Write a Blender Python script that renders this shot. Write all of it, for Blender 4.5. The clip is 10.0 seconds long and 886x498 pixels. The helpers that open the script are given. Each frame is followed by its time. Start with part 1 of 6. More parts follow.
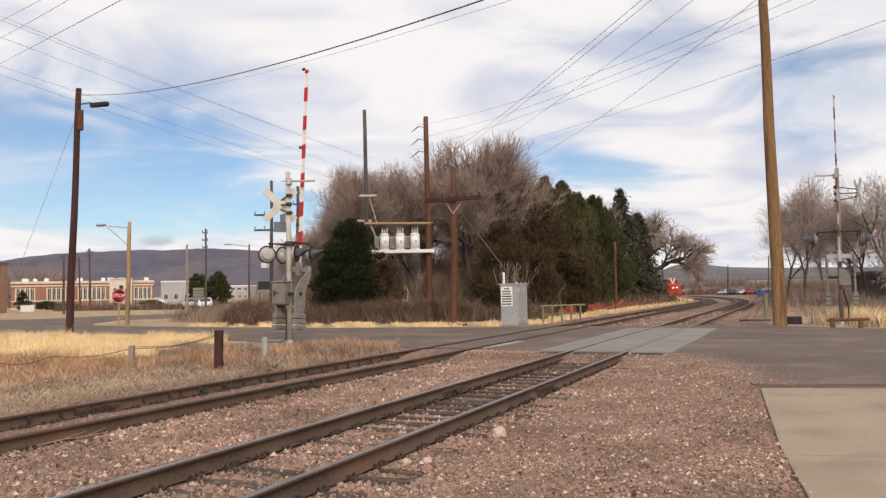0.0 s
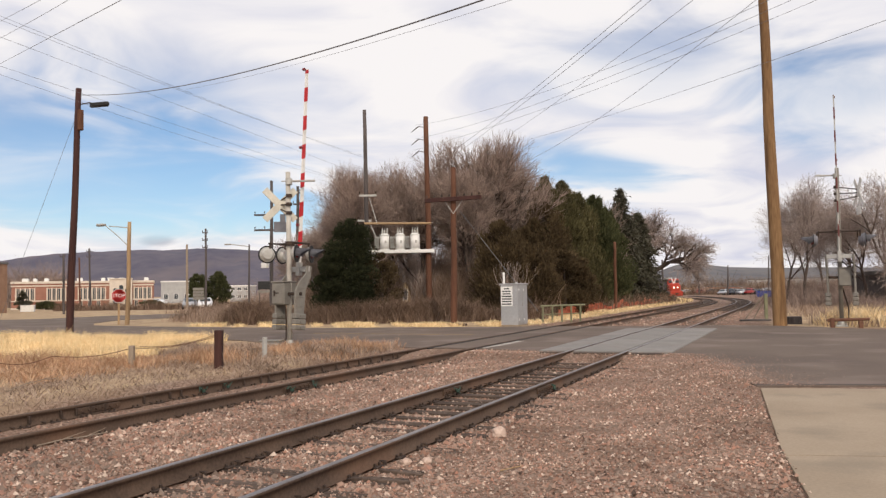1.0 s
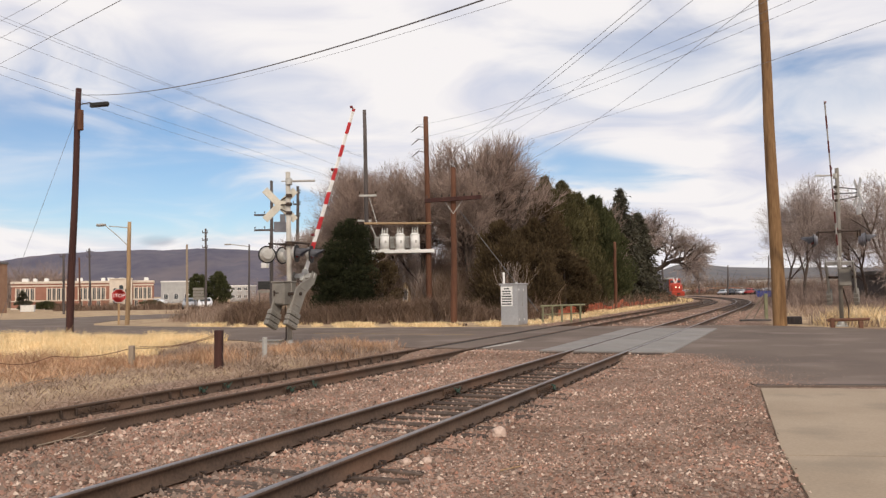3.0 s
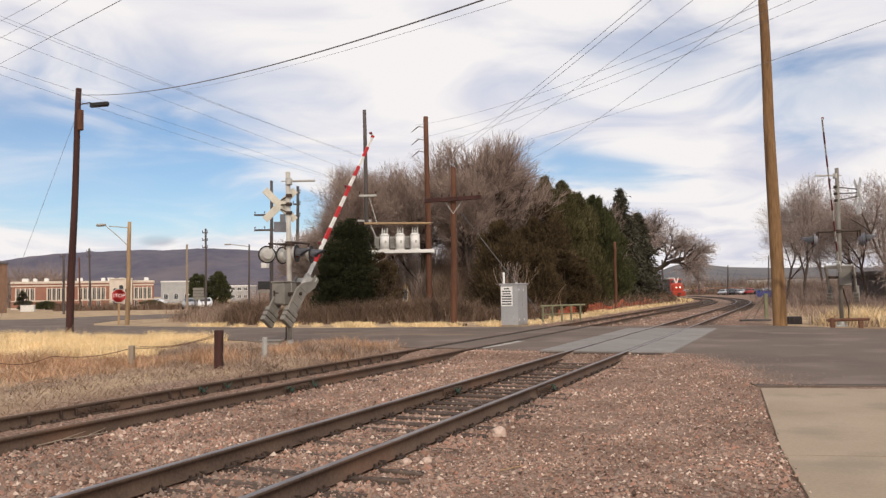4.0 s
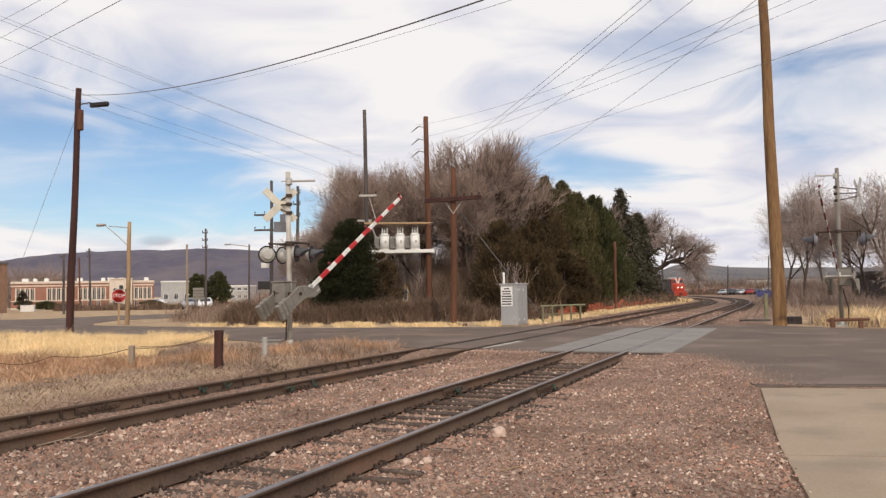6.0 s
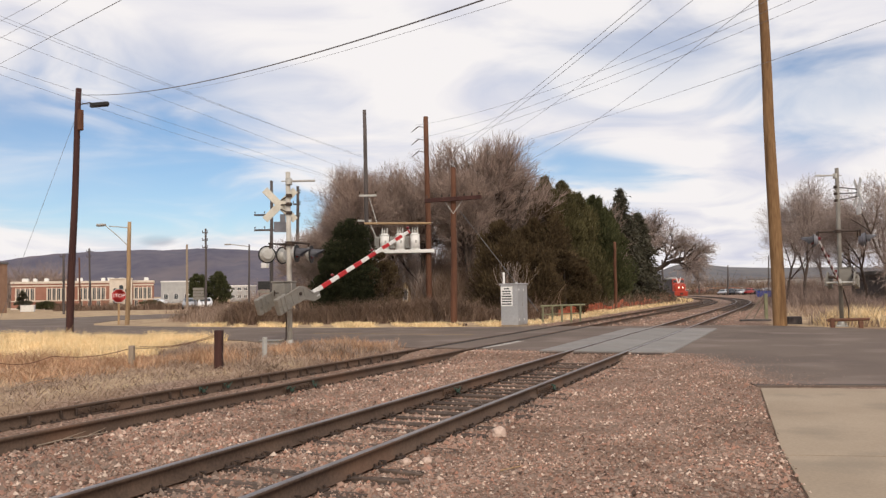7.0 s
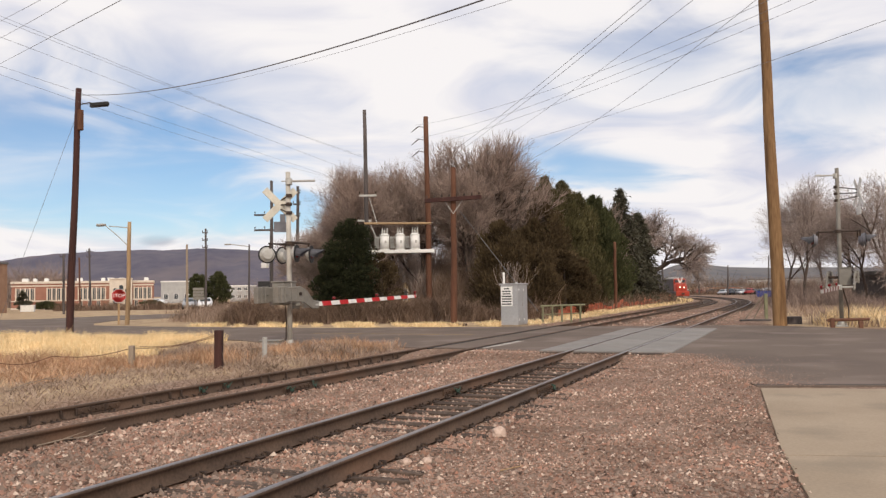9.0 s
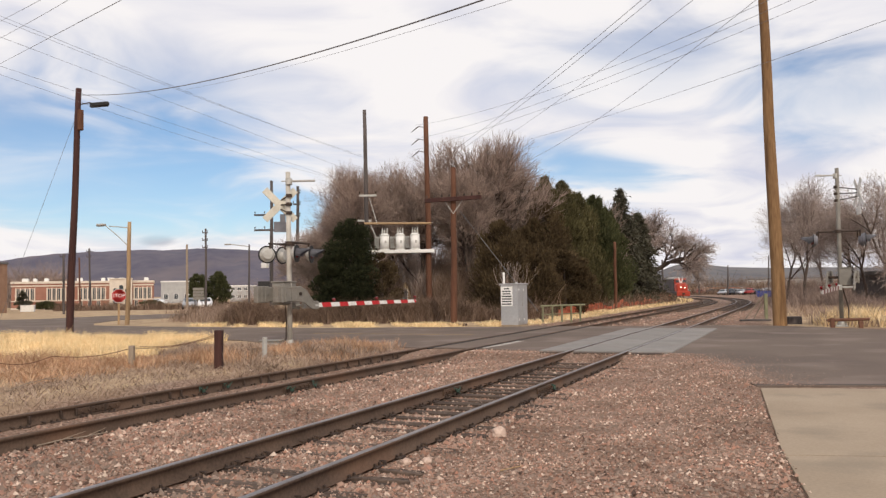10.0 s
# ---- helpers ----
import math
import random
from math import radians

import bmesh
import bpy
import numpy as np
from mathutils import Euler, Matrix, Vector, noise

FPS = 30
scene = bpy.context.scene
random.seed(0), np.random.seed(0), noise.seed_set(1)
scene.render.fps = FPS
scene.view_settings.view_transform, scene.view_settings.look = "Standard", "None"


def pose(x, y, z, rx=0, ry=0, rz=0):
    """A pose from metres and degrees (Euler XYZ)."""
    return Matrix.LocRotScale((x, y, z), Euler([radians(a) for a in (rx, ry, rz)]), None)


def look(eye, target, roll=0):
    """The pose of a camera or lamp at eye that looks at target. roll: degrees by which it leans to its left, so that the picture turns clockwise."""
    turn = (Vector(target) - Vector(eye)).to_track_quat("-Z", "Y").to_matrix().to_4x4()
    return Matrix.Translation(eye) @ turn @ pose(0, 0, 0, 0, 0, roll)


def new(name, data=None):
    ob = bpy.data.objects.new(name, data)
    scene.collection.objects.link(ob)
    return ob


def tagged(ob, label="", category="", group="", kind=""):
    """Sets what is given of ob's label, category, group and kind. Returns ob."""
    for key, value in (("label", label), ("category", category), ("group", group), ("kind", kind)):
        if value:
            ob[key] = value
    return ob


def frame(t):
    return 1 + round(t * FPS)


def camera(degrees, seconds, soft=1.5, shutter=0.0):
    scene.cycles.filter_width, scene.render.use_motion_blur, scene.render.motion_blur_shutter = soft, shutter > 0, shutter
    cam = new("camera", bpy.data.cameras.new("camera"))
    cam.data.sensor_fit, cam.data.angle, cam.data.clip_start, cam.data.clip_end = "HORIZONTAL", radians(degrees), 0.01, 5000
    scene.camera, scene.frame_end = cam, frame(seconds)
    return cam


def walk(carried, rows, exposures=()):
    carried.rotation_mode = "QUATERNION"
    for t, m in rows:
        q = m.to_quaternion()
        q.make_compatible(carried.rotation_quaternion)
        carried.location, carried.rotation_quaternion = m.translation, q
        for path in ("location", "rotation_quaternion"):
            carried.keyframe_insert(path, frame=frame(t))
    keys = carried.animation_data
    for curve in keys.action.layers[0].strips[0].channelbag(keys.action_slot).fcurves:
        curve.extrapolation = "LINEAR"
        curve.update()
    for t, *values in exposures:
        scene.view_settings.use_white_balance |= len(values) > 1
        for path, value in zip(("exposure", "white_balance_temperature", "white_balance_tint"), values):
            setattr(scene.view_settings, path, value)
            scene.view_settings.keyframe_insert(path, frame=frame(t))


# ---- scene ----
cam = camera(57.47, 10.0, soft=1.35)
EYE = (0.0, 0.0, 1.653)
VIEW = look(EYE, (-40.205, 91.412, 6.880), -0.985)
walk(cam, [(0.0, VIEW), (10.0, VIEW)], [(0.0, 0.0, 6620, 11.5), (1.8, 0.0, 6620, 11.5), (4.0, -0.03, 6620, 11.5), (6.2, -0.03, 6620, 11.5), (8.5, -0.01, 6620, 11.5), (10.0, 0.0, 6620, 11.5)])

# ---- sky, sun ----
SUN_TO = Vector((0.50, -0.70, 0.56)).normalized()


def make_world():
    w = bpy.data.worlds.new("sky")
    scene.world = w
    w.use_nodes = True
    nt = w.node_tree
    nt.nodes.clear()
    N, L = nt.nodes.new, nt.links.new

    def math_node(op, a, b=None, clamp=False):
        n = N("ShaderNodeMath")
        n.operation, n.use_clamp = op, clamp
        for i, v in enumerate((a, b)):
            if v is None:
                continue
            if isinstance(v, (int, float)):
                n.inputs[i].default_value = v
            else:
                L(v, n.inputs[i])
        return n.outputs[0]

    def dot(axis):
        d = N("ShaderNodeVectorMath")
        d.operation = "DOT_PRODUCT"
        L(tc.outputs["Generated"], d.inputs[0])
        d.inputs[1].default_value = axis
        return d.outputs["Value"]

    def patch(direction, half_w, half_h, tilt, ragged, edge=0.55):
        """1 inside an oval of the sky with a ragged edge, 0 outside; half sizes are tangents of angles."""
        c = Vector(direction).normalized()
        e = c.cross(Vector((0, 0, 1))).normalized()
        n = e.cross(c)
        a = radians(tilt)
        p, q = e * math.cos(a) - n * math.sin(a), n * math.cos(a) + e * math.sin(a)
        ahead = math_node("MAXIMUM", dot(c), 0.05)
        x = math_node("DIVIDE", math_node("DIVIDE", dot(p), ahead), half_w)
        y = math_node("DIVIDE", math_node("DIVIDE", dot(q), ahead), half_h)
        far = math_node("SQRT", math_node("ADD", math_node("MULTIPLY", x, x), math_node("MULTIPLY", y, y)))
        far = math_node("ADD", far, math_node("MULTIPLY", math_node("SUBTRACT", fine.outputs["Fac"], 0.5), ragged))
        r = N("ShaderNodeMapRange")
        r.interpolation_type = "SMOOTHSTEP"
        L(far, r.inputs[0])
        r.inputs[1].default_value, r.inputs[2].default_value = 1.0 + edge, 1.0 - edge
        return r.outputs[0]

    tc = N("ShaderNodeTexCoord")
    sky = N("ShaderNodeTexSky")
    sky.sky_type, sky.sun_disc = "NISHITA", False
    sky.sun_elevation = math.asin(SUN_TO.z)
    sky.sun_rotation = math.atan2(SUN_TO.x, SUN_TO.y)
    sky.air_density, sky.dust_density, sky.ozone_density = 1.0, 0.3, 4.5
    # cloud deck seen in perspective: direction divided by its height
    sep = N("ShaderNodeSeparateXYZ")
    L(tc.outputs["Generated"], sep.inputs[0])
    z = math_node("ADD", math_node("MAXIMUM", sep.outputs[2], 0.0), 0.16)
    com = N("ShaderNodeCombineXYZ")
    L(math_node("DIVIDE", sep.outputs[0], z), com.inputs[0])
    L(math_node("DIVIDE", sep.outputs[1], z), com.inputs[1])
    big = N("ShaderNodeTexNoise")
    big.inputs["Scale"].default_value, big.inputs["Detail"].default_value = 0.55, 6.0
    big.inputs["Roughness"].default_value, big.inputs["Distortion"].default_value = 0.52, 0.5
    L(com.outputs[0], big.inputs["Vector"])
    fine = N("ShaderNodeTexNoise")
    fine.inputs["Scale"].default_value, fine.inputs["Detail"].default_value = 1.7, 6.0
    fine.inputs["Distortion"].default_value = 0.8
    L(com.outputs[0], fine.inputs["Vector"])
    # openings in the deck: a wide one low in the west, a small rift to the north, two thin spots above it
    gap = math_node("MULTIPLY", patch((-0.735, 0.662, 0.130), 0.29, 0.098, 12, 1.6, 0.75), 0.80)
    for direction, w, h, tilt, amount in (((-0.215, 0.966, 0.142), 0.100, 0.030, 9, 0.80), ((-0.13, 0.959, 0.262), 0.20, 0.06, 4, 0.40), ((0.05, 0.973, 0.205), 0.09, 0.05, 5, 0.46), ((-0.62, 0.74, 0.255), 0.22, 0.045, 10, 0.30)):
        gap = math_node("ADD", gap, math_node("MULTIPLY", patch(direction, w, h, tilt, 1.8, 0.7), amount))
    low = N("ShaderNodeMapRange")
    low.interpolation_type = "SMOOTHSTEP"
    L(sep.outputs[2], low.inputs[0])
    low.inputs[1].default_value, low.inputs[2].default_value = 0.090, 0.050
    cover = math_node("ADD", math_node("MULTIPLY", math_node("SUBTRACT", big.outputs["Fac"], 0.5), 0.9), math_node("MULTIPLY", math_node("SUBTRACT", fine.outputs["Fac"], 0.5), 0.6))
    cover = math_node("ADD", math_node("SUBTRACT", cover, gap), 0.62)
    cover = math_node("ADD", cover, math_node("MULTIPLY", low.outputs[0], 0.55))
    m = N("ShaderNodeMapRange")
    m.interpolation_type = "SMOOTHSTEP"
    L(cover, m.inputs[0])
    m.inputs[1].default_value, m.inputs[2].default_value = -0.34, 0.58
    ramp = N("ShaderNodeValToRGB")
    ramp.color_ramp.elements[0].position, ramp.color_ramp.elements[0].color = 0.30, (0.72, 0.74, 0.86, 1)
    ramp.color_ramp.elements[1].position, ramp.color_ramp.elements[1].color = 0.56, (1.0, 0.985, 0.99, 1)
    L(fine.outputs["Fac"], ramp.inputs[0])
    b1, b2, mix, out = N("ShaderNodeBackground"), N("ShaderNodeBackground"), N("ShaderNodeMixShader"), N("ShaderNodeOutputWorld")
    L(sky.outputs[0], b1.inputs[0])
    b1.inputs[1].default_value = 0.105
    # a small dark cloud over the ridge
    dim = N("ShaderNodeMix")
    dim.data_type = "RGBA"
    L(math_node("MULTIPLY", patch((-0.6829, 0.7276, 0.0645), 0.017, 0.0055, 0, 1.0), 0.55), dim.inputs[0])
    L(ramp.outputs[0], dim.inputs[6])
    dim.inputs[7].default_value = (0.30, 0.32, 0.42, 1)
    L(dim.outputs[2], b2.inputs[0])
    b2.inputs[1].default_value = 0.93
    L(m.outputs[0], mix.inputs[0])
    L(b1.outputs[0], mix.inputs[1])
    L(b2.outputs[0], mix.inputs[2])
    L(mix.outputs[0], out.inputs[0])


make_world()
sun = new("sun", bpy.data.lights.new("sun", "SUN"))
sun.data.energy, sun.data.angle, sun.data.color = 2.2, radians(2.0), (1.0, 0.89, 0.74)
sun.matrix_world = look(SUN_TO * 50, (0, 0, 0))


# ---- materials ----
def surface(name, dark, light, scale=4.0, rough=0.8, metal=0.0, bump=0.3, grain=40.0, island=0.0, piece=0.0, wear=None, spec=0.3, stretch=1.0):
    """Two noise scales between two colours; island or piece vary the brightness piece by piece; wear: (colour, amount, scale)."""
    m = bpy.data.materials.new(name)
    m.use_nodes = True
    nt = m.node_tree
    N, L = nt.nodes.new, nt.links.new
    bs = nt.nodes["Principled BSDF"]
    tc = N("ShaderNodeTexCoord")
    n1, n2 = N("ShaderNodeTexNoise"), N("ShaderNodeTexNoise")
    n1.inputs["Scale"].default_value, n1.inputs["Detail"].default_value = scale, 5
    n2.inputs["Scale"].default_value, n2.inputs["Detail"].default_value = grain, 4
    place = tc.outputs["Object"]
    if stretch != 1.0:
        mp = N("ShaderNodeMapping")
        mp.inputs["Scale"].default_value = (1, 1, stretch)
        L(place, mp.inputs["Vector"])
        place = mp.outputs[0]
    L(place, n1.inputs["Vector"])
    L(place, n2.inputs["Vector"])
    mx = N("ShaderNodeMix")
    L(n1.outputs["Fac"], mx.inputs[2])
    L(n2.outputs["Fac"], mx.inputs[3])
    mx.inputs[0].default_value = 0.45
    rp = N("ShaderNodeValToRGB")
    rp.color_ramp.elements[0].position, rp.color_ramp.elements[0].color = 0.36, (*dark, 1)
    rp.color_ramp.elements[1].position, rp.color_ramp.elements[1].color = 0.64, (*light, 1)
    L(mx.outputs[0], rp.inputs[0])
    col = rp.outputs[0]
    if wear:
        nw = N("ShaderNodeTexNoise")
        nw.inputs["Scale"].default_value, nw.inputs["Detail"].default_value = wear[2], 6
        L(place, nw.inputs["Vector"])
        mr = N("ShaderNodeMapRange")
        mr.inputs[1].default_value, mr.inputs[2].default_value = 0.52, 0.66
        mr.inputs[4].default_value = wear[1]
        L(nw.outputs["Fac"], mr.inputs[0])
        mw = N("ShaderNodeMix")
        mw.data_type = "RGBA"
        L(mr.outputs[0], mw.inputs[0])
        L(col, mw.inputs[6])
        mw.inputs[7].default_value = (*wear[0], 1)
        col = mw.outputs[2]
    if island or piece:
        src = N("ShaderNodeNewGeometry").outputs["Random Per Island"] if island else N("ShaderNodeObjectInfo").outputs["Random"]
        amount = island or piece
        mr = N("ShaderNodeMapRange")
        mr.inputs[3].default_value, mr.inputs[4].default_value = 1 - amount, 1 + amount
        L(src, mr.inputs[0])
        hs = N("ShaderNodeHueSaturation")
        L(mr.outputs[0], hs.inputs["Value"])
        L(col, hs.inputs["Color"])
        col = hs.outputs[0]
    L(col, bs.inputs["Base Color"])
    bs.inputs["Roughness"].default_value, bs.inputs["Metallic"].default_value = rough, metal
    bs.inputs["Specular IOR Level"].default_value = spec
    if bump:
        bp = N("ShaderNodeBump")
        bp.inputs["Strength"].default_value, bp.inputs["Distance"].default_value = bump, 0.02
        L(mx.outputs[0], bp.inputs["Height"])
        L(bp.outputs[0], bs.inputs["Normal"])
    return m


def palette(name, colours, rough=0.85, spec=0.12):
    """A colour for each loose piece of a mesh, out of a few."""
    m = bpy.data.materials.new(name)
    m.use_nodes = True
    nt = m.node_tree
    N, L = nt.nodes.new, nt.links.new
    bs = nt.nodes["Principled BSDF"]
    rp = N("ShaderNodeValToRGB")
    e = rp.color_ramp.elements
    while len(e) < len(colours):
        e.new(0.5)
    for i, c in enumerate(colours):
        e[i].position, e[i].color = i / (len(colours) - 1), (*c, 1)
    L(N("ShaderNodeNewGeometry").outputs["Random Per Island"], rp.inputs[0])
    nz = N("ShaderNodeTexNoise")
    nz.inputs["Scale"].default_value = 0.8
    tc = N("ShaderNodeTexCoord")
    L(tc.outputs["Object"], nz.inputs["Vector"])
    mr = N("ShaderNodeMapRange")
    mr.inputs[1].default_value, mr.inputs[2].default_value = 0.3, 0.7
    mr.inputs[3].default_value, mr.inputs[4].default_value = 0.72, 1.22
    L(nz.outputs["Fac"], mr.inputs[0])
    hs = N("ShaderNodeHueSaturation")
    L(mr.outputs[0], hs.inputs["Value"])
    L(rp.outputs[0], hs.inputs["Color"])
    L(hs.outputs[0], bs.inputs["Base Color"])
    bs.inputs["Roughness"].default_value = rough
    bs.inputs["Specular IOR Level"].default_value = spec
    return m


def glow(name, colour, strength):
    m = bpy.data.materials.new(name)
    m.use_nodes = True
    bs = m.node_tree.nodes["Principled BSDF"]
    bs.inputs["Base Color"].default_value = (*colour, 1)
    bs.inputs["Emission Color"].default_value = (*colour, 1)
    bs.inputs["Emission Strength"].default_value = strength
    return m


M = {
    "asphalt": surface("asphalt", (0.103, 0.076, 0.061), (0.159, 0.120, 0.096), 0.28, 0.9, bump=0.25, grain=60, wear=((0.235, 0.18, 0.152), 0.5, 0.5)),
    "tar": surface("tar_joint", (0.05, 0.038, 0.032), (0.10, 0.078, 0.067), 1.5, 0.9, bump=0.2, grain=40),
    "concrete": surface("concrete", (0.288, 0.222, 0.157), (0.370, 0.292, 0.211), 0.7, 0.85, bump=0.12, grain=30, wear=((0.20, 0.165, 0.125), 0.5, 0.9)),
    "panel": surface("panel_concrete", (0.185, 0.172, 0.160), (0.27, 0.252, 0.234), 0.8, 0.85, bump=0.15, grain=35, piece=0.08, wear=((0.19, 0.155, 0.14), 0.6, 0.9)),
    "worn_yellow": surface("worn_yellow_paint", (0.20, 0.135, 0.06), (0.30, 0.20, 0.085), 1.2, 0.85, bump=0.1, grain=30, wear=((0.15, 0.115, 0.09), 0.9, 2.5)),
    "worn_white": surface("worn_white_paint", (0.34, 0.31, 0.28), (0.46, 0.43, 0.39), 1.2, 0.85, bump=0.1, grain=30, wear=((0.16, 0.125, 0.10), 0.8, 2.0)),
    "rail_side": surface("rusty_rail", (0.062, 0.040, 0.029), (0.126, 0.082, 0.057), 1.3, 0.75, 0.1, 0.3, 30, wear=((0.22, 0.10, 0.05), 0.3, 0.45)),
    "rail_top": surface("worn_rail_head", (0.15, 0.135, 0.133), (0.27, 0.25, 0.252), 2.0, 0.42, 0.55, 0.05, 30, wear=((0.14, 0.10, 0.085), 0.6, 0.8)),
    "tie": surface("weathered_tie", (0.046, 0.032, 0.026), (0.12, 0.086, 0.066), 3.0, 0.92, bump=0.7, grain=25, piece=0.22),
    "iron": surface("dark_iron", (0.03, 0.024, 0.022), (0.09, 0.06, 0.045), 5, 0.7, 0.3, 0.3, 40),
    "pole_dark": surface("creosote_pole", (0.034, 0.014, 0.013), (0.072, 0.031, 0.025), 4.0, 0.85, bump=0.5, grain=30, stretch=0.10),
    "pole_grey": surface("grey_pole", (0.05, 0.045, 0.045), (0.12, 0.10, 0.095), 4.0, 0.85, bump=0.5, grain=30, stretch=0.10),
    "pole_brown": surface("brown_pole", (0.080, 0.034, 0.020), (0.150, 0.068, 0.040), 4.0, 0.85, bump=0.5, grain=30, stretch=0.10),
    "pole_new": surface("fresh_pole", (0.15, 0.08, 0.036), (0.31, 0.185, 0.088), 1.1, 0.8, bump=0.6, grain=22, wear=((0.085, 0.042, 0.02), 0.85, 2.6), stretch=0.10),
    "pole_pale": surface("pale_weathered_pole", (0.22, 0.17, 0.125), (0.34, 0.275, 0.215), 4.0, 0.85, bump=0.4, grain=30, stretch=0.10),
    "pole_tan": surface("tan_pole", (0.29, 0.185, 0.10), (0.42, 0.29, 0.165), 4.0, 0.8, bump=0.4, grain=30, stretch=0.10),
    "galv": surface("galvanised_steel", (0.36, 0.35, 0.33), (0.52, 0.51, 0.48), 3, 0.55, 0.25, 0.1, 30, wear=((0.26, 0.23, 0.2), 0.5, 2.5)),
    "mast": surface("silver_painted_mast", (0.40, 0.37, 0.33), (0.56, 0.53, 0.48), 2, 0.6, 0.1, 0.1, 30, wear=((0.27, 0.22, 0.18), 0.6, 1.8)),
    "grey_box": surface("grey_painted_steel", (0.165, 0.153, 0.136), (0.245, 0.228, 0.20), 2.5, 0.6, 0.05, 0.1, 30, wear=((0.18, 0.15, 0.12), 0.5, 2.2)),
    "cabinet": surface("aluminium_cabinet", (0.36, 0.36, 0.365), (0.47, 0.47, 0.475), 1.2, 0.45, 0.35, 0.05, 25, wear=((0.36, 0.34, 0.32), 0.4, 1.7)),
    "white": surface("white_paint", (0.70, 0.69, 0.66), (0.82, 0.81, 0.79), 3, 0.6, bump=0.05, grain=25, wear=((0.5, 0.47, 0.42), 0.4, 2.5)),
    "cream": surface("weathered_white_board", (0.52, 0.49, 0.41), (0.68, 0.65, 0.57), 3, 0.7, bump=0.1, grain=25),
    "red": surface("red_reflective", (0.42, 0.018, 0.022), (0.56, 0.03, 0.035), 4, 0.5, bump=0.05, grain=30),
    # darker, duller red for the stripes of the right arm
    "dull_red": surface("dull_dark_red", (0.10, 0.030, 0.028), (0.17, 0.05, 0.045), 4, 0.7, bump=0.05, grain=30),
    "stop_red": surface("stop_sign_red", (0.5, 0.03, 0.03), (0.62, 0.05, 0.045), 4, 0.5, bump=0.02),
    "black": surface("black_paint", (0.012, 0.012, 0.013), (0.03, 0.03, 0.031), 4, 0.6, bump=0.05),
    "hood": surface("hood_grey", (0.13, 0.13, 0.145), (0.21, 0.21, 0.235), 4, 0.6, 0.1, bump=0.05),
    "lens": surface("red_lens", (0.13, 0.008, 0.01), (0.2, 0.014, 0.016), 6, 0.15, bump=0.0, spec=0.6),
    "wire": surface("wire", (0.13, 0.13, 0.14), (0.20, 0.20, 0.21), 4, 0.6, 0.2, 0.0),
    "tan_brick": surface("tan_brick", (0.27, 0.155, 0.10), (0.38, 0.235, 0.155), 1.2, 0.9, bump=0.2, grain=14),
    "brick": surface("red_brick", (0.255, 0.115, 0.082), (0.36, 0.178, 0.13), 1.2, 0.9, bump=0.2, grain=14),
    "stone_band": surface("pale_stone", (0.55, 0.47, 0.39), (0.68, 0.60, 0.51), 1.2, 0.85, bump=0.1, grain=12),
    "glass": surface("window_glass", (0.03, 0.04, 0.05), (0.06, 0.07, 0.08), 1.0, 0.08, spec=0.6, bump=0.0),
    "grey_wall": surface("grey_siding", (0.33, 0.33, 0.33), (0.44, 0.435, 0.43), 1.0, 0.8, bump=0.1, grain=8),
    "dark_wall": surface("dark_siding", (0.06, 0.052, 0.05), (0.12, 0.10, 0.095), 1.0, 0.85, bump=0.2, grain=8),
    "yellow_wall": surface("ochre_siding", (0.36, 0.26, 0.15), (0.48, 0.36, 0.215), 1.0, 0.85, bump=0.1, grain=8),
    "roof": surface("grey_shingle", (0.10, 0.095, 0.095), (0.18, 0.17, 0.165), 1.5, 0.9, bump=0.3, grain=8),
    "bark": surface("bark", (0.048, 0.035, 0.029), (0.108, 0.08, 0.067), 3, 0.95, bump=0.8, grain=16),
    "twig": palette("bare_twigs", [(0.20, 0.147, 0.121), (0.30, 0.224, 0.188), (0.40, 0.308, 0.264)], 0.95),
    "twig_pale": palette("pale_twigs", [(0.23, 0.178, 0.152), (0.33, 0.264, 0.233), (0.44, 0.363, 0.328)], 0.95),
    "juniper": palette("juniper_leaf", [(0.014, 0.017, 0.009), (0.026, 0.031, 0.015), (0.045, 0.047, 0.022)]),
    "olive": palette("olive_evergreen_leaf", [(0.056, 0.050, 0.022), (0.088, 0.079, 0.036), (0.128, 0.112, 0.056)]),
    "rusty_leaf": palette("winter_browned_leaf", [(0.044, 0.031, 0.017), (0.078, 0.055, 0.030), (0.12, 0.086, 0.047)]),
    "spruce": palette("spruce_needle", [(0.050, 0.047, 0.032), (0.078, 0.074, 0.052), (0.115, 0.107, 0.079)]),
    "green": palette("green_leaf", [(0.038, 0.042, 0.018), (0.062, 0.067, 0.030), (0.095, 0.098, 0.047)]),
    "straw": palette("dry_straw", [(0.70, 0.505, 0.262), (0.84, 0.645, 0.368), (0.93, 0.762, 0.485)], 0.8),
    "russet": palette("russet_grass", [(0.34, 0.188, 0.112), (0.49, 0.298, 0.185), (0.62, 0.435, 0.285)], 0.85),
    "litter": palette("dead_weeds", [(0.22, 0.152, 0.114), (0.335, 0.245, 0.188), (0.46, 0.355, 0.283)], 0.9),
    "brush": palette("brown_brush", [(0.095, 0.061, 0.044), (0.175, 0.118, 0.086), (0.29, 0.205, 0.152)], 0.95),
    "stones": palette("ballast_stones", [(0.085, 0.056, 0.044), (0.25, 0.145, 0.107), (0.33, 0.205, 0.152), (0.40, 0.21, 0.148), (0.30, 0.225, 0.18), (0.18, 0.13, 0.103), (0.36, 0.265, 0.21), (0.38, 0.24, 0.18), (0.72, 0.57, 0.46)], 0.9),
    "rock": surface("pink_stone", (0.42, 0.29, 0.23), (0.6, 0.46, 0.38), 6, 0.9, bump=0.5, grain=30),
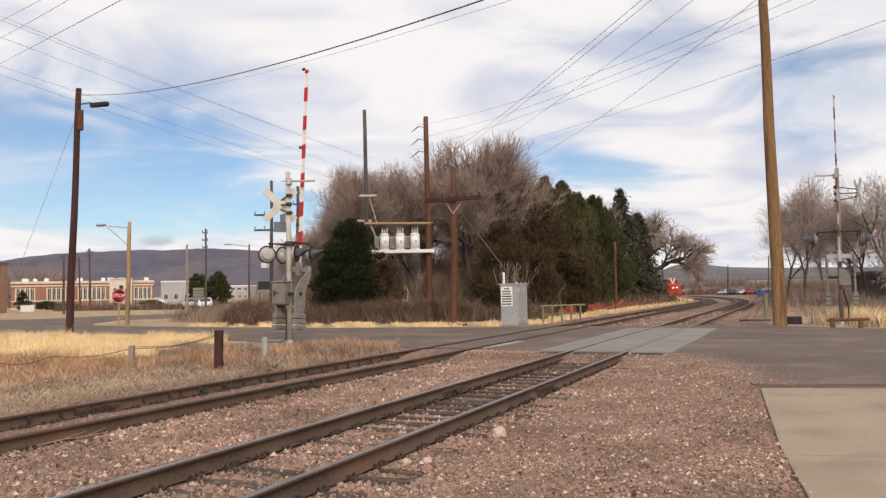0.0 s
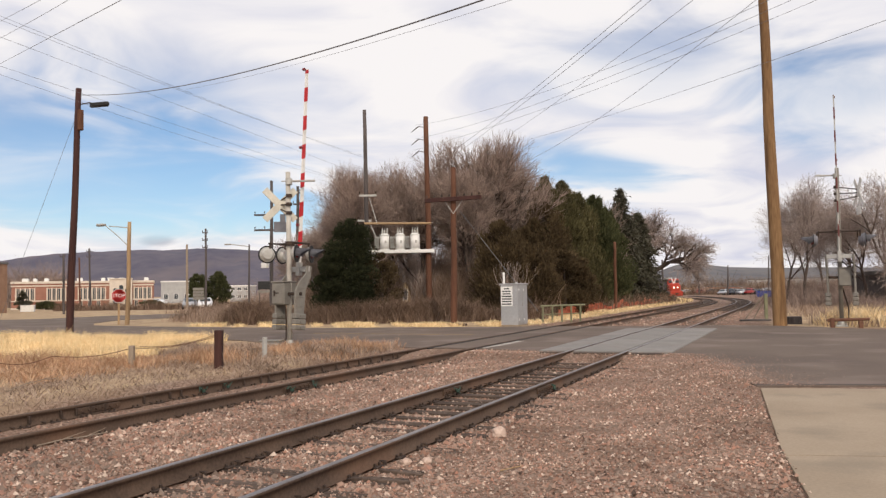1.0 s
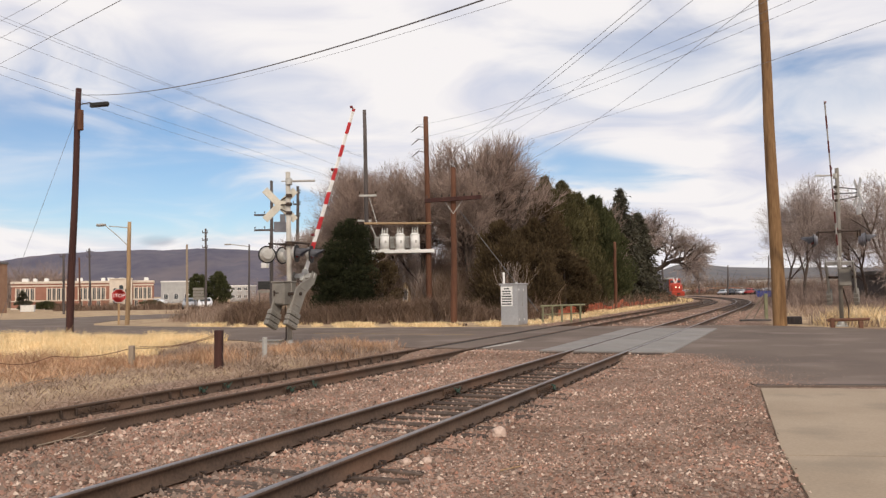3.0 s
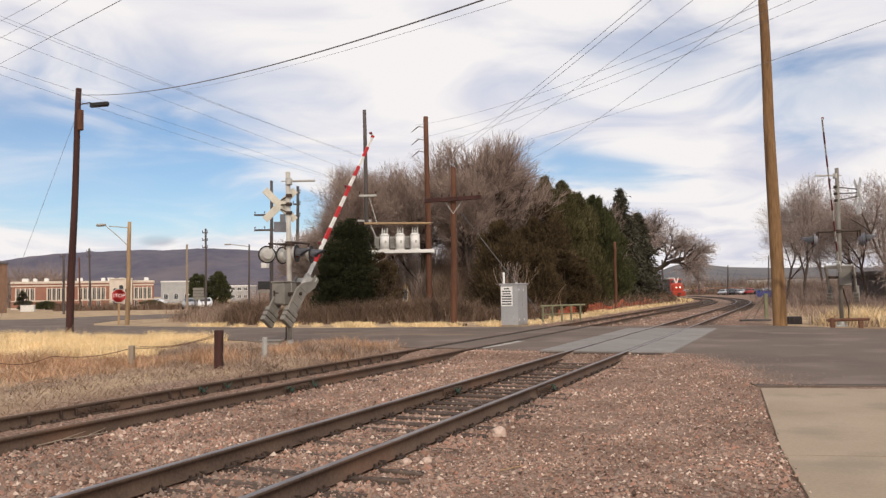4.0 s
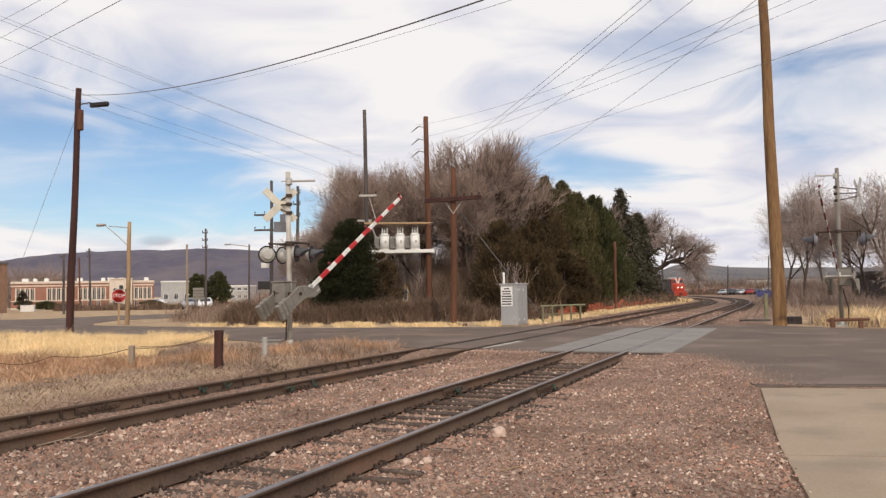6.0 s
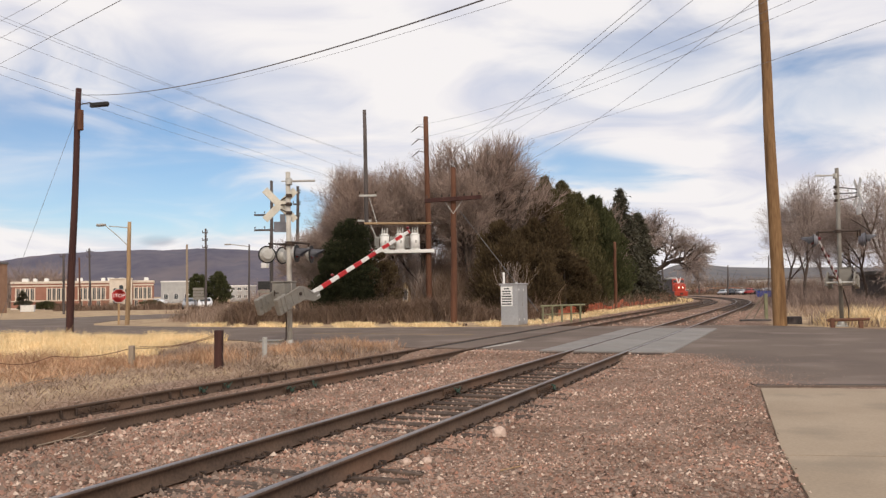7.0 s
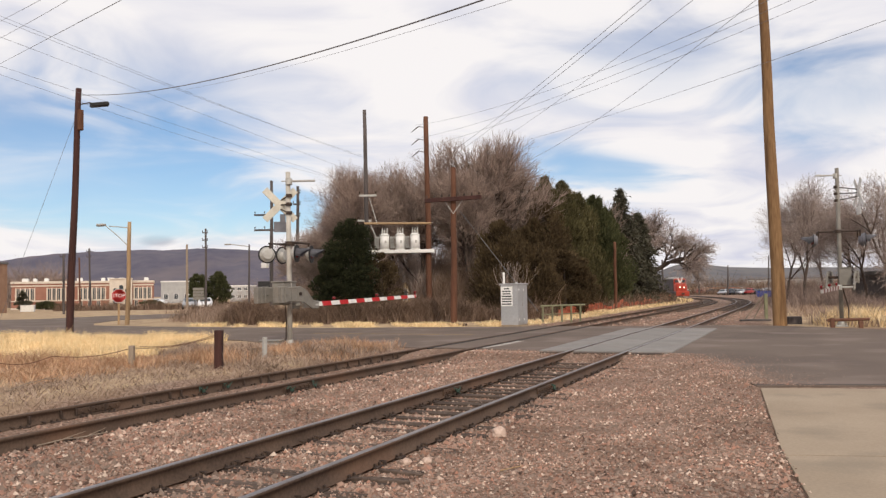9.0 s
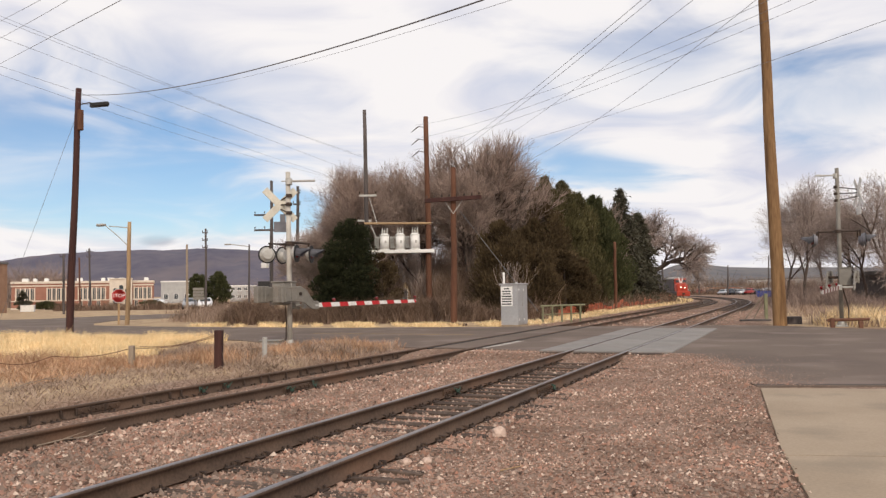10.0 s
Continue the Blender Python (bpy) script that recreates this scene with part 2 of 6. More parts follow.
    "orange": palette("orange_netting", [(0.38, 0.085, 0.05), (0.50, 0.15, 0.085), (0.43, 0.16, 0.10)], 0.7),
    "loco_red": surface("red_locomotive_paint", (0.30, 0.028, 0.014), (0.42, 0.055, 0.028), 1, 0.4, bump=0.0),
    # darkness of the engine's shaded side, put into the colour of frame, cab and hood
    "loco_shaded": surface("shaded_locomotive_paint", (0.035, 0.03, 0.035), (0.08, 0.065, 0.07), 1, 0.6, bump=0.0),
    "headlight": glow("headlight", (1.0, 0.93, 0.72), 3.0),
    "green_tie": surface("green_plastic", (0.022, 0.05, 0.037), (0.045, 0.085, 0.064), 6, 0.5, bump=0.0),
    "green_wood": surface("faded_green_timber", (0.15, 0.15, 0.09), (0.25, 0.24, 0.15), 3, 0.85, bump=0.2),
    "rust": surface("rusted_steel", (0.10, 0.045, 0.03), (0.20, 0.10, 0.065), 3, 0.85, 0.2, 0.3),
    # distance haze is mixed into the base colours of both ranges
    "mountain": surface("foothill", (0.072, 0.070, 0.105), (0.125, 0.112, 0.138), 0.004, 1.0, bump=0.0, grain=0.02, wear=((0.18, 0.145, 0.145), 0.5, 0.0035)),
    "far_hill": surface("haze_tinted_hill", (0.10, 0.10, 0.115), (0.165, 0.155, 0.15), 0.004, 1.0, bump=0.0, grain=0.02),
    "tyre": surface("tyre_rubber", (0.012, 0.012, 0.012), (0.025, 0.025, 0.025), 6, 0.9, bump=0.0),
    "car_white": surface("white_car_paint", (0.72, 0.73, 0.75), (0.8, 0.8, 0.82), 1, 0.25, bump=0.0, spec=0.5),
    "car_silver": surface("silver_car_paint", (0.42, 0.43, 0.45), (0.5, 0.51, 0.53), 1, 0.25, 0.4, bump=0.0, spec=0.5),
    "car_dark": surface("dark_car_paint", (0.03, 0.033, 0.045), (0.05, 0.055, 0.07), 1, 0.25, bump=0.0, spec=0.5),
    "car_blue": surface("blue_paint", (0.03, 0.06, 0.26), (0.05, 0.09, 0.36), 1, 0.35, bump=0.0, spec=0.5),
    "car_red": surface("red_car_paint", (0.28, 0.02, 0.02), (0.36, 0.03, 0.03), 1, 0.3, bump=0.0, spec=0.5),
    "ground": None,
}


def ground_material():
    m = bpy.data.materials.new("ground_dirt_and_gravel")
    m.use_nodes = True
    nt = m.node_tree
    N, L = nt.nodes.new, nt.links.new
    bs = nt.nodes["Principled BSDF"]
    tc, zone = N("ShaderNodeTexCoord"), N("ShaderNodeAttribute")
    zone.attribute_name = "zone"

    def ramp(scale, detail, stops):
        n, r = N("ShaderNodeTexNoise"), N("ShaderNodeValToRGB")
        n.inputs["Scale"].default_value, n.inputs["Detail"].default_value = scale, detail
        L(tc.outputs["Object"], n.inputs["Vector"])
        e = r.color_ramp.elements
        while len(e) < len(stops):
            e.new(0.5)
        for i, (p, c) in enumerate(stops):
            e[i].position, e[i].color = p, (*c, 1)
        L(n.outputs["Fac"], r.inputs[0])
        return r.outputs[0], n.outputs["Fac"]

    dirt, fd = ramp(0.9, 8, [(0.32, (0.30, 0.208, 0.135)), (0.5, (0.41, 0.298, 0.19)), (0.68, (0.52, 0.395, 0.245))])
    vor = N("ShaderNodeTexVoronoi")
    vor.inputs["Scale"].default_value = 26
    L(tc.outputs["Object"], vor.inputs["Vector"])
    rg = N("ShaderNodeValToRGB")
    e = rg.color_ramp.elements
    for p, c in ((0.3, (0.235, 0.150, 0.110)), (0.6, (0.295, 0.200, 0.150))):
        x = e.new(p)
        x.color = (*c, 1)
    e[0].color, e[-1].color = (0.14, 0.094, 0.074, 1), (0.38, 0.28, 0.225, 1)
    sp = N("ShaderNodeSeparateColor")
    L(vor.outputs["Color"], sp.inputs[0])
    L(sp.outputs[0], rg.inputs[0])
    mud, _ = ramp(0.5, 6, [(0.4, (0.74, 0.70, 0.66)), (0.62, (1.0, 1.0, 1.0))])
    mul = N("ShaderNodeMix")
    mul.data_type, mul.blend_type = "RGBA", "MULTIPLY"
    mul.inputs[0].default_value = 1.0
    L(rg.outputs[0], mul.inputs[6])
    L(mud, mul.inputs[7])
    a = N("ShaderNodeMix")
    a.data_type = "RGBA"
    L(zone.outputs["Fac"], a.inputs[0])
    L(dirt, a.inputs[6])
    L(mul.outputs[2], a.inputs[7])
    L(a.outputs[2], bs.inputs["Base Color"])
    bs.inputs["Roughness"].default_value = 0.95
    bs.inputs["Specular IOR Level"].default_value = 0.15
    bp = N("ShaderNodeBump")
    bp.inputs["Strength"].default_value, bp.inputs["Distance"].default_value = 0.7, 0.03
    L(vor.outputs["Distance"], bp.inputs["Height"])
    bp2 = N("ShaderNodeBump")
    bp2.inputs["Strength"].default_value, bp2.inputs["Distance"].default_value = 0.5, 0.06
    L(fd, bp2.inputs["Height"])
    L(bp.outputs[0], bp2.inputs["Normal"])
    L(bp2.outputs[0], bs.inputs["Normal"])
    return m


M["ground"] = ground_material()


# ---- building helpers ----
def part(name, bm, material, parent=None, label="", smooth=False):
    me = bpy.data.meshes.new(name)
    bm.to_mesh(me)
    bm.free()
    me.materials.append(M[material])
    if smooth:
        me.polygons.foreach_set("use_smooth", [True] * len(me.polygons))
    ob = new(name, me)
    ob.parent = parent
    return tagged(ob, label)


def raw(name, verts, faces, material, parent=None, label=""):
    me = bpy.data.meshes.new(name)
    verts = np.asarray(verts, np.float32)
    faces = np.asarray(faces, np.int32)
    n = faces.shape[1]
    me.vertices.add(len(verts))
    me.vertices.foreach_set("co", verts.ravel())
    me.loops.add(faces.size)
    me.loops.foreach_set("vertex_index", faces.ravel())
    me.polygons.add(len(faces))
    me.polygons.foreach_set("loop_start", np.arange(len(faces), dtype=np.int32) * n)
    me.update(calc_edges=True)
    me.validate()
    me.materials.append(M[material])
    ob = new(name, me)
    ob.parent = parent
    return tagged(ob, label)


def thing(name, m, label, category, group="", kind=""):
    ob = new(name)
    ob.empty_display_size = 0.2
    ob.matrix_basis = m
    return tagged(ob, label, category, group, kind)


def box(bm, lo, hi, m=None, bevel=0.0):
    c = [(a + b) / 2 for a, b in zip(lo, hi)]
    s = [abs(b - a) for a, b in zip(lo, hi)]
    g = bmesh.ops.create_cube(bm, size=1.0, matrix=(m or Matrix()) @ Matrix.Translation(c) @ Matrix.Diagonal((*s, 1)))
    if bevel:
        es = list({e for v in g["verts"] for e in v.link_edges})
        bmesh.ops.bevel(bm, geom=es, offset=bevel, segments=1, affect="EDGES")
    return bm


def tube(bm, p0, p1, r0, r1=None, n=8):
    p0, p1 = Vector(p0), Vector(p1)
    d = p1 - p0
    m = Matrix.Translation((p0 + p1) / 2) @ d.to_track_quat("Z", "Y").to_matrix().to_4x4()
    bmesh.ops.create_cone(bm, cap_ends=True, segments=n, radius1=r0, radius2=r0 if r1 is None else r1, depth=d.length, matrix=m)
    return bm


def B():
    return bmesh.new()


rng = np.random.default_rng(7)


def smooth01(x, a, b):
    t = np.clip((x - a) / (b - a), 0, 1)
    return t * t * (3 - 2 * t)


# ---- plan: two tracks that run north and bend west, one road across ----
TRACKS = ((-4.98, 68.0, 480.0), (-9.50, 78.0, 350.0))


def track_x(k, y):
    x0, y0, r = TRACKS[k]
    y = np.asarray(y, float)
    return x0 - np.maximum(0, y - y0) ** 2 / (2 * r) - (np.clip(y - 150, 0, 60) ** 2 / 140 if k else 0)


def dip(y):
    return -0.45 * smooth01(np.asarray(y, float), 70, 180)


def ground_z(x, y):
    x, y = np.asarray(x, float), np.asarray(y, float)
    z = dip(y) - 0.06 + 0 * x
    # shallow bed of the tracks, level with the road where that crosses
    edge = np.interp(y, [2.0, 7.35, 14.7, 16.2, 18.6, 20.2, 21.5], [0.4, -0.02, -0.7, -1.2, -1.9, -2.6, -3.2])
    z = z - 0.09 * smooth01(x, edge - 0.12, edge + 0.25) * (1 - smooth01(y, 14.2, 15.0))
    bed = smooth01(x, track_x(1, y) - 2.0, track_x(1, y) - 1.3) * (1 - smooth01(x, track_x(0, y) + 1.2, np.where(y < 22, edge, track_x(0, y) + 2.4)))
    bed = bed * (1 - smooth01(y, 19.6, 21.3) * (1 - smooth01(y, 35.5, 37.5)))
    z = z - np.where(y < 30, 0.147, 0.127) * bed
    # lower between the rails of the first track, so that its ties stand proud
    t0 = track_x(0, y)
    z = z - (0.004 + 0.028 * smooth01(y, 8.5, 13.5)) * smooth01(x, t0 - 0.74, t0 - 0.62) * (1 - smooth01(x, t0 + 0.62, t0 + 0.74)) * (1 - smooth01(y, 20.2, 21.2))
    fill2 = smooth01(x, -10.4, -10.2) * (1 - smooth01(x, -8.7, -8.4)) * (1 - smooth01(y, 19.6, 21.3))
    z = z + 0.02 * fill2
    # dusty gravel lapping over the ragged edge of the asphalt
    lap = smooth01(y, 15.0, 15.6) * (1 - smooth01(y, 20.6, 21.4)) * smooth01(x, edge - 0.7, edge - 0.1) * (1 - smooth01(x, edge + 0.15, edge + 0.9))
    z = z + 0.034 * lap * (0.8 + 0.2 * np.sin(3.1 * y + 2.0 * x))
    return z


def ground():
    xs = np.concatenate([-np.geomspace(4800, 40, 26), np.arange(-38, -13, 1.0), np.arange(-13, 3.01, 0.2), np.arange(4, 20, 1.5), np.geomspace(22, 4800, 22)])
    ys = np.concatenate([-np.geomspace(4800, 6, 20), np.arange(-4, 2, 1.0), np.arange(2, 24, 0.2), np.arange(24, 60, 1.0), np.geomspace(62, 4900, 60)])
    X, Y = np.meshgrid(xs, ys)
    Z = ground_z(X, Y)
    near = (X > -13) & (X < 3) & (Y > 2) & (Y < 24)
    Z = Z + np.where(near, rng.normal(0, 0.006, X.shape), 0)
    k = len(xs)
    i = np.arange(len(ys) - 1)[:, None] * k + np.arange(k - 1)[None, :]
    F = np.stack([i, i + 1, i + 1 + k, i + k], -1).reshape(-1, 4)
    ob = raw("ground", np.stack([X, Y, Z], -1).reshape(-1, 3), F, "ground")
    edge = 0.5 * np.sin(Y * 0.9) + 0.35 * np.sin(Y * 2.3 + 1)
    left = np.where(Y < 36, -11.5, -12.0 - np.maximum(0, Y - 78) ** 2 / 700) + edge * 0.3
    right = np.where(Y < 36, 6.0, -1.2 - np.maximum(0, Y - 68) ** 2 / 960 + np.where(Y > 60, 30 * smooth01(Y, 60, 110), 0)) + edge * 0.3
    zone = smooth01(X, left - 0.4, left + 0.4) * (1 - smooth01(X, right - 0.4, right + 0.4)) * (Y < 260)
    at = ob.data.attributes.new("zone", "FLOAT", "POINT")
    at.data.foreach_set("value", zone.ravel().astype(np.float32))
    ob.data.polygons.foreach_set("use_smooth", [True] * len(ob.data.polygons))
    return tagged(ob, "flat ground of pinkish gravel and dry straw-coloured dirt", "ground", kind="structure")


ground()


def slab(name, outline, top, thick, material, label, category):
    bm = B()
    vs = [bm.verts.new((x, y, top)) for x, y in outline]
    f = bm.faces.new(vs)
    bmesh.ops.recalc_face_normals(bm, faces=[f])
    if f.normal.z < 0:
        f.normal_flip()
    r = bmesh.ops.extrude_face_region(bm, geom=[f])
    low = [v for v in r["geom"] if isinstance(v, bmesh.types.BMVert)]
    for v in vs:
        v.co.z = top - thick
    bmesh.ops.recalc_face_normals(bm, faces=bm.faces[:])
    bmesh.ops.triangulate(bm, faces=[q for q in bm.faces if len(q.verts) > 4])
    return tagged(part(name, bm, material, None), label, category, kind="structure")


slab("road", [(-3.2, 21.5), (-2.6, 20.2), (-1.9, 18.6), (-1.2, 16.2), (-0.72, 14.78), (1.3, 15.3), (9, 17.0), (60, 17), (60, 33.5), (9, 33.0), (3.0, 33.6),
              (0.5, 36.0), (-1.0, 37.0), (-2.8, 37.4), (-7.0, 36.4), (-11.5, 35.9), (-16, 34.9), (-20.5, 34.1), (-27.4, 34.2), (-33, 35.0), (-38.9, 36.1), (-42.5, 39.5), (-45.5, 44.5),
              (-44, 52), (-43, 60), (-50, 66), (-57, 55), (-56.5, 47), (-60, 45.0), (-80, 52), (-140, 70), (-140, 26.5), (-60, 26.0), (-34, 25.9),
              (-24, 25.9), (-19.1, 24.6), (-16.4, 23.0), (-13.2, 22.5), (-12, 22.4), (-10.9, 22.2), (-8.2, 22.0), (-6.6, 21.5)],
     -0.035, 0.16, "asphalt", "worn grey-brown asphalt road crossing two railway tracks", "road")
slab("pavement", [(-0.66, 14.66), (-0.24, 9.33), (-0.20, 8.96), (14, 12.9), (14, 17.2), (9, 16.8), (1.3, 15.1)],
     -0.06, 0.2, "concrete", "pale tan concrete driveway slab beside the gravel", "pavement")
slab("pavement", [(-0.198, 8.945), (0.0, 7.35), (0.45, 2.0), (0.9, -6.0), (14, -6), (14, 12.885)],
     -0.063, 0.2, "concrete", "pale tan concrete driveway slab beside the gravel", "pavement")
slab("road_seam", [(-0.70, 14.83), (1.3, 15.36), (9, 17.05), (9, 17.2), (1.3, 15.50), (-0.74, 14.95)],
     -0.030, 0.004, "tar", "dark tarred joint between asphalt and concrete", "road seam")


def road_line(a, b, width, material, label):
    """A worn painted line, broken where the paint has gone."""
    a, b = Vector((*a, 0)), Vector((*b, 0))
    d = (b - a).normalized()
    n = Vector((-d.y, d.x, 0)) * width / 2
    r = random.Random(int(abs(a.x) * 10))
    bm = B()
    s = 0.0
    while s < (b - a).length:
        e = s + r.uniform(0.25, 0.9)
        w = r.uniform(0.55, 1.0)
        vs = [bm.verts.new((p.x, p.y, -0.0305)) for p in (a + d * s - n * w, a + d * e - n * w, a + d * e + n, a + d * s + n)]
        bm.faces.new(vs)
        s = e + r.choice((0.0, 0.03, 0.15))
    g = bmesh.ops.extrude_face_region(bm, geom=bm.faces[:])
    for v in g["geom"]:
        if isinstance(v, bmesh.types.BMVert):
            v.co.z -= 0.004
    bmesh.ops.recalc_face_normals(bm, faces=bm.faces[:])
    tagged(part("road_marking", bm, material), label, "road marking", kind="structure")


road_line((-19.0, 29.4), (-11.6, 29.2), 0.12, "worn_yellow", "worn yellow centre line on the asphalt")
road_line((-19.0, 29.1), (-11.6, 28.9), 0.12, "worn_yellow", "worn yellow centre line on the asphalt")
road_line((-8.6, 22.4), (-8.5, 25.6), 0.35, "worn_white", "worn white stop line beside the crossing panels")

# ---- railway tracks ----
PROFILE = [(-0.075, -0.185), (0.075, -0.185), (0.075, -0.172), (0.014, -0.150), (0.010, -0.045), (0.036, -0.034), (0.036, -0.006), (0.030, 0.0), (-0.030, 0.0), (-0.036, -0.006), (-0.036, -0.034), (-0.010, -0.045), (-0.014, -0.150), (-0.075, -0.172)]


def rail(k, side, track, label):
    ys = np.concatenate([np.arange(-6, 60, 6.0), np.arange(60, 208, 4.0)])
    xs = track_x(k, ys)
    zs = dip(ys)
    tx = np.gradient(xs, ys)
    nrm = np.stack([1 / np.hypot(1, tx), -tx / np.hypot(1, tx)], 1)
    P = np.array(PROFILE)
    n = len(P)
    off = side * 0.7525
    V = np.zeros((len(ys), n, 3))
    V[:, :, 0] = xs[:, None] + nrm[:, :1] * (off + P[None, :, 0])
    V[:, :, 1] = ys[:, None] + nrm[:, 1:] * (off + P[None, :, 0])
    V[:, :, 2] = zs[:, None] + P[None, :, 1]
    i = np.arange(len(ys) - 1)[:, None] * n
    j = np.arange(n)[None, :]
    F = np.stack([i + j, i + (j + 1) % n, i + n + (j + 1) % n, i + n + j], -1).reshape(-1, 4)
    ob = raw("rail", V.reshape(-1, 3), F, "rail_side", track, label)
    ob.data.materials.append(M["rail_top"])
    mi = np.zeros((len(ys) - 1, n), np.int32)
    mi[:, 6:9] = 1 - k
    ob.data.polygons.foreach_set("material_index", mi.ravel())
    return ob


def tie_mesh(seed):
    r = random.Random(seed)
    bm = B()
    for j in range(3):
        w = 0.225 / 3
        box(bm, (-1.28 + r.uniform(-0.03, 0.03), -0.112 + j * w, -0.30), (1.28 + r.uniform(-0.03, 0.03), -0.112 + (j + 1) * w - 0.005, -0.187 - r.uniform(0.0, 0.012)), None, 0.006)
    me = bpy.data.meshes.new("tie")
    bm.to_mesh(me)
    bm.free()
    me.materials.append(M["tie"])
    return me


TIES = [tie_mesh(s) for s in range(4)]


def small_mesh(name, bm, material):
    me = bpy.data.meshes.new(name)
    bm.to_mesh(me)
    bm.free()
    me.materials.append(M[material])
    return me


def plate_mesh():
    bm = B()
    box(bm, (-0.13, -0.085, -0.19), (0.13, 0.085, -0.172), None, 0.004)
    for sx in (-1, 1):
        for sy in (-0.05, 0.05):
            box(bm, (sx * 0.085 - 0.014, sy - 0.014, -0.175), (sx * 0.085 + 0.014, sy + 0.014, -0.14), None, 0.004)
    return small_mesh("tie_plate", bm, "iron")


def anchor_mesh():
    bm = B()
    box(bm, (-0.10, -0.02, -0.205), (0.10, 0.02, -0.15), None, 0.006)
    box(bm, (0.06, -0.025, -0.2), (0.095, 0.025, -0.15), None, 0.008)
    return small_mesh("rail_anchor", bm, "iron")


def railway(k, first, label):
    r = random.Random(20 + k)
    track = thing("railway_track", Matrix(), label, "railway track", kind="structure")
    for side in (-1, 1):
        rail(k, side, track, "rusty steel rail with a worn bright head")
    plate, anchor = plate_mesh(), anchor_mesh()
    x0 = TRACKS[k][0]
    y = first
    while y < 21.2:
        turn = r.gauss(0, 1.6)
        t = new("tie", r.choice(TIES))
        t.parent = track
        t.matrix_basis = pose(x0 + r.uniform(-0.06, 0.06), y, -0.004 + r.uniform(-0.012, 0.008), 0, 0, turn)
        for side in (-1, 1):
            p = new("tie_plate", plate)
            p.parent = track
            p.matrix_basis = pose(x0 + side * 0.7525, y, 0)
            for dy in (-0.17, 0.17):
                if r.random() < 0.4:
                    a = new("rail_anchor", anchor)
                    a.parent = track
                    a.matrix_basis = pose(x0 + side * 0.7525, y + dy, 0, 0, 0, r.choice((0, 180)))
        y += 0.53 + r.uniform(-0.03, 0.03)
    # ties beyond the road, too far to pick apart
    bm = B()
    y = 35.0
    while y < 150:
        box(bm, (-1.28, -0.11, -0.29), (1.28, 0.11, -0.18), pose(float(track_x(k, y)), y, float(dip(y)), 0, 0, math.degrees(math.atan(max(0, y - TRACKS[k][1]) / TRACKS[k][2])) + r.gauss(0, 1)))
        y += 0.54
    tagged(part("far_ties", bm, "tie", track), kind="stuff")
    return track


track_near = railway(0, -5.5, "rusty railway track on weathered wooden ties in pink ballast")
track_far = railway(1, -5.5, "rusty railway track half buried in dirt and dry weeds")


def joint_bar(track, x, y, side):
    bm = B()
    box(bm, (x + side * 0.016, y - 0.42, -0.145), (x + side * 0.042, y + 0.42, -0.05), None, 0.006)
    for i in range(6):
        tube(bm, (x + side * 0.04, y - 0.35 + i * 0.14, -0.095), (x + side * 0.072, y - 0.35 + i * 0.14, -0.095), 0.017, n=6)
    part("joint_bar", bm, "rail_side", track)


joint_bar(track_near, TRACKS[0][0] - 0.7525, 13.3, 1)
joint_bar(track_near, TRACKS[0][0] + 0.7525, 13.9, 1)
joint_bar(track_far, TRACKS[1][0] - 0.7525, 9.6, 1)
joint_bar(track_far, TRACKS[1][0] + 0.7525, 12.9, 1)


def rail_braces():
    """Dark braces on the inner web of the far track's outer rail."""
    bm = B()
    box(bm, (0.010, -0.016, -0.175), (0.055, 0.016, -0.042), None, 0.006)
    me = small_mesh("rail_brace", bm, "iron")
    r = random.Random(4)
    y = 5.2
    while y < 21:
        b = new("rail_brace", me)
        b.parent = track_far
        b.matrix_basis = pose(TRACKS[1][0] - 0.7525, y, 0)
        y += r.choice((0.28, 0.55, 0.62, 0.84))


rail_braces()


def bond_wire(x, y, z, seed):
    r = random.Random(seed)
    t = thing("bond_wire", pose(x, y, z), "green plastic-coated bond wire looped at a rail joint", "wire", "green bond wires")
    bm = B()
    for _ in range(2):
        pts = [Vector((r.uniform(-0.03, 0.03), -0.11 + 0.22 * i / 8, 0.05 * math.sin(i * 0.8 + r.random()) + r.uniform(0, 0.05))) for i in range(9)]
        for a, b in zip(pts, pts[1:]):
            tube(bm, a, b, 0.007, n=5)
    box(bm, (-0.01, -0.03, -0.02), (0.025, 0.035, 0.03), None, 0.008)
    part("loop", bm, "green_tie", t)


for i, (x, y) in enumerate(((-4.12, 14.2), (-5.62, 13.3), (-10.18, 12.0), (-10.18, 12.7), (-8.65, 12.6), (-8.65, 13.4))):
    bond_wire(x, y, -0.12, i)


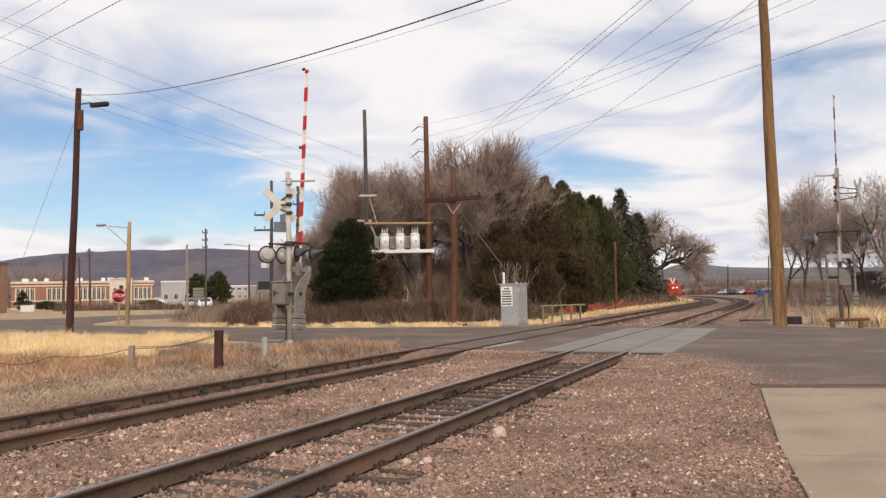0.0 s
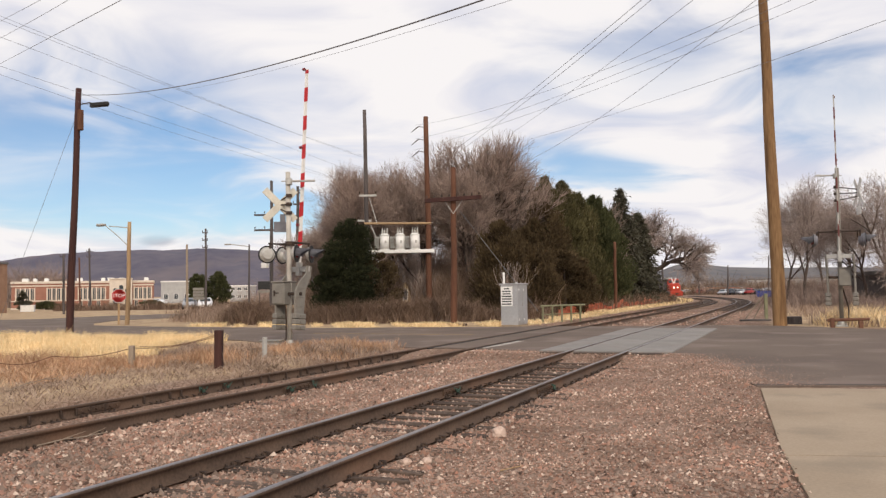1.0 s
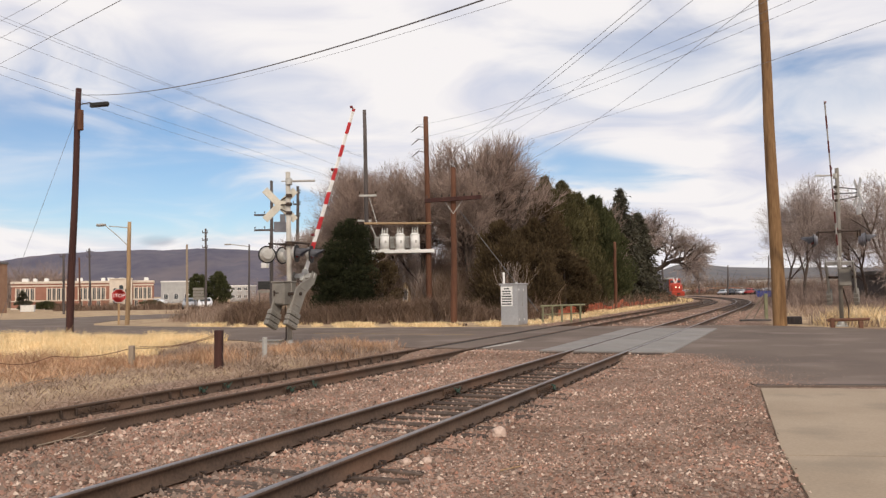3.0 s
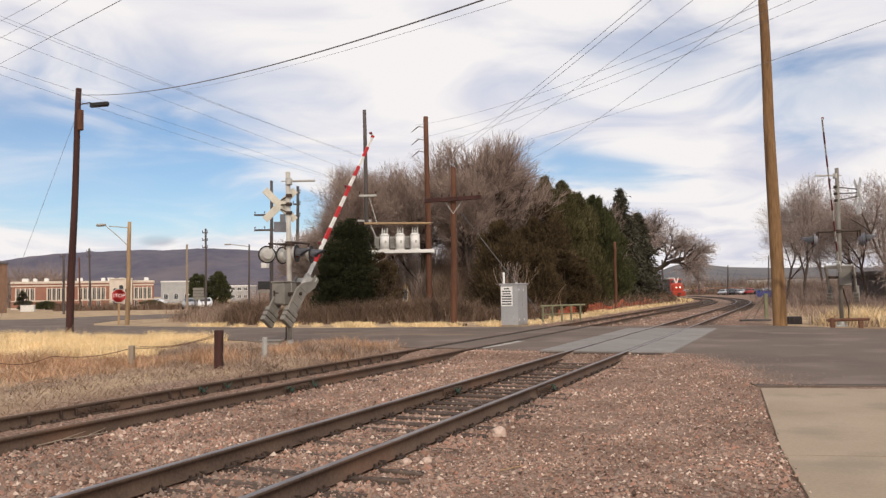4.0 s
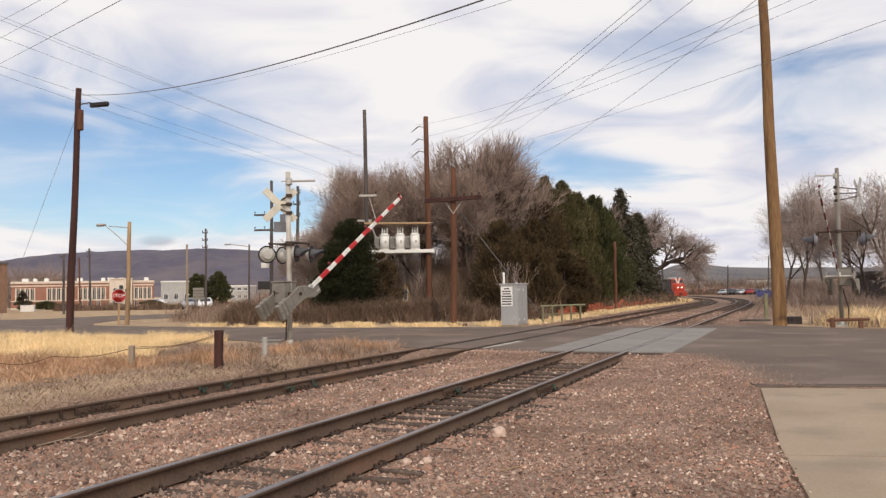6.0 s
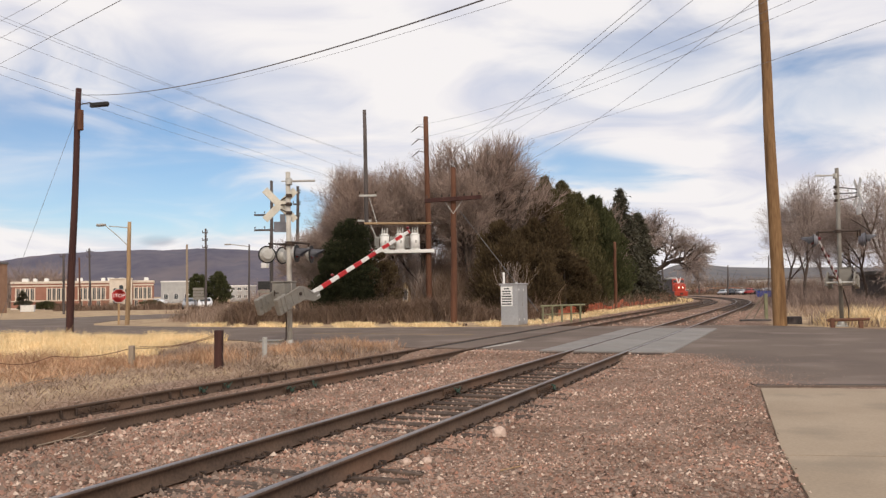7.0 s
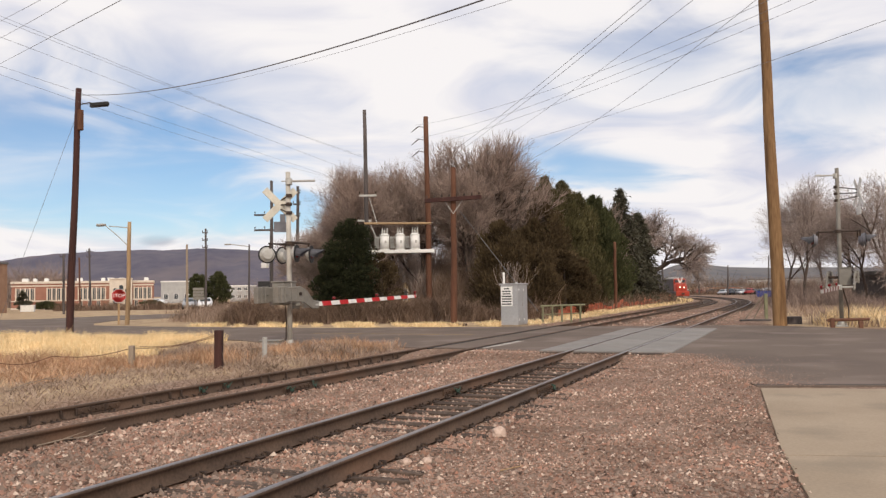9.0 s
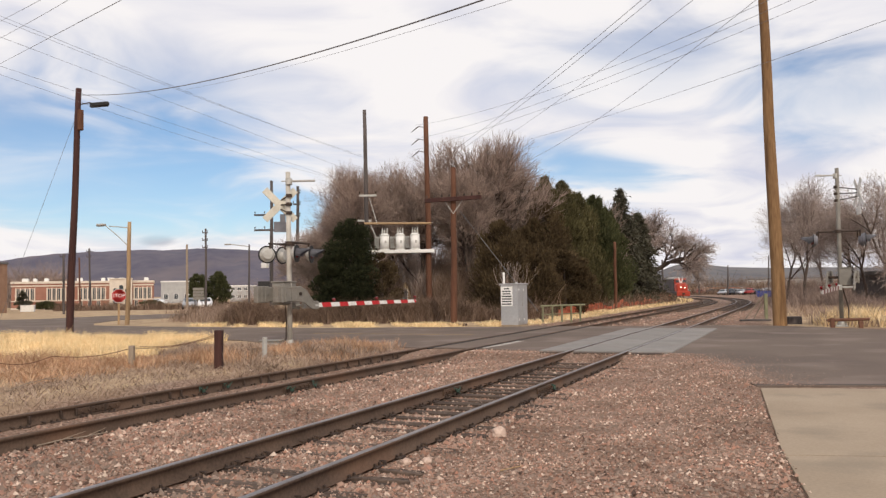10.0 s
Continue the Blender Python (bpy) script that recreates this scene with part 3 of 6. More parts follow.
def crossing_panels():
    t = thing("crossing_surface", Matrix(), "grey concrete crossing panels set between and beside the rails", "crossing panels", kind="structure")
    x0 = TRACKS[0][0]
    meshes = {}
    for i in range(5):
        for name, a, b in (("gauge", -0.66, 0.66), ("left", -1.62, -0.80), ("right", 0.80, 1.92)):
            if name not in meshes:
                bm = B()
                box(bm, (a, 0.008, -0.16), (b, 2.50, -0.006), None, 0.012)
                meshes[name] = small_mesh("panel", bm, "panel")
            p = new("panel", meshes[name])
            p.parent = t
            p.matrix_basis = pose(x0, 21.42 + i * 2.515, 0.004 * math.sin(i * 2.1), 0, 0.15 * math.sin(i * 3.3), 0)
    for a, b in ((-0.66, 0.66), (0.80, 1.75), (-1.5, -0.80)):
        bm = B()
        box(bm, (x0 + a, 21.08, -0.2), (x0 + b, 21.40, -0.03), None, 0.015)
        part("header_timber", bm, "tie", t, "dark header timber")
    # rubber strips that close the far track's flangeways
    for side in (-1, 1):
        for o in (-0.10, 0.075):
            bm = B()
            x = TRACKS[1][0] + side * 0.7525 + o
            box(bm, (x - 0.035, 21.9, -0.06), (x + 0.035, 35.6, -0.022), None, 0.004)
            part("flange_strip", bm, "black", t)
    return t


crossing_panels()


# ---- crossing gates ----
def disc(bm, c, normal, r, thick, n=20, r2=None):
    c, d = Vector(c), Vector(normal).normalized()
    tube(bm, c - d * thick / 2, c + d * thick / 2, r, r if r2 is None else r2, n)


def flash_unit(gate, c, facing, housing="galv"):
    """Round black background, alloy housing behind it, red lens and a long hood in front."""
    c, d = Vector(c), Vector((*facing, 0)).normalized()
    bm = B()
    disc(bm, c, d, 0.285, 0.02, 24)
    back = part("background_disc", bm, "black", gate, "round black signal background")
    bm = B()
    disc(bm, c - d * 0.05, d, 0.23, 0.08, 20, 0.245)
    disc(bm, c - d * 0.12, d, 0.15, 0.08, 20, 0.22)
    part("housing", bm, housing, back, "grey alloy lamp housing")
    bm = B()
    disc(bm, c + d * 0.025, d, 0.15, 0.03, 20, 0.13)
    part("lens", bm, "lens", back, "red glass lens")
    bm = B()
    side = Vector((0, 0, 1)).cross(d)
    ring0, ring1 = [], []
    for i in range(15):
        a = radians(-25 + 230 * i / 14)
        o = side * math.cos(a) * 0.17 + Vector((0, 0, 1)) * math.sin(a) * 0.17
        reach = 0.16 + 0.30 * max(0.0, math.sin(a))
        ring0.append(c + o + d * 0.01)
        ring1.append(c + o * 1.02 + d * reach + Vector((0, 0, -0.03)))
    v0 = [bm.verts.new(p) for p in ring0]
    v1 = [bm.verts.new(p) for p in ring1]
    fs = [bm.faces.new((v0[i], v0[i + 1], v1[i + 1], v1[i])) for i in range(14)]
    bmesh.ops.solidify(bm, geom=fs, thickness=0.006)
    part("hood", bm, "hood", back, "long grey visor")


DROP = -0.39


def gate_arm(gate, length, place, wide, board_mat="white", stripe_mat="red"):
    """Striped board below the pivot, cranked side frames and balance weights; it lies along +Y at rest."""
    h0, h1 = 0.078, 0.058
    start, step = 1.115, 0.485

    def board(bm, y0, y1, grow, slant=0.0):
        a = h0 + (h1 - h0) * y0 / length + grow
        b = h0 + (h1 - h0) * y1 / length + grow
        t = 0.022 + grow
        vs = [bm.verts.new((x, y + slant * z, z + DROP)) for y, h in ((y0, a), (y1, b)) for x, z in ((-t, -h), (t, -h), (t, h), (-t, h))]
        for q in ((0, 1, 2, 3), (7, 6, 5, 4), (0, 4, 5, 1), (1, 5, 6, 2), (2, 6, 7, 3), (3, 7, 4, 0)):
            bm.faces.new([vs[i] for i in q])
        return bm

    arm = part("gate_arm", board(B(), 0.70, length, 0.0), board_mat, gate, "red and white striped gate arm")
    arm.matrix_basis = place(85.0)
    for i in range(7):
        y0 = start + (2 * i + 1) * step
        part("stripe", board(B(), y0, min(y0 + step, length - 0.03), 0.003, -0.45), stripe_mat, arm, "slanted red stripe")
    for y in (length * 0.30, length * 0.64, length - 0.06):
        bm = B()
        tube(bm, (0, y, DROP + 0.05), (0, y, DROP + 0.13), 0.02, n=8)
        tube(bm, (-0.04, y, DROP + 0.16), (0.04, y, DROP + 0.16), 0.048, n=14)
        part("arm_lamp", bm, "lens", arm, "small dark red arm lamp")
    outline = ((-0.66, 0.19), (0.06, 0.21), (0.34, 0.06), (0.66, DROP + 0.12), (0.92, DROP + 0.09), (0.92, DROP - 0.09), (0.58, DROP - 0.08), (0.16, -0.24), (-0.66, -0.19))
    k = len(outline)
    for sx in (-wide, wide):
        bm = B()
        vs = [bm.verts.new((x, y, z)) for x in (sx - 0.02, sx + 0.02) for y, z in outline]
        bm.faces.new(vs[:k])
        bm.faces.new(vs[k:][::-1])
        for i in range(k):
            bm.faces.new((vs[i], vs[k + i], vs[k + (i + 1) % k], vs[(i + 1) % k]))
        # rolled flanges along both edges and three stiffening ribs
        for (y0, z0), (y1, z1) in list(zip(outline, outline[1:]))[:4] + list(zip(outline, outline[1:]))[5:]:
            tube(bm, (sx, y0, z0), (sx, y1, z1), 0.035, n=6)
        for y in (-0.40, -0.1, 0.2):
            box(bm, (sx - 0.035, y - 0.02, -0.18), (sx + 0.035, y + 0.02, 0.17), None, 0.006)
        bmesh.ops.recalc_face_normals(bm, faces=bm.faces[:])
        part("side_frame", bm, "grey_box", arm, "grey steel side frame")
        for y0, y1 in ((-1.15, -0.99), (-0.97, -0.81), (-0.79, -0.63)):
            bm = B()
            box(bm, (sx - 0.09, y0, -0.26), (sx + 0.09, y1, 0.26), None, 0.02)
            tube(bm, (sx - 0.12, (y0 + y1) / 2, 0), (sx + 0.12, (y0 + y1) / 2, 0), 0.03, n=8)
            part("counterweight", bm, "grey_box", arm, "heavy grey balance weight")
    bm = B()
    tube(bm, (-wide - 0.06, 0, 0), (wide + 0.06, 0, 0), 0.055, n=12)
    part("shaft", bm, "iron", arm, "dark pivot shaft")
    bm = B()
    box(bm, (-wide - 0.03, 0.74, DROP - 0.03), (wide + 0.03, 0.91, DROP + 0.03), None, 0.01)
    box(bm, (-0.07, 0.62, DROP - 0.10), (0.07, 1.05, DROP + 0.10), None, 0.015)
    part("arm_clamp", bm, "galv", arm, "pale clamp that holds the board")
    return arm


def crossing_gate(m, height, facing, lamp_z, lamp_out, buck, buck_turn, arm_length, place, label, pad=True):
    g = thing("crossing_gate", m, label, "crossing gate", "gates of the level crossing")
    bm = B()
    tube(bm, (0, 0, 0), (-0.05, 0.02, height), 0.085, 0.078, 16)
    part("mast", bm, "mast" if pad else "grey_box", g, "silver painted steel mast", True)
    bm = B()
    tube(bm, (0, 0, 0.0), (0, 0, 0.32), 0.17, 0.12, 12)
    box(bm, (-0.22, -0.22, -0.02), (0.22, 0.22, 0.05), None, 0.02)
    for a in range(4):
        x, y = 0.17 * (-1) ** a, 0.17 * (-1) ** (a // 2)
        tube(bm, (x, y, 0.03), (x, y, 0.13), 0.016, n=6)
    part("base", bm, "galv", g, "cast base with anchor bolts")
    bm = B()
    box(bm, (-0.32, -0.32, -0.18), (0.32, 0.32, 0.0), None, 0.03)
    part("foundation", bm, "concrete", g, "concrete foundation")
    # crossbuck boards
    cx_, cz = buck
    turn = pose(cx_[0], cx_[1], cz, 0, 0, buck_turn)
    for s in (-1, 1):
        bm = B()
        box(bm, (-0.70, -0.012 + 0.028 * s, -0.115), (0.70, 0.012 + 0.028 * s, 0.115), turn @ pose(0, 0, 0, 0, (45 if pad else 52) * s, 0), 0.008)
        part("crossbuck_board", bm, "cream" if pad else "white", g, "weathered white crossbuck board")
    bm = B()
    for dz in (-0.28, 0.0, 0.28):
        tube(bm, (0, 0, cz + dz), (cx_[0], cx_[1], cz + dz * 0.5), 0.022, n=8)
        tube(bm, (0, 0, cz + dz - 0.05), (0, 0, cz + dz + 0.05), 0.105, n=14)
    part("sign_bracket", bm, "iron", g, "dark pipe bracket")
    bm = B()
    box(bm, (-0.22, -0.012, -0.17), (0.22, 0.012, 0.17), pose(cx_[0], cx_[1] + 0.02, cz - 0.72, 0, 0, buck_turn), 0.006)
    box(bm, (-0.02, -0.010, 0.16), (0.16, 0.014, 0.42), pose(cx_[0], cx_[1] + 0.02, cz - 0.72, 0, 0, buck_turn), 0.006)
    part("track_count_plate", bm, "hood" if pad else "white", g, "small plate under the crossbuck")
    # bell bracket at the mast head
    bm = B()
    tube(bm, (-0.22, -0.1, height - 0.30), (0.62, 0.28, height - 0.32), 0.02, n=8)
    box(bm, (0.1, 0.0, height - 0.33), (0.85, 0.10, height - 0.27), pose(0, 0, 0, 0, 0, 22), 0.01)
    tube(bm, (0, 0, height - 0.42), (0, 0, height - 0.22), 0.11, n=14)
    part("head_bracket", bm, "galv", g, "pale bracket at the mast head")
    # lamp cross arms
    f = Vector((*facing, 0)).normalized()
    side = Vector((-f.y, f.x, 0))
    bm = B()
    tube(bm, (0, 0, lamp_z + 0.28), (0, 0, lamp_z + 0.42), 0.13, n=14)
    for s in (-1, 1):
        a = f * s * lamp_out
        tube(bm, (0, 0, lamp_z + 0.35), a * 0.8 + Vector((0, 0, lamp_z + 0.35)), 0.03, n=8)
        tube(bm, a * 0.8 - side * 0.48 + Vector((0, 0, lamp_z + 0.35)), a * 0.8 + side * 0.48 + Vector((0, 0, lamp_z + 0.35)), 0.03, n=8)
        for q in (-1, 1):
            p = a * 0.8 + side * 0.42 * q
            tube(bm, p + Vector((0, 0, lamp_z + 0.35)), p + Vector((0, 0, lamp_z + 0.1)), 0.028, n=8)
    part("lamp_arm", bm, "iron", g, "dark lamp cross arm")
    aim = {(1, 1): (0.95, 0.25), (1, -1): (0.95, 0.25), (-1, -1): (-0.72, 0.69), (-1, 1): (-0.985, 0.17)} if pad else {(a, b): (a, 0.0) for a in (-1, 1) for b in (-1, 1)}
    for s in (-1, 1):
        for q in (-1, 1):
            p = f * s * lamp_out + side * 0.42 * q
            flash_unit(g, (p.x, p.y, lamp_z), aim[s, q], "galv" if pad else "hood")
    # gate machine
    pz = place(0).translation
    bm = B()
    box(bm, (-0.42, -0.40, pz.z - 0.35), (0.06, 0.30, pz.z + 0.36), None, 0.03)
    machine = part("gate_machine", bm, "grey_box", g, "grey gate machine housing")
    bm = B()
    box(bm, (-0.44, -0.42, pz.z + 0.362), (0.08, 0.32, pz.z + 0.41), None, 0.015)
    part("lid", bm, "grey_box", machine)
    bm = B()
    box(bm, (-0.38, -0.425, pz.z - 0.30), (0.02, -0.403, pz.z + 0.31), None, 0.008)
    part("door", bm, "grey_box", machine)
    bm = B()
    box(bm, (-0.32, -0.445, pz.z - 0.06), (-0.26, -0.426, pz.z + 0.12), None, 0.006)
    box(bm, (-0.26, -0.445, pz.z + 0.02), (-0.12, -0.426, pz.z + 0.05), None, 0.006)
    part("latch", bm, "iron", machine, "dark latch")
    bm = B()
    if pad:
        tube(bm, (-0.12, -0.10, pz.z - 0.3), (-0.10, -0.05, 0.9), 0.02, n=8)
        tube(bm, (-0.10, -0.05, 0.9), (-0.13, -0.05, 0.05), 0.022, n=8)
    else:
        tube(bm, (-0.05, -0.10, pz.z - 0.3), (-0.28, -0.12, 0.75), 0.03, n=8)
        tube(bm, (-0.28, -0.12, 0.75), (-0.26, -0.10, 0.05), 0.03, n=8)
    part("conduit", bm, "iron", g, "dark cable conduit")
    return g, gate_arm(g, arm_length, place, *((0.40,) if pad else (0.50, "galv", "dull_red")))


LEFT_ARM = lambda a: pose(0.115, -0.15, 1.794, a, 0, -6.4)
RIGHT_ARM = lambda a: pose(-0.046, 0.1425, 1.996, a, 0, -7.1)
left_gate, left_arm = crossing_gate(pose(-15.07, 21.91, -0.14), 5.76, (1.0, 0.0), 3.07, 0.57, ((-0.36, 0.02), 4.70), 42, 7.57, LEFT_ARM,
                                    "silver crossing signal mast with crossbuck, lamps and striped arm")
right_gate, right_arm = crossing_gate(pose(1.52, 36.77, -0.05, 0, 0, 180), 6.48, (1.0, 0.05), 3.52, 0.95, ((-0.80, 0.0), 5.42), 107, 7.48, RIGHT_ARM,
                                      "silver crossing signal mast with white crossbuck and striped arm", False)


# ---- poles, wires ----
def utility_pole(base, top, r0, r1, material, label, category="utility pole", name="utility_pole", bands=False):
    t = thing(name, Matrix.Translation(base), label, category, "utility poles")
    b = Vector(base)
    d = Vector(top) - b
    bm = B()
    n, k = 14, 8
    rings = []
    for i in range(k + 1):
        s = i / k
        c = d * s + Vector((noise.noise((b.x, 3.1, s * 3)), noise.noise((b.y, 7.7, s * 3)), 0)) * r0 * 0.35
        r = r0 + (r1 - r0) * s
        rings.append([bm.verts.new((c.x + r * math.cos(6.2832 * j / n), c.y + r * math.sin(6.2832 * j / n), c.z - (0.3 if i == 0 else 0))) for j in range(n)])
    for a, c in zip(rings, rings[1:]):
        for j in range(n):
            bm.faces.new((a[j], a[(j + 1) % n], c[(j + 1) % n], c[j]))
    bm.faces.new(rings[-1])
    part("shaft", bm, material, t, "", True)
    return t, d


def crossarm(t, centre, half, direction, material="pole_dark", pins=4, depth=0.06, rise=0.065):
    c, u = Vector(centre), Vector(direction).normalized()
    bm = B()
    a = math.degrees(math.atan2(u.y, u.x))
    box(bm, (-half, -depth, -rise), (half, depth, rise), Matrix.Translation(c) @ pose(0, 0, 0, 0, 0, a) @ pose(0, 0, 0, 0, -math.degrees(math.asin(u.z)), 0), 0.01)
    part("crossarm", bm, material, t)
    for i in range(pins):
        p = c + u * half * (-0.92 + 1.84 * i / max(1, pins - 1))
        bm = B()
        tube(bm, p + Vector((0, 0, 0.05)), p + Vector((0, 0, 0.16)), 0.014, n=6)
        tube(bm, p + Vector((0, 0, 0.14)), p + Vector((0, 0, 0.26)), 0.05, 0.03, n=8)
        part("insulator", bm, "iron", t, "dark pin insulator")


RIGHT_DIR = (0.915, 0.403, 0)
lp, d = utility_pole((-30.23, 26.73, -0.08), (-29.92, 26.86, 11.23), 0.17, 0.125, "pole_dark", "dark brown wooden pole with a street light arm")
bm = B()
tube(bm, (0.30, 0.1, 10.55), (0.9, 0.25, 10.62), 0.03, n=6)
tube(bm, (0.30, 0.1, 11.0), (1.87, 0.31, 10.88), 0.012, n=6)
part("lamp_bracket", bm, "iron", lp)
bm = B()
box(bm, (0.75, -0.08, 10.42), (1.75, 0.13, 10.64), pose(0, 0.25, 0, 0, 0, 8), 0.06)
part("street_light", bm, "black", lp, "black street light head")
bm = B()
box(bm, (0.36, -0.02, 9.35), (0.56, 0.2, 10.3), None, 0.03)
part("equipment_box", bm, "pole_brown", lp, "brown box strapped to the pole")

wp, d = utility_pole((-37.91, 37.77, -0.08), (-37.81, 37.82, 6.28), 0.14, 0.11, "pole_tan", "tan wooden street light pole beside a stop sign")
bm = B()
for a, b in (((0, 0, 4.9), (-0.5, -0.3, 5.5)), ((-0.5, -0.3, 5.5), (-1.0, -0.75, 6.1)), ((0, 0, 6.0), (-0.9, -0.6, 6.1))):
    tube(bm, a, b, 0.028, n=6)
part("lamp_bracket", bm, "galv", wp)
bm = B()
box(bm, (-1.55, -1.05, 6.08), (-0.95, -0.72, 6.24), None, 0.05)
part("street_light", bm, "galv", wp, "grey street light head")

for base, top, r, mat, arms in (
        ((-63.75, 72.45, -0.08), (-63.75, 72.46, 7.49), 0.15, "pole_pale", 0), ((-60.56, 71.82, -0.08), (-60.55, 71.83, 9.11), 0.14, "pole_grey", 3),
        ((-88.4, 81.5, -0.08), (-88.6, 81.4, 8.33), 0.14, "pole_grey", 2), ((-97.9, 88.3, -0.08), (-98.0, 88.2, 7.6), 0.14, "pole_brown", 0),
        ((-70.9, 61.9, -0.08), (-71.0, 61.84, 6.3), 0.13, "pole_grey", 1), ((-34.71, 48.23, -0.08), (-34.7, 48.23, 9.86), 0.14, "pole_grey", 2),
        ((-37.6, 55.72, -0.08), (-37.49, 55.77, 10.49), 0.15, "pole_grey", 3), ((-13.75, 66.0, -0.15), (-13.7, 66.0, 5.45), 0.15, "pole_brown", 0),
        ((-23.29, 153.9, -0.45), (-23.2, 154.0, 6.82), 0.2, "pole_grey", 0), ((-25.1, 229.7, -0.5), (-25.0, 229.7, 9.8), 0.2, "pole_grey", 1),
        ((-16.3, 211.7, -0.5), (-16.1, 211.8, 6.85), 0.2, "pole_grey", 0), ((-6.7, 205.0, -0.5), (-6.4, 205.1, 8.83), 0.2, "pole_grey", 1),
        ((-62.4, 82.02, -0.08), (-62.37, 82.03, 7.87), 0.13, "pole_grey", 0)):
    t, d = utility_pole(base, top, r, r * 0.75, mat, {"pole_pale": "pale weathered wooden utility pole beside the street", "pole_grey": "dark grey weathered wooden utility pole", "pole_brown": "reddish brown wooden utility pole"}[mat])
    for i in range(arms):
        if base[0] == -34.71 and i == 0:
            bm = B()
            box(bm, (-0.62, -0.42, 3.62), (-0.12, -0.12, 4.0), None, 0.02)
            part("junction_box", bm, "white", t, "small white junction box")
        if base[0] == -34.71:
            crossarm(t, d * (0.75 - 0.11 * i) + Vector((-0.45, -0.2, 0)), 0.75, RIGHT_DIR, "pole_grey", 3)
        else:
            crossarm(t, d * (0.95 - 0.09 * i) + Vector((-0.1, 0, 0)), 0.3, RIGHT_DIR, "pole_grey", 2, 0.035)
    if base[0] == -62.4:
        bm = B()
        tube(bm, (0, 0, 7.7), (-1.9, -1.1, 8.0), 0.05, n=6)
        box(bm, (-2.6, -1.5, 7.9), (-1.8, -1.05, 8.08), None, 0.05)
        part("street_light", bm, "galv", t, "grey street light arm")

# the leaning new pole and the block at its foot
rp_, d = utility_pole((-0.82, 37.66, -0.08), (-1.05, 37.55, 17.2), 0.29, 0.165, "pole_new", "tall fresh yellow-brown wooden pole beside the road")
t = thing("timber_block", pose(-0.32, 39.0, -0.08, 0, 0, 12), "dark short timber block lying on gravel", "timber block")
bm = B()
box(bm, (-0.34, -0.22, 0), (0.34, 0.22, 0.36), None, 0.03)
part("block", bm, "pole_grey", t)

# transformer rack between two poles
tl, d = utility_pole((-24.45, 43.99, -0.08), (-24.54, 43.95, 13.08), 0.15, 0.11, "pole_grey", "dark slim wooden pole carrying a transformer rack")
for i, z in enumerate((7.75, 6.2, 5.3)):
    crossarm(tl, (0.1 - 0.25 * i, -0.1, z), 0.55 - 0.12 * i, RIGHT_DIR, "galv", 2, 0.03)
bm = B()
tube(bm, (0.42, 0.0, 0.0), (0.35, 0.0, 4.3), 0.035, n=8)
part("conduit", bm, "galv", tl, "grey conduit")
for a, b in (((0.15, 0, 7.6), (0.65, 0.1, 5.9)), ((0.1, 0, 6.2), (0.6, 0.1, 5.0)), ((0.1, 0, 4.8), (0.75, 0.2, 3.4))):
    bm = B()
    tube(bm, a, b, 0.03, n=6)
    part("brace", bm, "galv", tl, "pale diagonal brace")
tr, d = utility_pole((-20.97, 45.52, -0.08), (-21.05, 45.49, 12.59), 0.19, 0.15, "pole_brown", "brown wooden pole carrying three side brackets and wires")
for i, z in enumerate((11.95, 11.15, 10.4)):
    bm = B()
    tube(bm, (0, 0, z), (-0.5, -0.22, z + 0.12), 0.02, n=6)
    tube(bm, (-0.5, -0.22, z + 0.1), (-0.9, -0.4, z - 0.25), 0.035, 0.02, n=8)
    part("side_bracket", bm, "iron", tr, "dark side bracket with insulator")
rack = thing("transformer_rack", pose(-24.4, 43.8, 0, 0, 0, 23.7), "white beam platform carrying three white transformers", "transformer rack")
bm = B()
box(bm, (-0.05, -0.22, 4.06), (4.16, -0.12, 4.26), None, 0.01)
part("front_beam", bm, "white", rack, "white painted beam")
bm = B()
box(bm, (-0.05, 0.32, 4.06), (4.16, 0.42, 4.26), None, 0.01)
part("back_beam", bm, "white", rack, "white painted beam")
bm = B()
for i in range(9):
    box(bm, (0.1 + i * 0.46, -0.12, 4.20), (0.45 + i * 0.46, 0.32, 4.24), None, 0.005)
part("deck", bm, "galv", rack)
bm = B()
tube(bm, (-0.15, 0.05, 5.93), (4.0, 0.05, 5.88), 0.07, n=8)
part("upper_bar", bm, "pole_tan", rack, "tan upper bar")
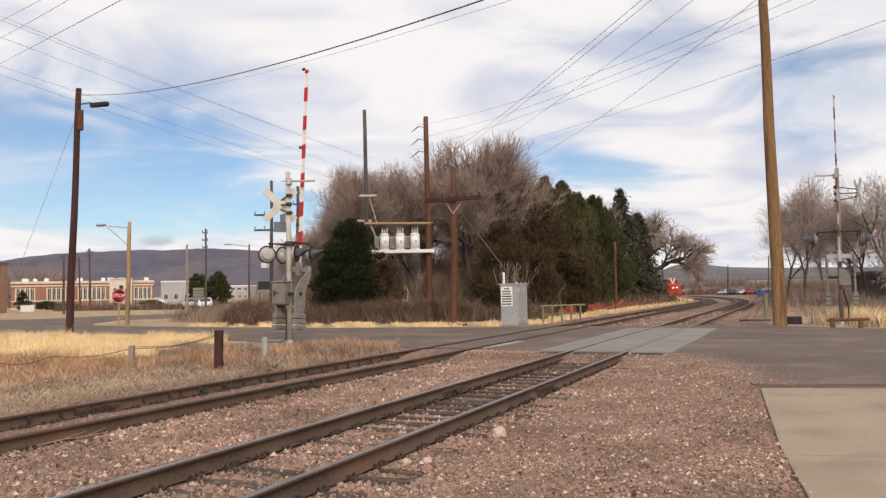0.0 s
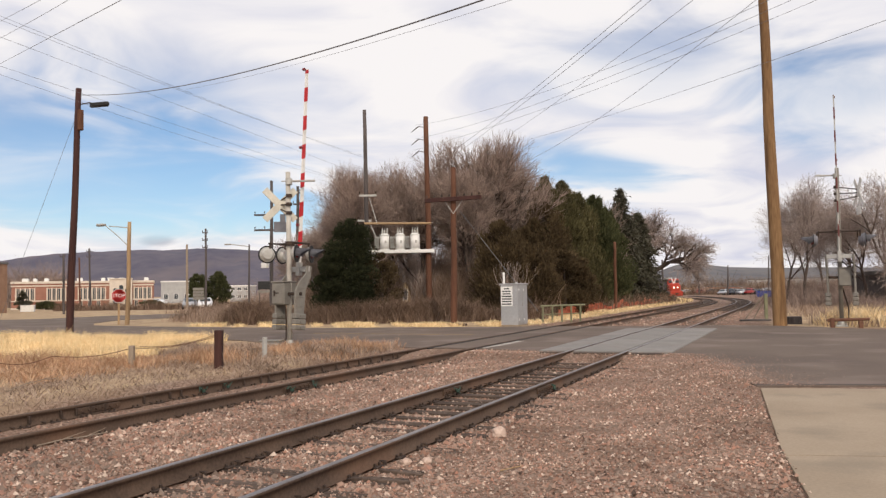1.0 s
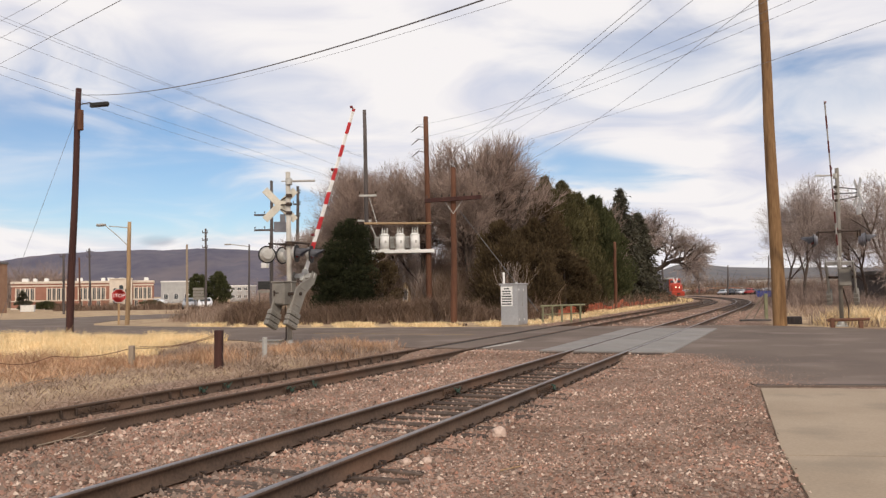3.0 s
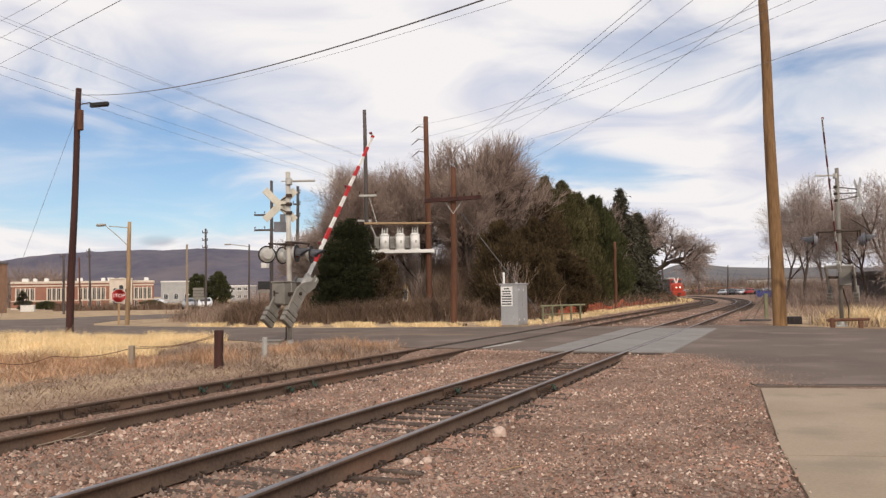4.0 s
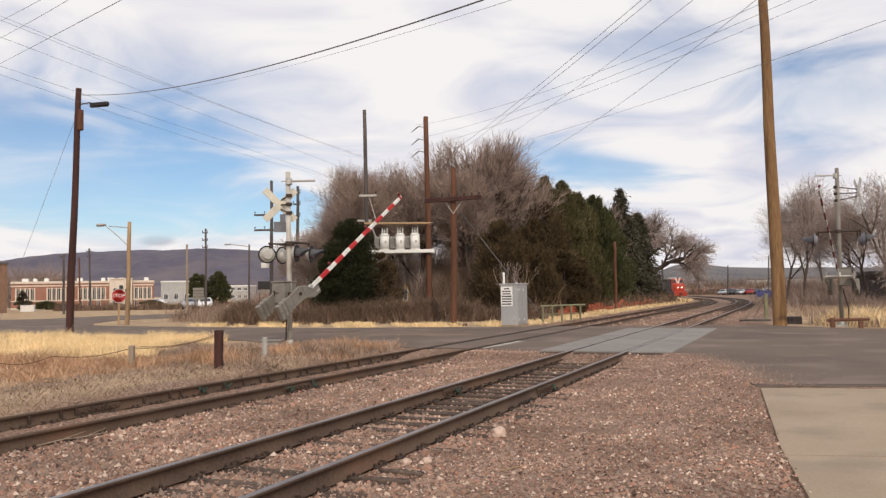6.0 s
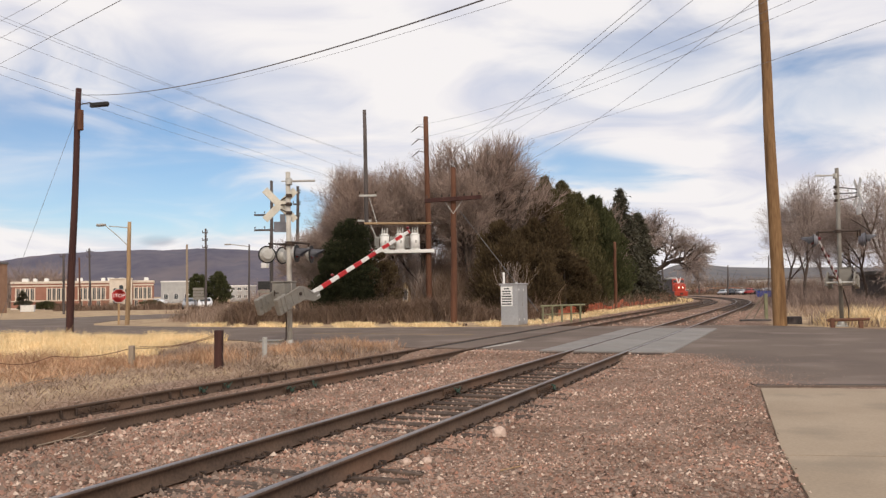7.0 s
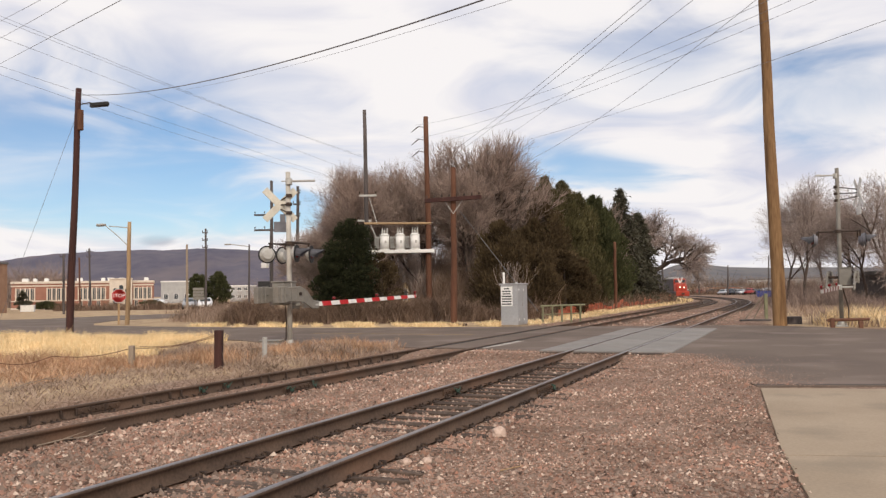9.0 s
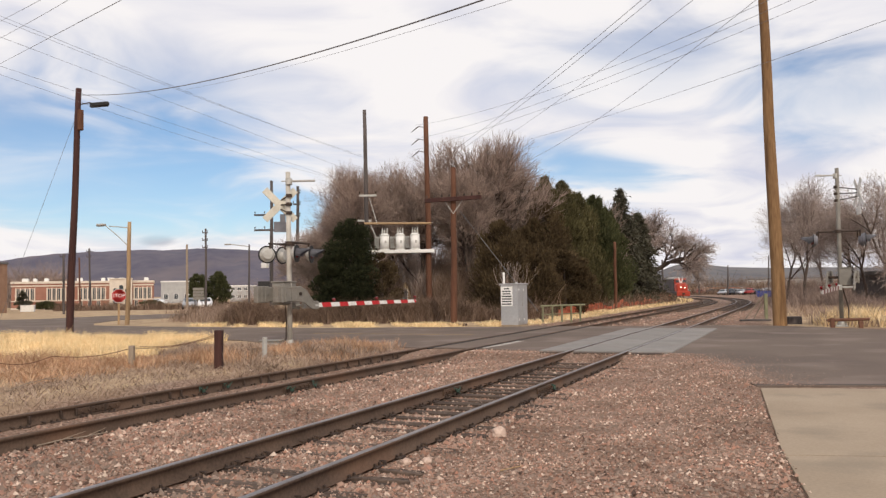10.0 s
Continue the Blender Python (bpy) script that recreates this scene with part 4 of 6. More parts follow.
for x in (0.62, 1.58, 2.50):
    t = thing("transformer", rack.matrix_basis @ pose(x + 0.47, 0.1, 4.26), "white cylindrical transformer with bushings on a rack", "transformer", "transformers on the rack")
    bm = B()
    tube(bm, (0, 0, 0.0), (0, 0, 0.90), 0.29, n=20)
    tube(bm, (0, 0, 0.90), (0, 0, 0.95), 0.315, n=20)
    tube(bm, (0, 0, 0.95), (0, 0, 1.02), 0.27, 0.20, n=20)
    tube(bm, (0, 0, 0.0), (0, 0, 0.05), 0.32, n=20)
    part("tank", bm, "white", t, "", True)
    for i in range(5):
        bm = B()
        box(bm, (-0.60 + i * 0.055, -0.22, 0.10), (-0.575 + i * 0.055, 0.20, 0.84), None, 0.005)
        part("cooling_fin", bm, "galv", t)
    bm = B()
    for z in (0.16, 0.78):
        tube(bm, (-0.60, 0, z), (-0.25, 0, z), 0.035, n=8)
    box(bm, (0.02, -0.33, 0.42), (0.14, -0.29, 0.58), None, 0.008)
    part("fin_header", bm, "galv", t)
    for sx in (-0.14, 0.0, 0.16):
        bm = B()
        tube(bm, (sx, 0, 0.98), (sx, 0, 1.24 + 0.1 * (sx > 0.1)), 0.065, 0.045, n=10)
        tube(bm, (sx, 0, 1.16), (sx + 0.02, 0, 1.40), 0.022, n=6)
        part("bushing", bm, "galv", t, "pale grey bushing")

tp, d = utility_pole((-15.78, 37.11, -0.08), (-15.7, 37.14, 7.85), 0.17, 0.13, "pole_brown", "reddish brown wooden pole with a heavy crossarm")
crossarm(tp, (0.14, -0.20, 6.32), 1.42, (0.905, 0.40, 0.05), "pole_dark", 8, 0.09, 0.10)
bm = B()
for s in (-1, 1):
    tube(bm, (0.1, -0.1, 5.6), (0.1 + s * 0.45, -0.1 + s * 0.2, 6.3), 0.02, n=6)
part("brace", bm, "galv", tp)
# low dark box standing in for the short shadow right of the pole's foot
bm = B()
box(bm, (-0.1, -0.25, 0.0), (0.65, 0.15, 0.12), None, 0.03)
part("foot_shadow", bm, "pole_dark", tp)


def strand(pts, r, n=5):
    """One continuous round strand through the points."""
    bm = B()
    rings = []
    for i, p in enumerate(pts):
        d = (pts[min(i + 1, len(pts) - 1)] - pts[max(i - 1, 0)]).normalized()
        u = d.cross(Vector((0, 0, 1))).normalized()
        v = d.cross(u)
        rings.append([bm.verts.new(p + (u * math.cos(6.2832 * j / n) + v * math.sin(6.2832 * j / n)) * r) for j in range(n)])
    for a, b in zip(rings, rings[1:]):
        for j in range(n):
            bm.faces.new((a[j], a[(j + 1) % n], b[(j + 1) % n], b[j]))
    return bm


def line(a, b, sag, r=0.011, name="power_line", label="thin dark overhead power line"):
    a, b = Vector(a), Vector(b)
    n = 22
    pts = []
    for i in range(n + 1):
        s = i / n
        p = a.lerp(b, s)
        p.z -= sag * 4 * s * (1 - s)
        pts.append(p - a)
    bm = strand(pts, r)
    ob = part(name, bm, "wire")
    ob.location = a
    return tagged(ob, label, "power line", "overhead lines")


for a, b, sag, r in (
        ((-28.37, 27.04, 10.80), (1.05, 9.37, 6.10), 0.56, 0.016),
        ((-24.67, 28.01, 10.84), (0.68, 9.37, 5.82), 0.24, 0.004),
        ((-22.38, 17.09, 8.92), (20.08, -9.05, -0.16), 0.02, 0.0055),
        ((-22.35, 17.06, 9.71), (-8.66, 8.24, 6.10), 0.02, 0.005),
        ((-22.33, 17.04, 10.23), (-11.34, 9.75, 6.88), 0.0, 0.005),
        ((-24.50, 43.44, 10.04), (-18.43, 7.87, 9.34), 0.20, 0.005),
        ((-24.50, 43.44, 10.15), (-18.44, 7.88, 9.21), 0.24, 0.005),
        ((-24.54, 43.49, 8.93), (-20.68, 9.59, 9.55), 0.0, 0.005),
        ((-25.83, 42.94, 8.67), (-21.51, 10.63, 8.89), 0.0, 0.005),
        ((-30.33, 49.64, 9.92), (-20.41, 8.97, 8.54), 0.36, 0.005),
        ((-20.78, 45.12, 9.31), (1.46, 11.23, 8.00), 0.32, 0.0065),
        ((-20.70, 45.17, 9.03), (1.69, 11.33, 8.02), 0.26, 0.0065),
        ((-20.93, 55.83, 12.11), (2.55, 11.70, 8.10), 0.24, 0.0065),
        ((-18.28, 57.05, 11.14), (3.44, 18.79, 10.84), 0.64, 0.0085),
        ((-21.39, 44.70, 11.94), (4.77, 18.10, 9.45), 0.82, 0.0065),
        ((-21.42, 44.74, 11.10), (5.48, 18.40, 9.54), 0.68, 0.0065),
        ((-21.44, 44.76, 10.41), (6.37, 21.46, 10.42), 0.48, 0.0065),
        ((-23.52, 65.53, 13.98), (9.32, 18.73, 9.05), 0.38, 0.0085),
):
    line(a, b, sag, r)
line((-29.95, 26.85, 10.2), (-33.35, 25.27, -0.1), 0.0, 0.008, "guy_wire", "thin guy wire from a pole to the ground")
line((-15.3, 37.0, 5.6), (-11.9, 38.6, 0.6), 0.0, 0.016, "guy_wire", "pale guy wire from a pole to the ground")


# ---- roadside things ----
def cabinet():
    t = thing("signal_cabinet", pose(-12.50, 36.60, -0.08, 0, 0, -3), "silver aluminium signal cabinet with a white notice on it", "signal cabinet")
    bm = B()
    box(bm, (-0.42, -0.50, 0.10), (0.42, 0.75, 1.98), None, 0.012)
    part("body", bm, "cabinet", t)
    bm = B()
    box(bm, (-0.46, -0.54, 1.98), (0.46, 0.80, 2.05), None, 0.015)
    part("roof", bm, "cabinet", t)
    bm = B()
    box(bm, (-0.44, -0.52, -0.05), (0.44, 0.77, 0.10), None, 0.01)
    part("plinth", bm, "concrete", t)
    for y0, y1 in ((-0.47, 0.12), (0.14, 0.72)):
        bm = B()
        box(bm, (0.42, y0, 0.16), (0.445, y1, 1.93), None, 0.008)
        door = part("door", bm, "cabinet", t)
        for z in (0.35, 1.75):
            bm = B()
            box(bm, (0.44, y0 + 0.06, z - 0.05), (0.465, y0 + 0.13, z + 0.05), None, 0.008)
            part("hinge", bm, "white", door, "bright hinge")
        bm = B()
        tube(bm, (0.46, y1 - 0.08, 0.95), (0.46, y1 - 0.08, 1.15), 0.015, n=6)
        part("handle", bm, "galv", door)
    bm = B()
    box(bm, (-0.41, -0.525, 0.98), (0.18, -0.503, 1.90), None, 0.004)
    sign = part("notice", bm, "white", t, "white notice with dark unreadable lines")
    for i, (w, z) in enumerate(((0.14, 1.80), (0.22, 1.68), (0.20, 1.56), (0.25, 1.44), (0.25, 1.32), (0.24, 1.20), (0.25, 1.08))):
        # each line as two or three bars, word by word
        cuts = (0.0, 0.34, 0.62, 1.0) if i % 2 else (0.0, 0.45, 1.0)
        for a, b in zip(cuts, cuts[1:]):
            bm = B()
            box(bm, (-0.115 - w + 2 * w * a + 0.008, -0.529, z - 0.028), (-0.115 - w + 2 * w * b - 0.008, -0.5255, z + 0.028))
            part("text_bar", bm, "black", sign)
    bm = B()
    tube(bm, (-0.33, -0.3, 2.05), (-0.33, -0.3, 2.52), 0.055, n=10)
    tube(bm, (-0.33, -0.3, 2.52), (-0.33, -0.3, 2.58), 0.07, 0.04, n=10)
    part("vent_pipe", bm, "white", t, "white vent pipe")
    bm = B()
    tube(bm, (0.15, 0.1, 2.05), (0.15, 0.1, 2.12), 0.07, 0.05, n=10)
    part("roof_vent", bm, "galv", t)


cabinet()


def pipe_rail(p0, p1, posts, height, material, label, name="guard_rail"):
    p0, p1 = Vector(p0), Vector(p1)
    t = thing(name, Matrix.Translation(p0), label, "guard rail")
    d = p1 - p0
    for i in range(posts):
        s = i / (posts - 1)
        bm = B()
        q = d * (0.04 + 0.92 * s)
        tube(bm, q + Vector((0, 0, -0.1)), q + Vector((0.02, 0, height * (1 + 0.05 * math.sin(i * 2)))), 0.055, 0.05, 8)
        part("post", bm, material, t)
    bm = B()
    tube(bm, Vector((0, 0, height)), d * 1.08 + Vector((0, 0, height)), 0.05, n=8)
    part("top_rail", bm, material, t)
    bm = B()
    tube(bm, Vector((0, 0, height * 0.5)), d + Vector((0, 0, height * 0.5)), 0.028, n=6)
    part("lower_rail", bm, material, t)


pipe_rail((-12.3, 40.4, -0.08), (-10.75, 42.8, -0.08), 5, 0.88, "green_wood", "faded green timber guard rail beside the track")


def barrier():
    t = thing("rail_barrier", pose(1.05, 35.45, -0.08, 0, 0, 8), "rust-brown rail barrier on short posts in dry grass", "barrier")
    for x in (0.08, 1.1):
        bm = B()
        box(bm, (x - 0.08, -0.08, -0.1), (x + 0.08, 0.08, 0.42 if x < 0.5 else 0.30), None, 0.02)
        part("post", bm, "rust", t)
    bm = B()
    tube(bm, (-0.1, 0, 0.33), (1.42, 0.08, 0.36), 0.06, n=10)
    part("beam", bm, "rust", t)


barrier()


def stand():
    t = thing("wooden_stand", pose(-2.05, 42.6, -0.08, 0, 0, 15), "weathered timber stand with a pale green post on gravel", "stand")
    bm = B()
    box(bm, (0.45, -0.07, -0.05), (0.60, 0.07, 1.35), None, 0.02)
    part("post", bm, "green_wood", t, "pale green post")
    for a, b in (((-0.55, 0, 0.02), (0.4, 0, 1.25)), ((-0.1, 0.1, 0.02), (0.35, 0.1, 0.85))):
        bm = B()
        tube(bm, a, b, 0.035, n=6)
        part("brace", bm, "pole_pale", t)
    bm = B()
    box(bm, (-0.7, -0.25, 0.0), (0.7, 0.25, 0.10), None, 0.02)
    part("base_plank", bm, "pole_grey", t)


stand()


def stop_sign():
    t = thing("stop_sign", pose(-38.43, 37.6, -0.08, 0, 0, 45), "red octagonal stop sign on a tan wooden post", "stop sign")
    bm = B()
    box(bm, (-0.06, -0.05, -0.1), (0.06, 0.05, 2.0), None, 0.01)
    part("post", bm, "pole_tan", t)
    face = None
    for name, mat, r, y, lab in (("border", "white", 0.46, -0.062, "white border"), ("plate", "stop_red", 0.425, -0.068, "red octagonal plate")):
        bm = B()
        vs = [bm.verts.new((r * math.cos(radians(22.5 + 45 * i)), y, 1.80 + r * math.sin(radians(22.5 + 45 * i)))) for i in range(8)]
        f = bm.faces.new(vs)
        bmesh.ops.solidify(bm, geom=[f], thickness=0.008)
        face = part(name, bm, mat, t, lab)
    cu = bpy.data.curves.new("letters", "FONT")
    cu.body, cu.size, cu.align_x, cu.align_y, cu.extrude = "STOP", 0.31, "CENTER", "CENTER", 0.003
    tmp = new("letters_source", cu)
    me = bpy.data.meshes.new_from_object(tmp.evaluated_get(bpy.context.evaluated_depsgraph_get()))
    bpy.data.objects.remove(tmp)
    me.materials.clear()
    me.materials.append(M["white"])
    ob = new("lettering", me)
    ob.parent = face
    ob.matrix_basis = pose(0, -0.082, 1.80, 90, 0, 0)
    tagged(ob, "white word on the sign")


stop_sign()


def street_sign(x, y, z, turn):
    t = thing("direction_sign", pose(x, y, z, 0, 0, turn), "grey route sign seen from behind on two posts", "road sign")
    for sx in (-0.35, 0.35):
        bm = B()
        box(bm, (sx - 0.04, -0.04, 0), (sx + 0.04, 0.04, 2.5), None, 0.005)
        part("post", bm, "pole_grey", t)
    for i in range(4):
        bm = B()
        box(bm, (-0.55, -0.07, 1.3 + i * 0.32), (0.55, -0.045, 1.58 + i * 0.32), None, 0.005)
        part("sign_panel", bm, "grey_box", t)


street_sign(-57.0, 66.5, -0.08, 30)


def panel_sign(x, y, turn):
    t = thing("panel_sign", pose(x, y, float(ground_z(x, y)), 0, 0, turn), "dark panel sign on two posts behind brush", "road sign")
    for sx in (-0.6, 0.6):
        bm = B()
        box(bm, (sx - 0.05, -0.05, -0.1), (sx + 0.05, 0.05, 3.2), None, 0.01)
        part("post", bm, "pole_grey", t)
    for z0, z1, mat in ((2.3, 3.25, "black"), (1.9, 2.2, "grey_box")):
        bm = B()
        box(bm, (-0.75, -0.10, z0), (0.75, -0.06, z1), None, 0.01)
        part("sign_panel", bm, mat, t)


panel_sign(-57.6, 78.6, 36)


def fence_post(x, y, h, r, material, label, square=False):
    t = thing("fence_post", pose(x, y, -0.08, 1.0, 1.0, 20), label, "fence post", "fence posts in the grass")
    bm = B()
    if square:
        box(bm, (-r, -r, -0.1), (r, r, h), None, 0.012)
    else:
        tube(bm, (0, 0, -0.1), (0.01, 0, h), r, r * 0.94, 12)
    part("post", bm, material, t)


fence_post(-12.41, 15.16, 0.92, 0.085, "pole_dark", "dark square wooden fence post in dry grass", True)
fence_post(-14.96, 15.05, 0.54, 0.062, "pole_pale", "weathered grey-tan fence post stump in dry grass", True)
t = thing("cable_box", pose(-15.45, 21.45, -0.12, 0, 0, 20), "low grey concrete cable box beside the signal mast", "cable box")
bm = B()
box(bm, (-0.30, -0.22, -0.05), (0.30, 0.22, 0.26), None, 0.02)
part("box", bm, "galv", t)
bm = B()
box(bm, (-0.35, -0.26, 0.26), (0.35, 0.26, 0.32), None, 0.015)
part("lid", bm, "grey_box", t)
fence_post(-13.22, 18.02, 0.58, 0.07, "galv", "short pale concrete marker post in weeds")


def fence_wire(pts, label):
    a = Vector(pts[0])
    run = []
    for p, q in zip(pts, pts[1:]):
        p, q = Vector(p), Vector(q)
        for i in range(6):
            u = p.lerp(q, i / 6)
            u.z -= 0.10 * math.sin(math.pi * i / 6)
            run.append(u - a)
    run.append(Vector(pts[-1]) - a)
    bm = strand(run, 0.008)
    ob = part("fence_wire", bm, "rust")
    ob.location = a
    tagged(ob, label, "wire", "slack fence wires")


fence_wire([(-12.42, 15.10, 0.70), (-14.96, 15.05, 0.40), (-15.25, 13.0, 0.36), (-15.2, 11.6, 0.34), (-15.5, 10.4, 0.36)], "slack rusty wire strung along old fence posts")
fence_wire([(-12.42, 15.11, 0.74), (-14.9, 15.25, 0.42)], "slack rusty wire strung along old fence posts")


def rock(x, y, s, seed, label):
    bm = B()
    bmesh.ops.create_icosphere(bm, subdivisions=2, radius=s)
    for v in bm.verts:
        v.co *= 1 + 0.35 * noise.noise(v.co * (1.6 / s) + Vector((seed, 0, 0)))
        v.co.z *= 0.75
    ob = part("rock", bm, "rock")
    ob.location = (x, y, float(ground_z(x, y)) + s * 0.55)
    tagged(ob, label, "rock", "loose rocks")


rock(-3.56, 9.75, 0.105, 3, "pale pink loose rock on gravel")
rock(-3.95, 7.9, 0.055, 5, "tan loose rock beside a tie end")
rock(-3.75, 8.0, 0.06, 8, "tan loose rock beside a tie end")
t = thing("stick", pose(-2.74, 7.93, -0.17, 0, 0, 50), "dry pale stick lying on gravel", "stick")
bm = B()
tube(bm, (-0.16, 0, 0), (0.17, 0.02, 0.02), 0.008, 0.005, 6)
part("stem", bm, "pole_tan", t)


def utility_box(x, y, turn):
    t = thing("utility_box", pose(x, y, float(ground_z(x, y)), 0, 0, turn), "white painted utility box on a dirt verge", "utility box")
    bm = B()
    box(bm, (-0.8, -0.4, 0), (0.8, 0.4, 0.75), None, 0.03)
    part("body", bm, "white", t)
    bm = B()
    box(bm, (-0.85, -0.45, 0.75), (0.85, 0.45, 0.84), None, 0.02)
    part("lid", bm, "white", t)


utility_box(-91.2, 74.0, 40)


def branch(points, r, label):
    """A thin dry branch lying on the ground, with two side twigs."""
    pts = [Vector((x, y, float(ground_z(x, y)) + h)) for x, y, h in points]
    t = thing("branch", Matrix.Translation(pts[0]), label, "branch", "fallen branches")
    rel = [p - pts[0] for p in pts]
    bm = strand(rel, r)
    for i in (1, 2):
        d = (rel[i + 1] - rel[i]) * 0.8
        tube(bm, rel[i], rel[i] + d + Vector((0.12, -0.05, 0.09)), r * 0.7, r * 0.3, 5)
    part("stem", bm, "pole_pale", t)


branch([(-8.70, 7.2, 0.02), (-8.62, 7.5, 0.05), (-8.57, 7.85, 0.04), (-8.60, 8.2, 0.03)], 0.009, "long pale dry branch lying on ballast beside the rail")
branch([(-13.1, 10.2, 0.05), (-13.25, 10.7, 0.12), (-13.35, 11.2, 0.16), (-13.5, 11.6, 0.12)], 0.011, "pale dry branch lying in dead weeds")


def broken_tie(x, y, turn, length):
    t = thing("broken_tie", pose(x, y, float(ground_z(x, y)) + 0.015, 2, 1, turn), "splintered dark end of an old tie in ballast", "broken tie", "broken tie ends")
    for i in range(3):
        bm = B()
        box(bm, (-length / 2 + 0.07 * i, -0.10 + 0.07 * i, -0.05), (length / 2 - 0.06 * ((i * 2) % 3), -0.04 + 0.07 * i, 0.03 - 0.012 * i), None, 0.008)
        part("splinter", bm, "tie", t)


broken_tie(-3.82, 7.12, 8, 0.60)
broken_tie(-3.78, 7.50, -3, 0.5)

# ---- train ----
def train_pose(s):
    """The pose of the train's nose: s is how far north it stands on the far track."""
    x, y0, r = TRACKS[1]
    a = math.degrees(math.atan(max(0.0, s - y0) / r + max(0.0, s - 150.0) / 70.0))
    return pose(float(track_x(1, s)), s, float(dip(s)), 0, 0, a)


def make_train():
    t = thing("locomotive", train_pose(168.0), "red-nosed diesel locomotive with dark sides and lit headlights on rails", "locomotive")
    # nose towards -Y
    bm = B()
    box(bm, (-1.5, 0.0, 0.9), (1.5, 18.5, 1.35), None, 0.05)
    part("frame", bm, "loco_shaded", t)
    bm = B()
    box(bm, (-1.55, -0.15, 0.35), (1.55, 0.25, 1.35), None, 0.08)
    part("pilot", bm, "loco_red", t, "red pilot plate")
    bm = B()
    vs = []
    for y, hw, z0, z1 in ((0.35, 1.05, 1.3, 2.45), (0.75, 1.38, 1.3, 2.95), (1.7, 1.45, 1.3, 3.05)):
        vs.append([bm.verts.new((x, y, z)) for x, z in ((-hw, z0), (hw, z0), (hw, z1 - 0.35), (hw * 0.7, z1), (-hw * 0.7, z1), (-hw, z1 - 0.35))])
    for a, b in zip(vs, vs[1:]):
        for k in range(6):
            bm.faces.new((a[k], a[(k + 1) % 6], b[(k + 1) % 6], b[k]))
    bm.faces.new(vs[0])
    bm.faces.new(vs[-1][::-1])
    bmesh.ops.recalc_face_normals(bm, faces=bm.faces[:])
    part("nose", bm, "loco_red", t, "broad red nose")
    bm = B()
    box(bm, (-0.3, -0.55, 0.7), (0.3, -0.1, 1.0), None, 0.05)
    part("coupler", bm, "iron", t)
    bm = B()
    box(bm, (-1.42, 1.65, 1.35), (1.42, 2.3, 3.95), None, 0.22)
    cab = part("cab", bm, "loco_red", t, "red cab front")
    bm = B()
    box(bm, (-1.5, 2.25, 1.35), (1.5, 5.3, 3.9), None, 0.15)
    part("cab_side", bm, "loco_shaded", cab, "cab side with shade in its dark colour")
    for x in (-0.85, 0.85):
        bm = B()
        box(bm, (x - 0.40, 1.62, 3.12), (x + 0.40, 1.66, 3.62), None, 0.02)
        part("windscreen", bm, "glass", cab)
    bm = B()
    for sx in (-1, 1):
        box(bm, (-0.14, 1.50, 0.0), (0.14, 1.62, 1.25), pose(sx * 0.08, 0, 3.0, 0, sx * 22, 0), 0.03)
    part("number_board", bm, "white", cab, "white splayed panel above the nose")
    bm = B()
    for y in (5.0, 7.5, 9.0):
        box(bm, (-0.7, y, 3.9), (0.5, y + 0.9, 4.25), None, 0.06)
    part("roof_vent", bm, "galv", t, "pale roof vents")
    bm = B()
    box(bm, (-1.5, 5.2, 1.35), (1.5, 18.3, 3.95), None, 0.12)
    part("long_hood", bm, "loco_shaded", t)
    for x in (-0.45, 0.45):
        bm = B()
        tube(bm, (x, 0.22, 2.12), (x, 0.45, 2.12), 0.12, n=14)
        part("headlight", bm, "headlight", t, "lit headlight")
    for y in (2.6, 4.6, 13.4, 15.4):
        for x in (-0.7525, 0.7525):
            bm = B()
            tube(bm, (x - 0.065, y, 0.50), (x + 0.065, y, 0.50), 0.50, n=20)
            part("wheel", bm, "iron", t)
    for y in (3.6, 14.4):
        bm = B()
        box(bm, (-1.1, y - 1.8, 0.35), (1.1, y + 1.8, 0.88), None, 0.08)
        part("truck_frame", bm, "iron", t)
    # a narrow-bodied engine
    for ob in t.children_recursive:
        ob.data.transform(Matrix.Diagonal((0.82, 1.0, 0.96, 1.0)))
    return t


train = make_train()


# ---- plants ----
def prisms(p0, p1, r0, r1, n):
    """Tapered n-sided tubes between many pairs of points."""
    p0, p1, r0, r1 = (np.asarray(a, float) for a in (p0, p1, r0, r1))
    d = p1 - p0
    d /= np.linalg.norm(d, axis=1, keepdims=True) + 1e-9
    ref = np.where(np.abs(d[:, 2:3]) > 0.9, np.array([[1.0, 0, 0]]), np.array([[0, 0, 1.0]]))
    u = np.cross(d, ref)
    u /= np.linalg.norm(u, axis=1, keepdims=True) + 1e-9
    v = np.cross(d, u)
    a = np.arange(n) * 2 * np.pi / n
    ring = u[:, None, :] * np.cos(a)[None, :, None] + v[:, None, :] * np.sin(a)[None, :, None]
    V = np.concatenate([p0[:, None] + ring * r0[:, None, None], p1[:, None] + ring * r1[:, None, None]], 1)
    base = np.arange(len(p0))[:, None] * 2 * n
    j = np.arange(n)[None, :]
    F = np.stack([base + j, base + (j + 1) % n, base + n + (j + 1) % n, base + n + j], -1).reshape(-1, 4)
    return V.reshape(-1, 3), F


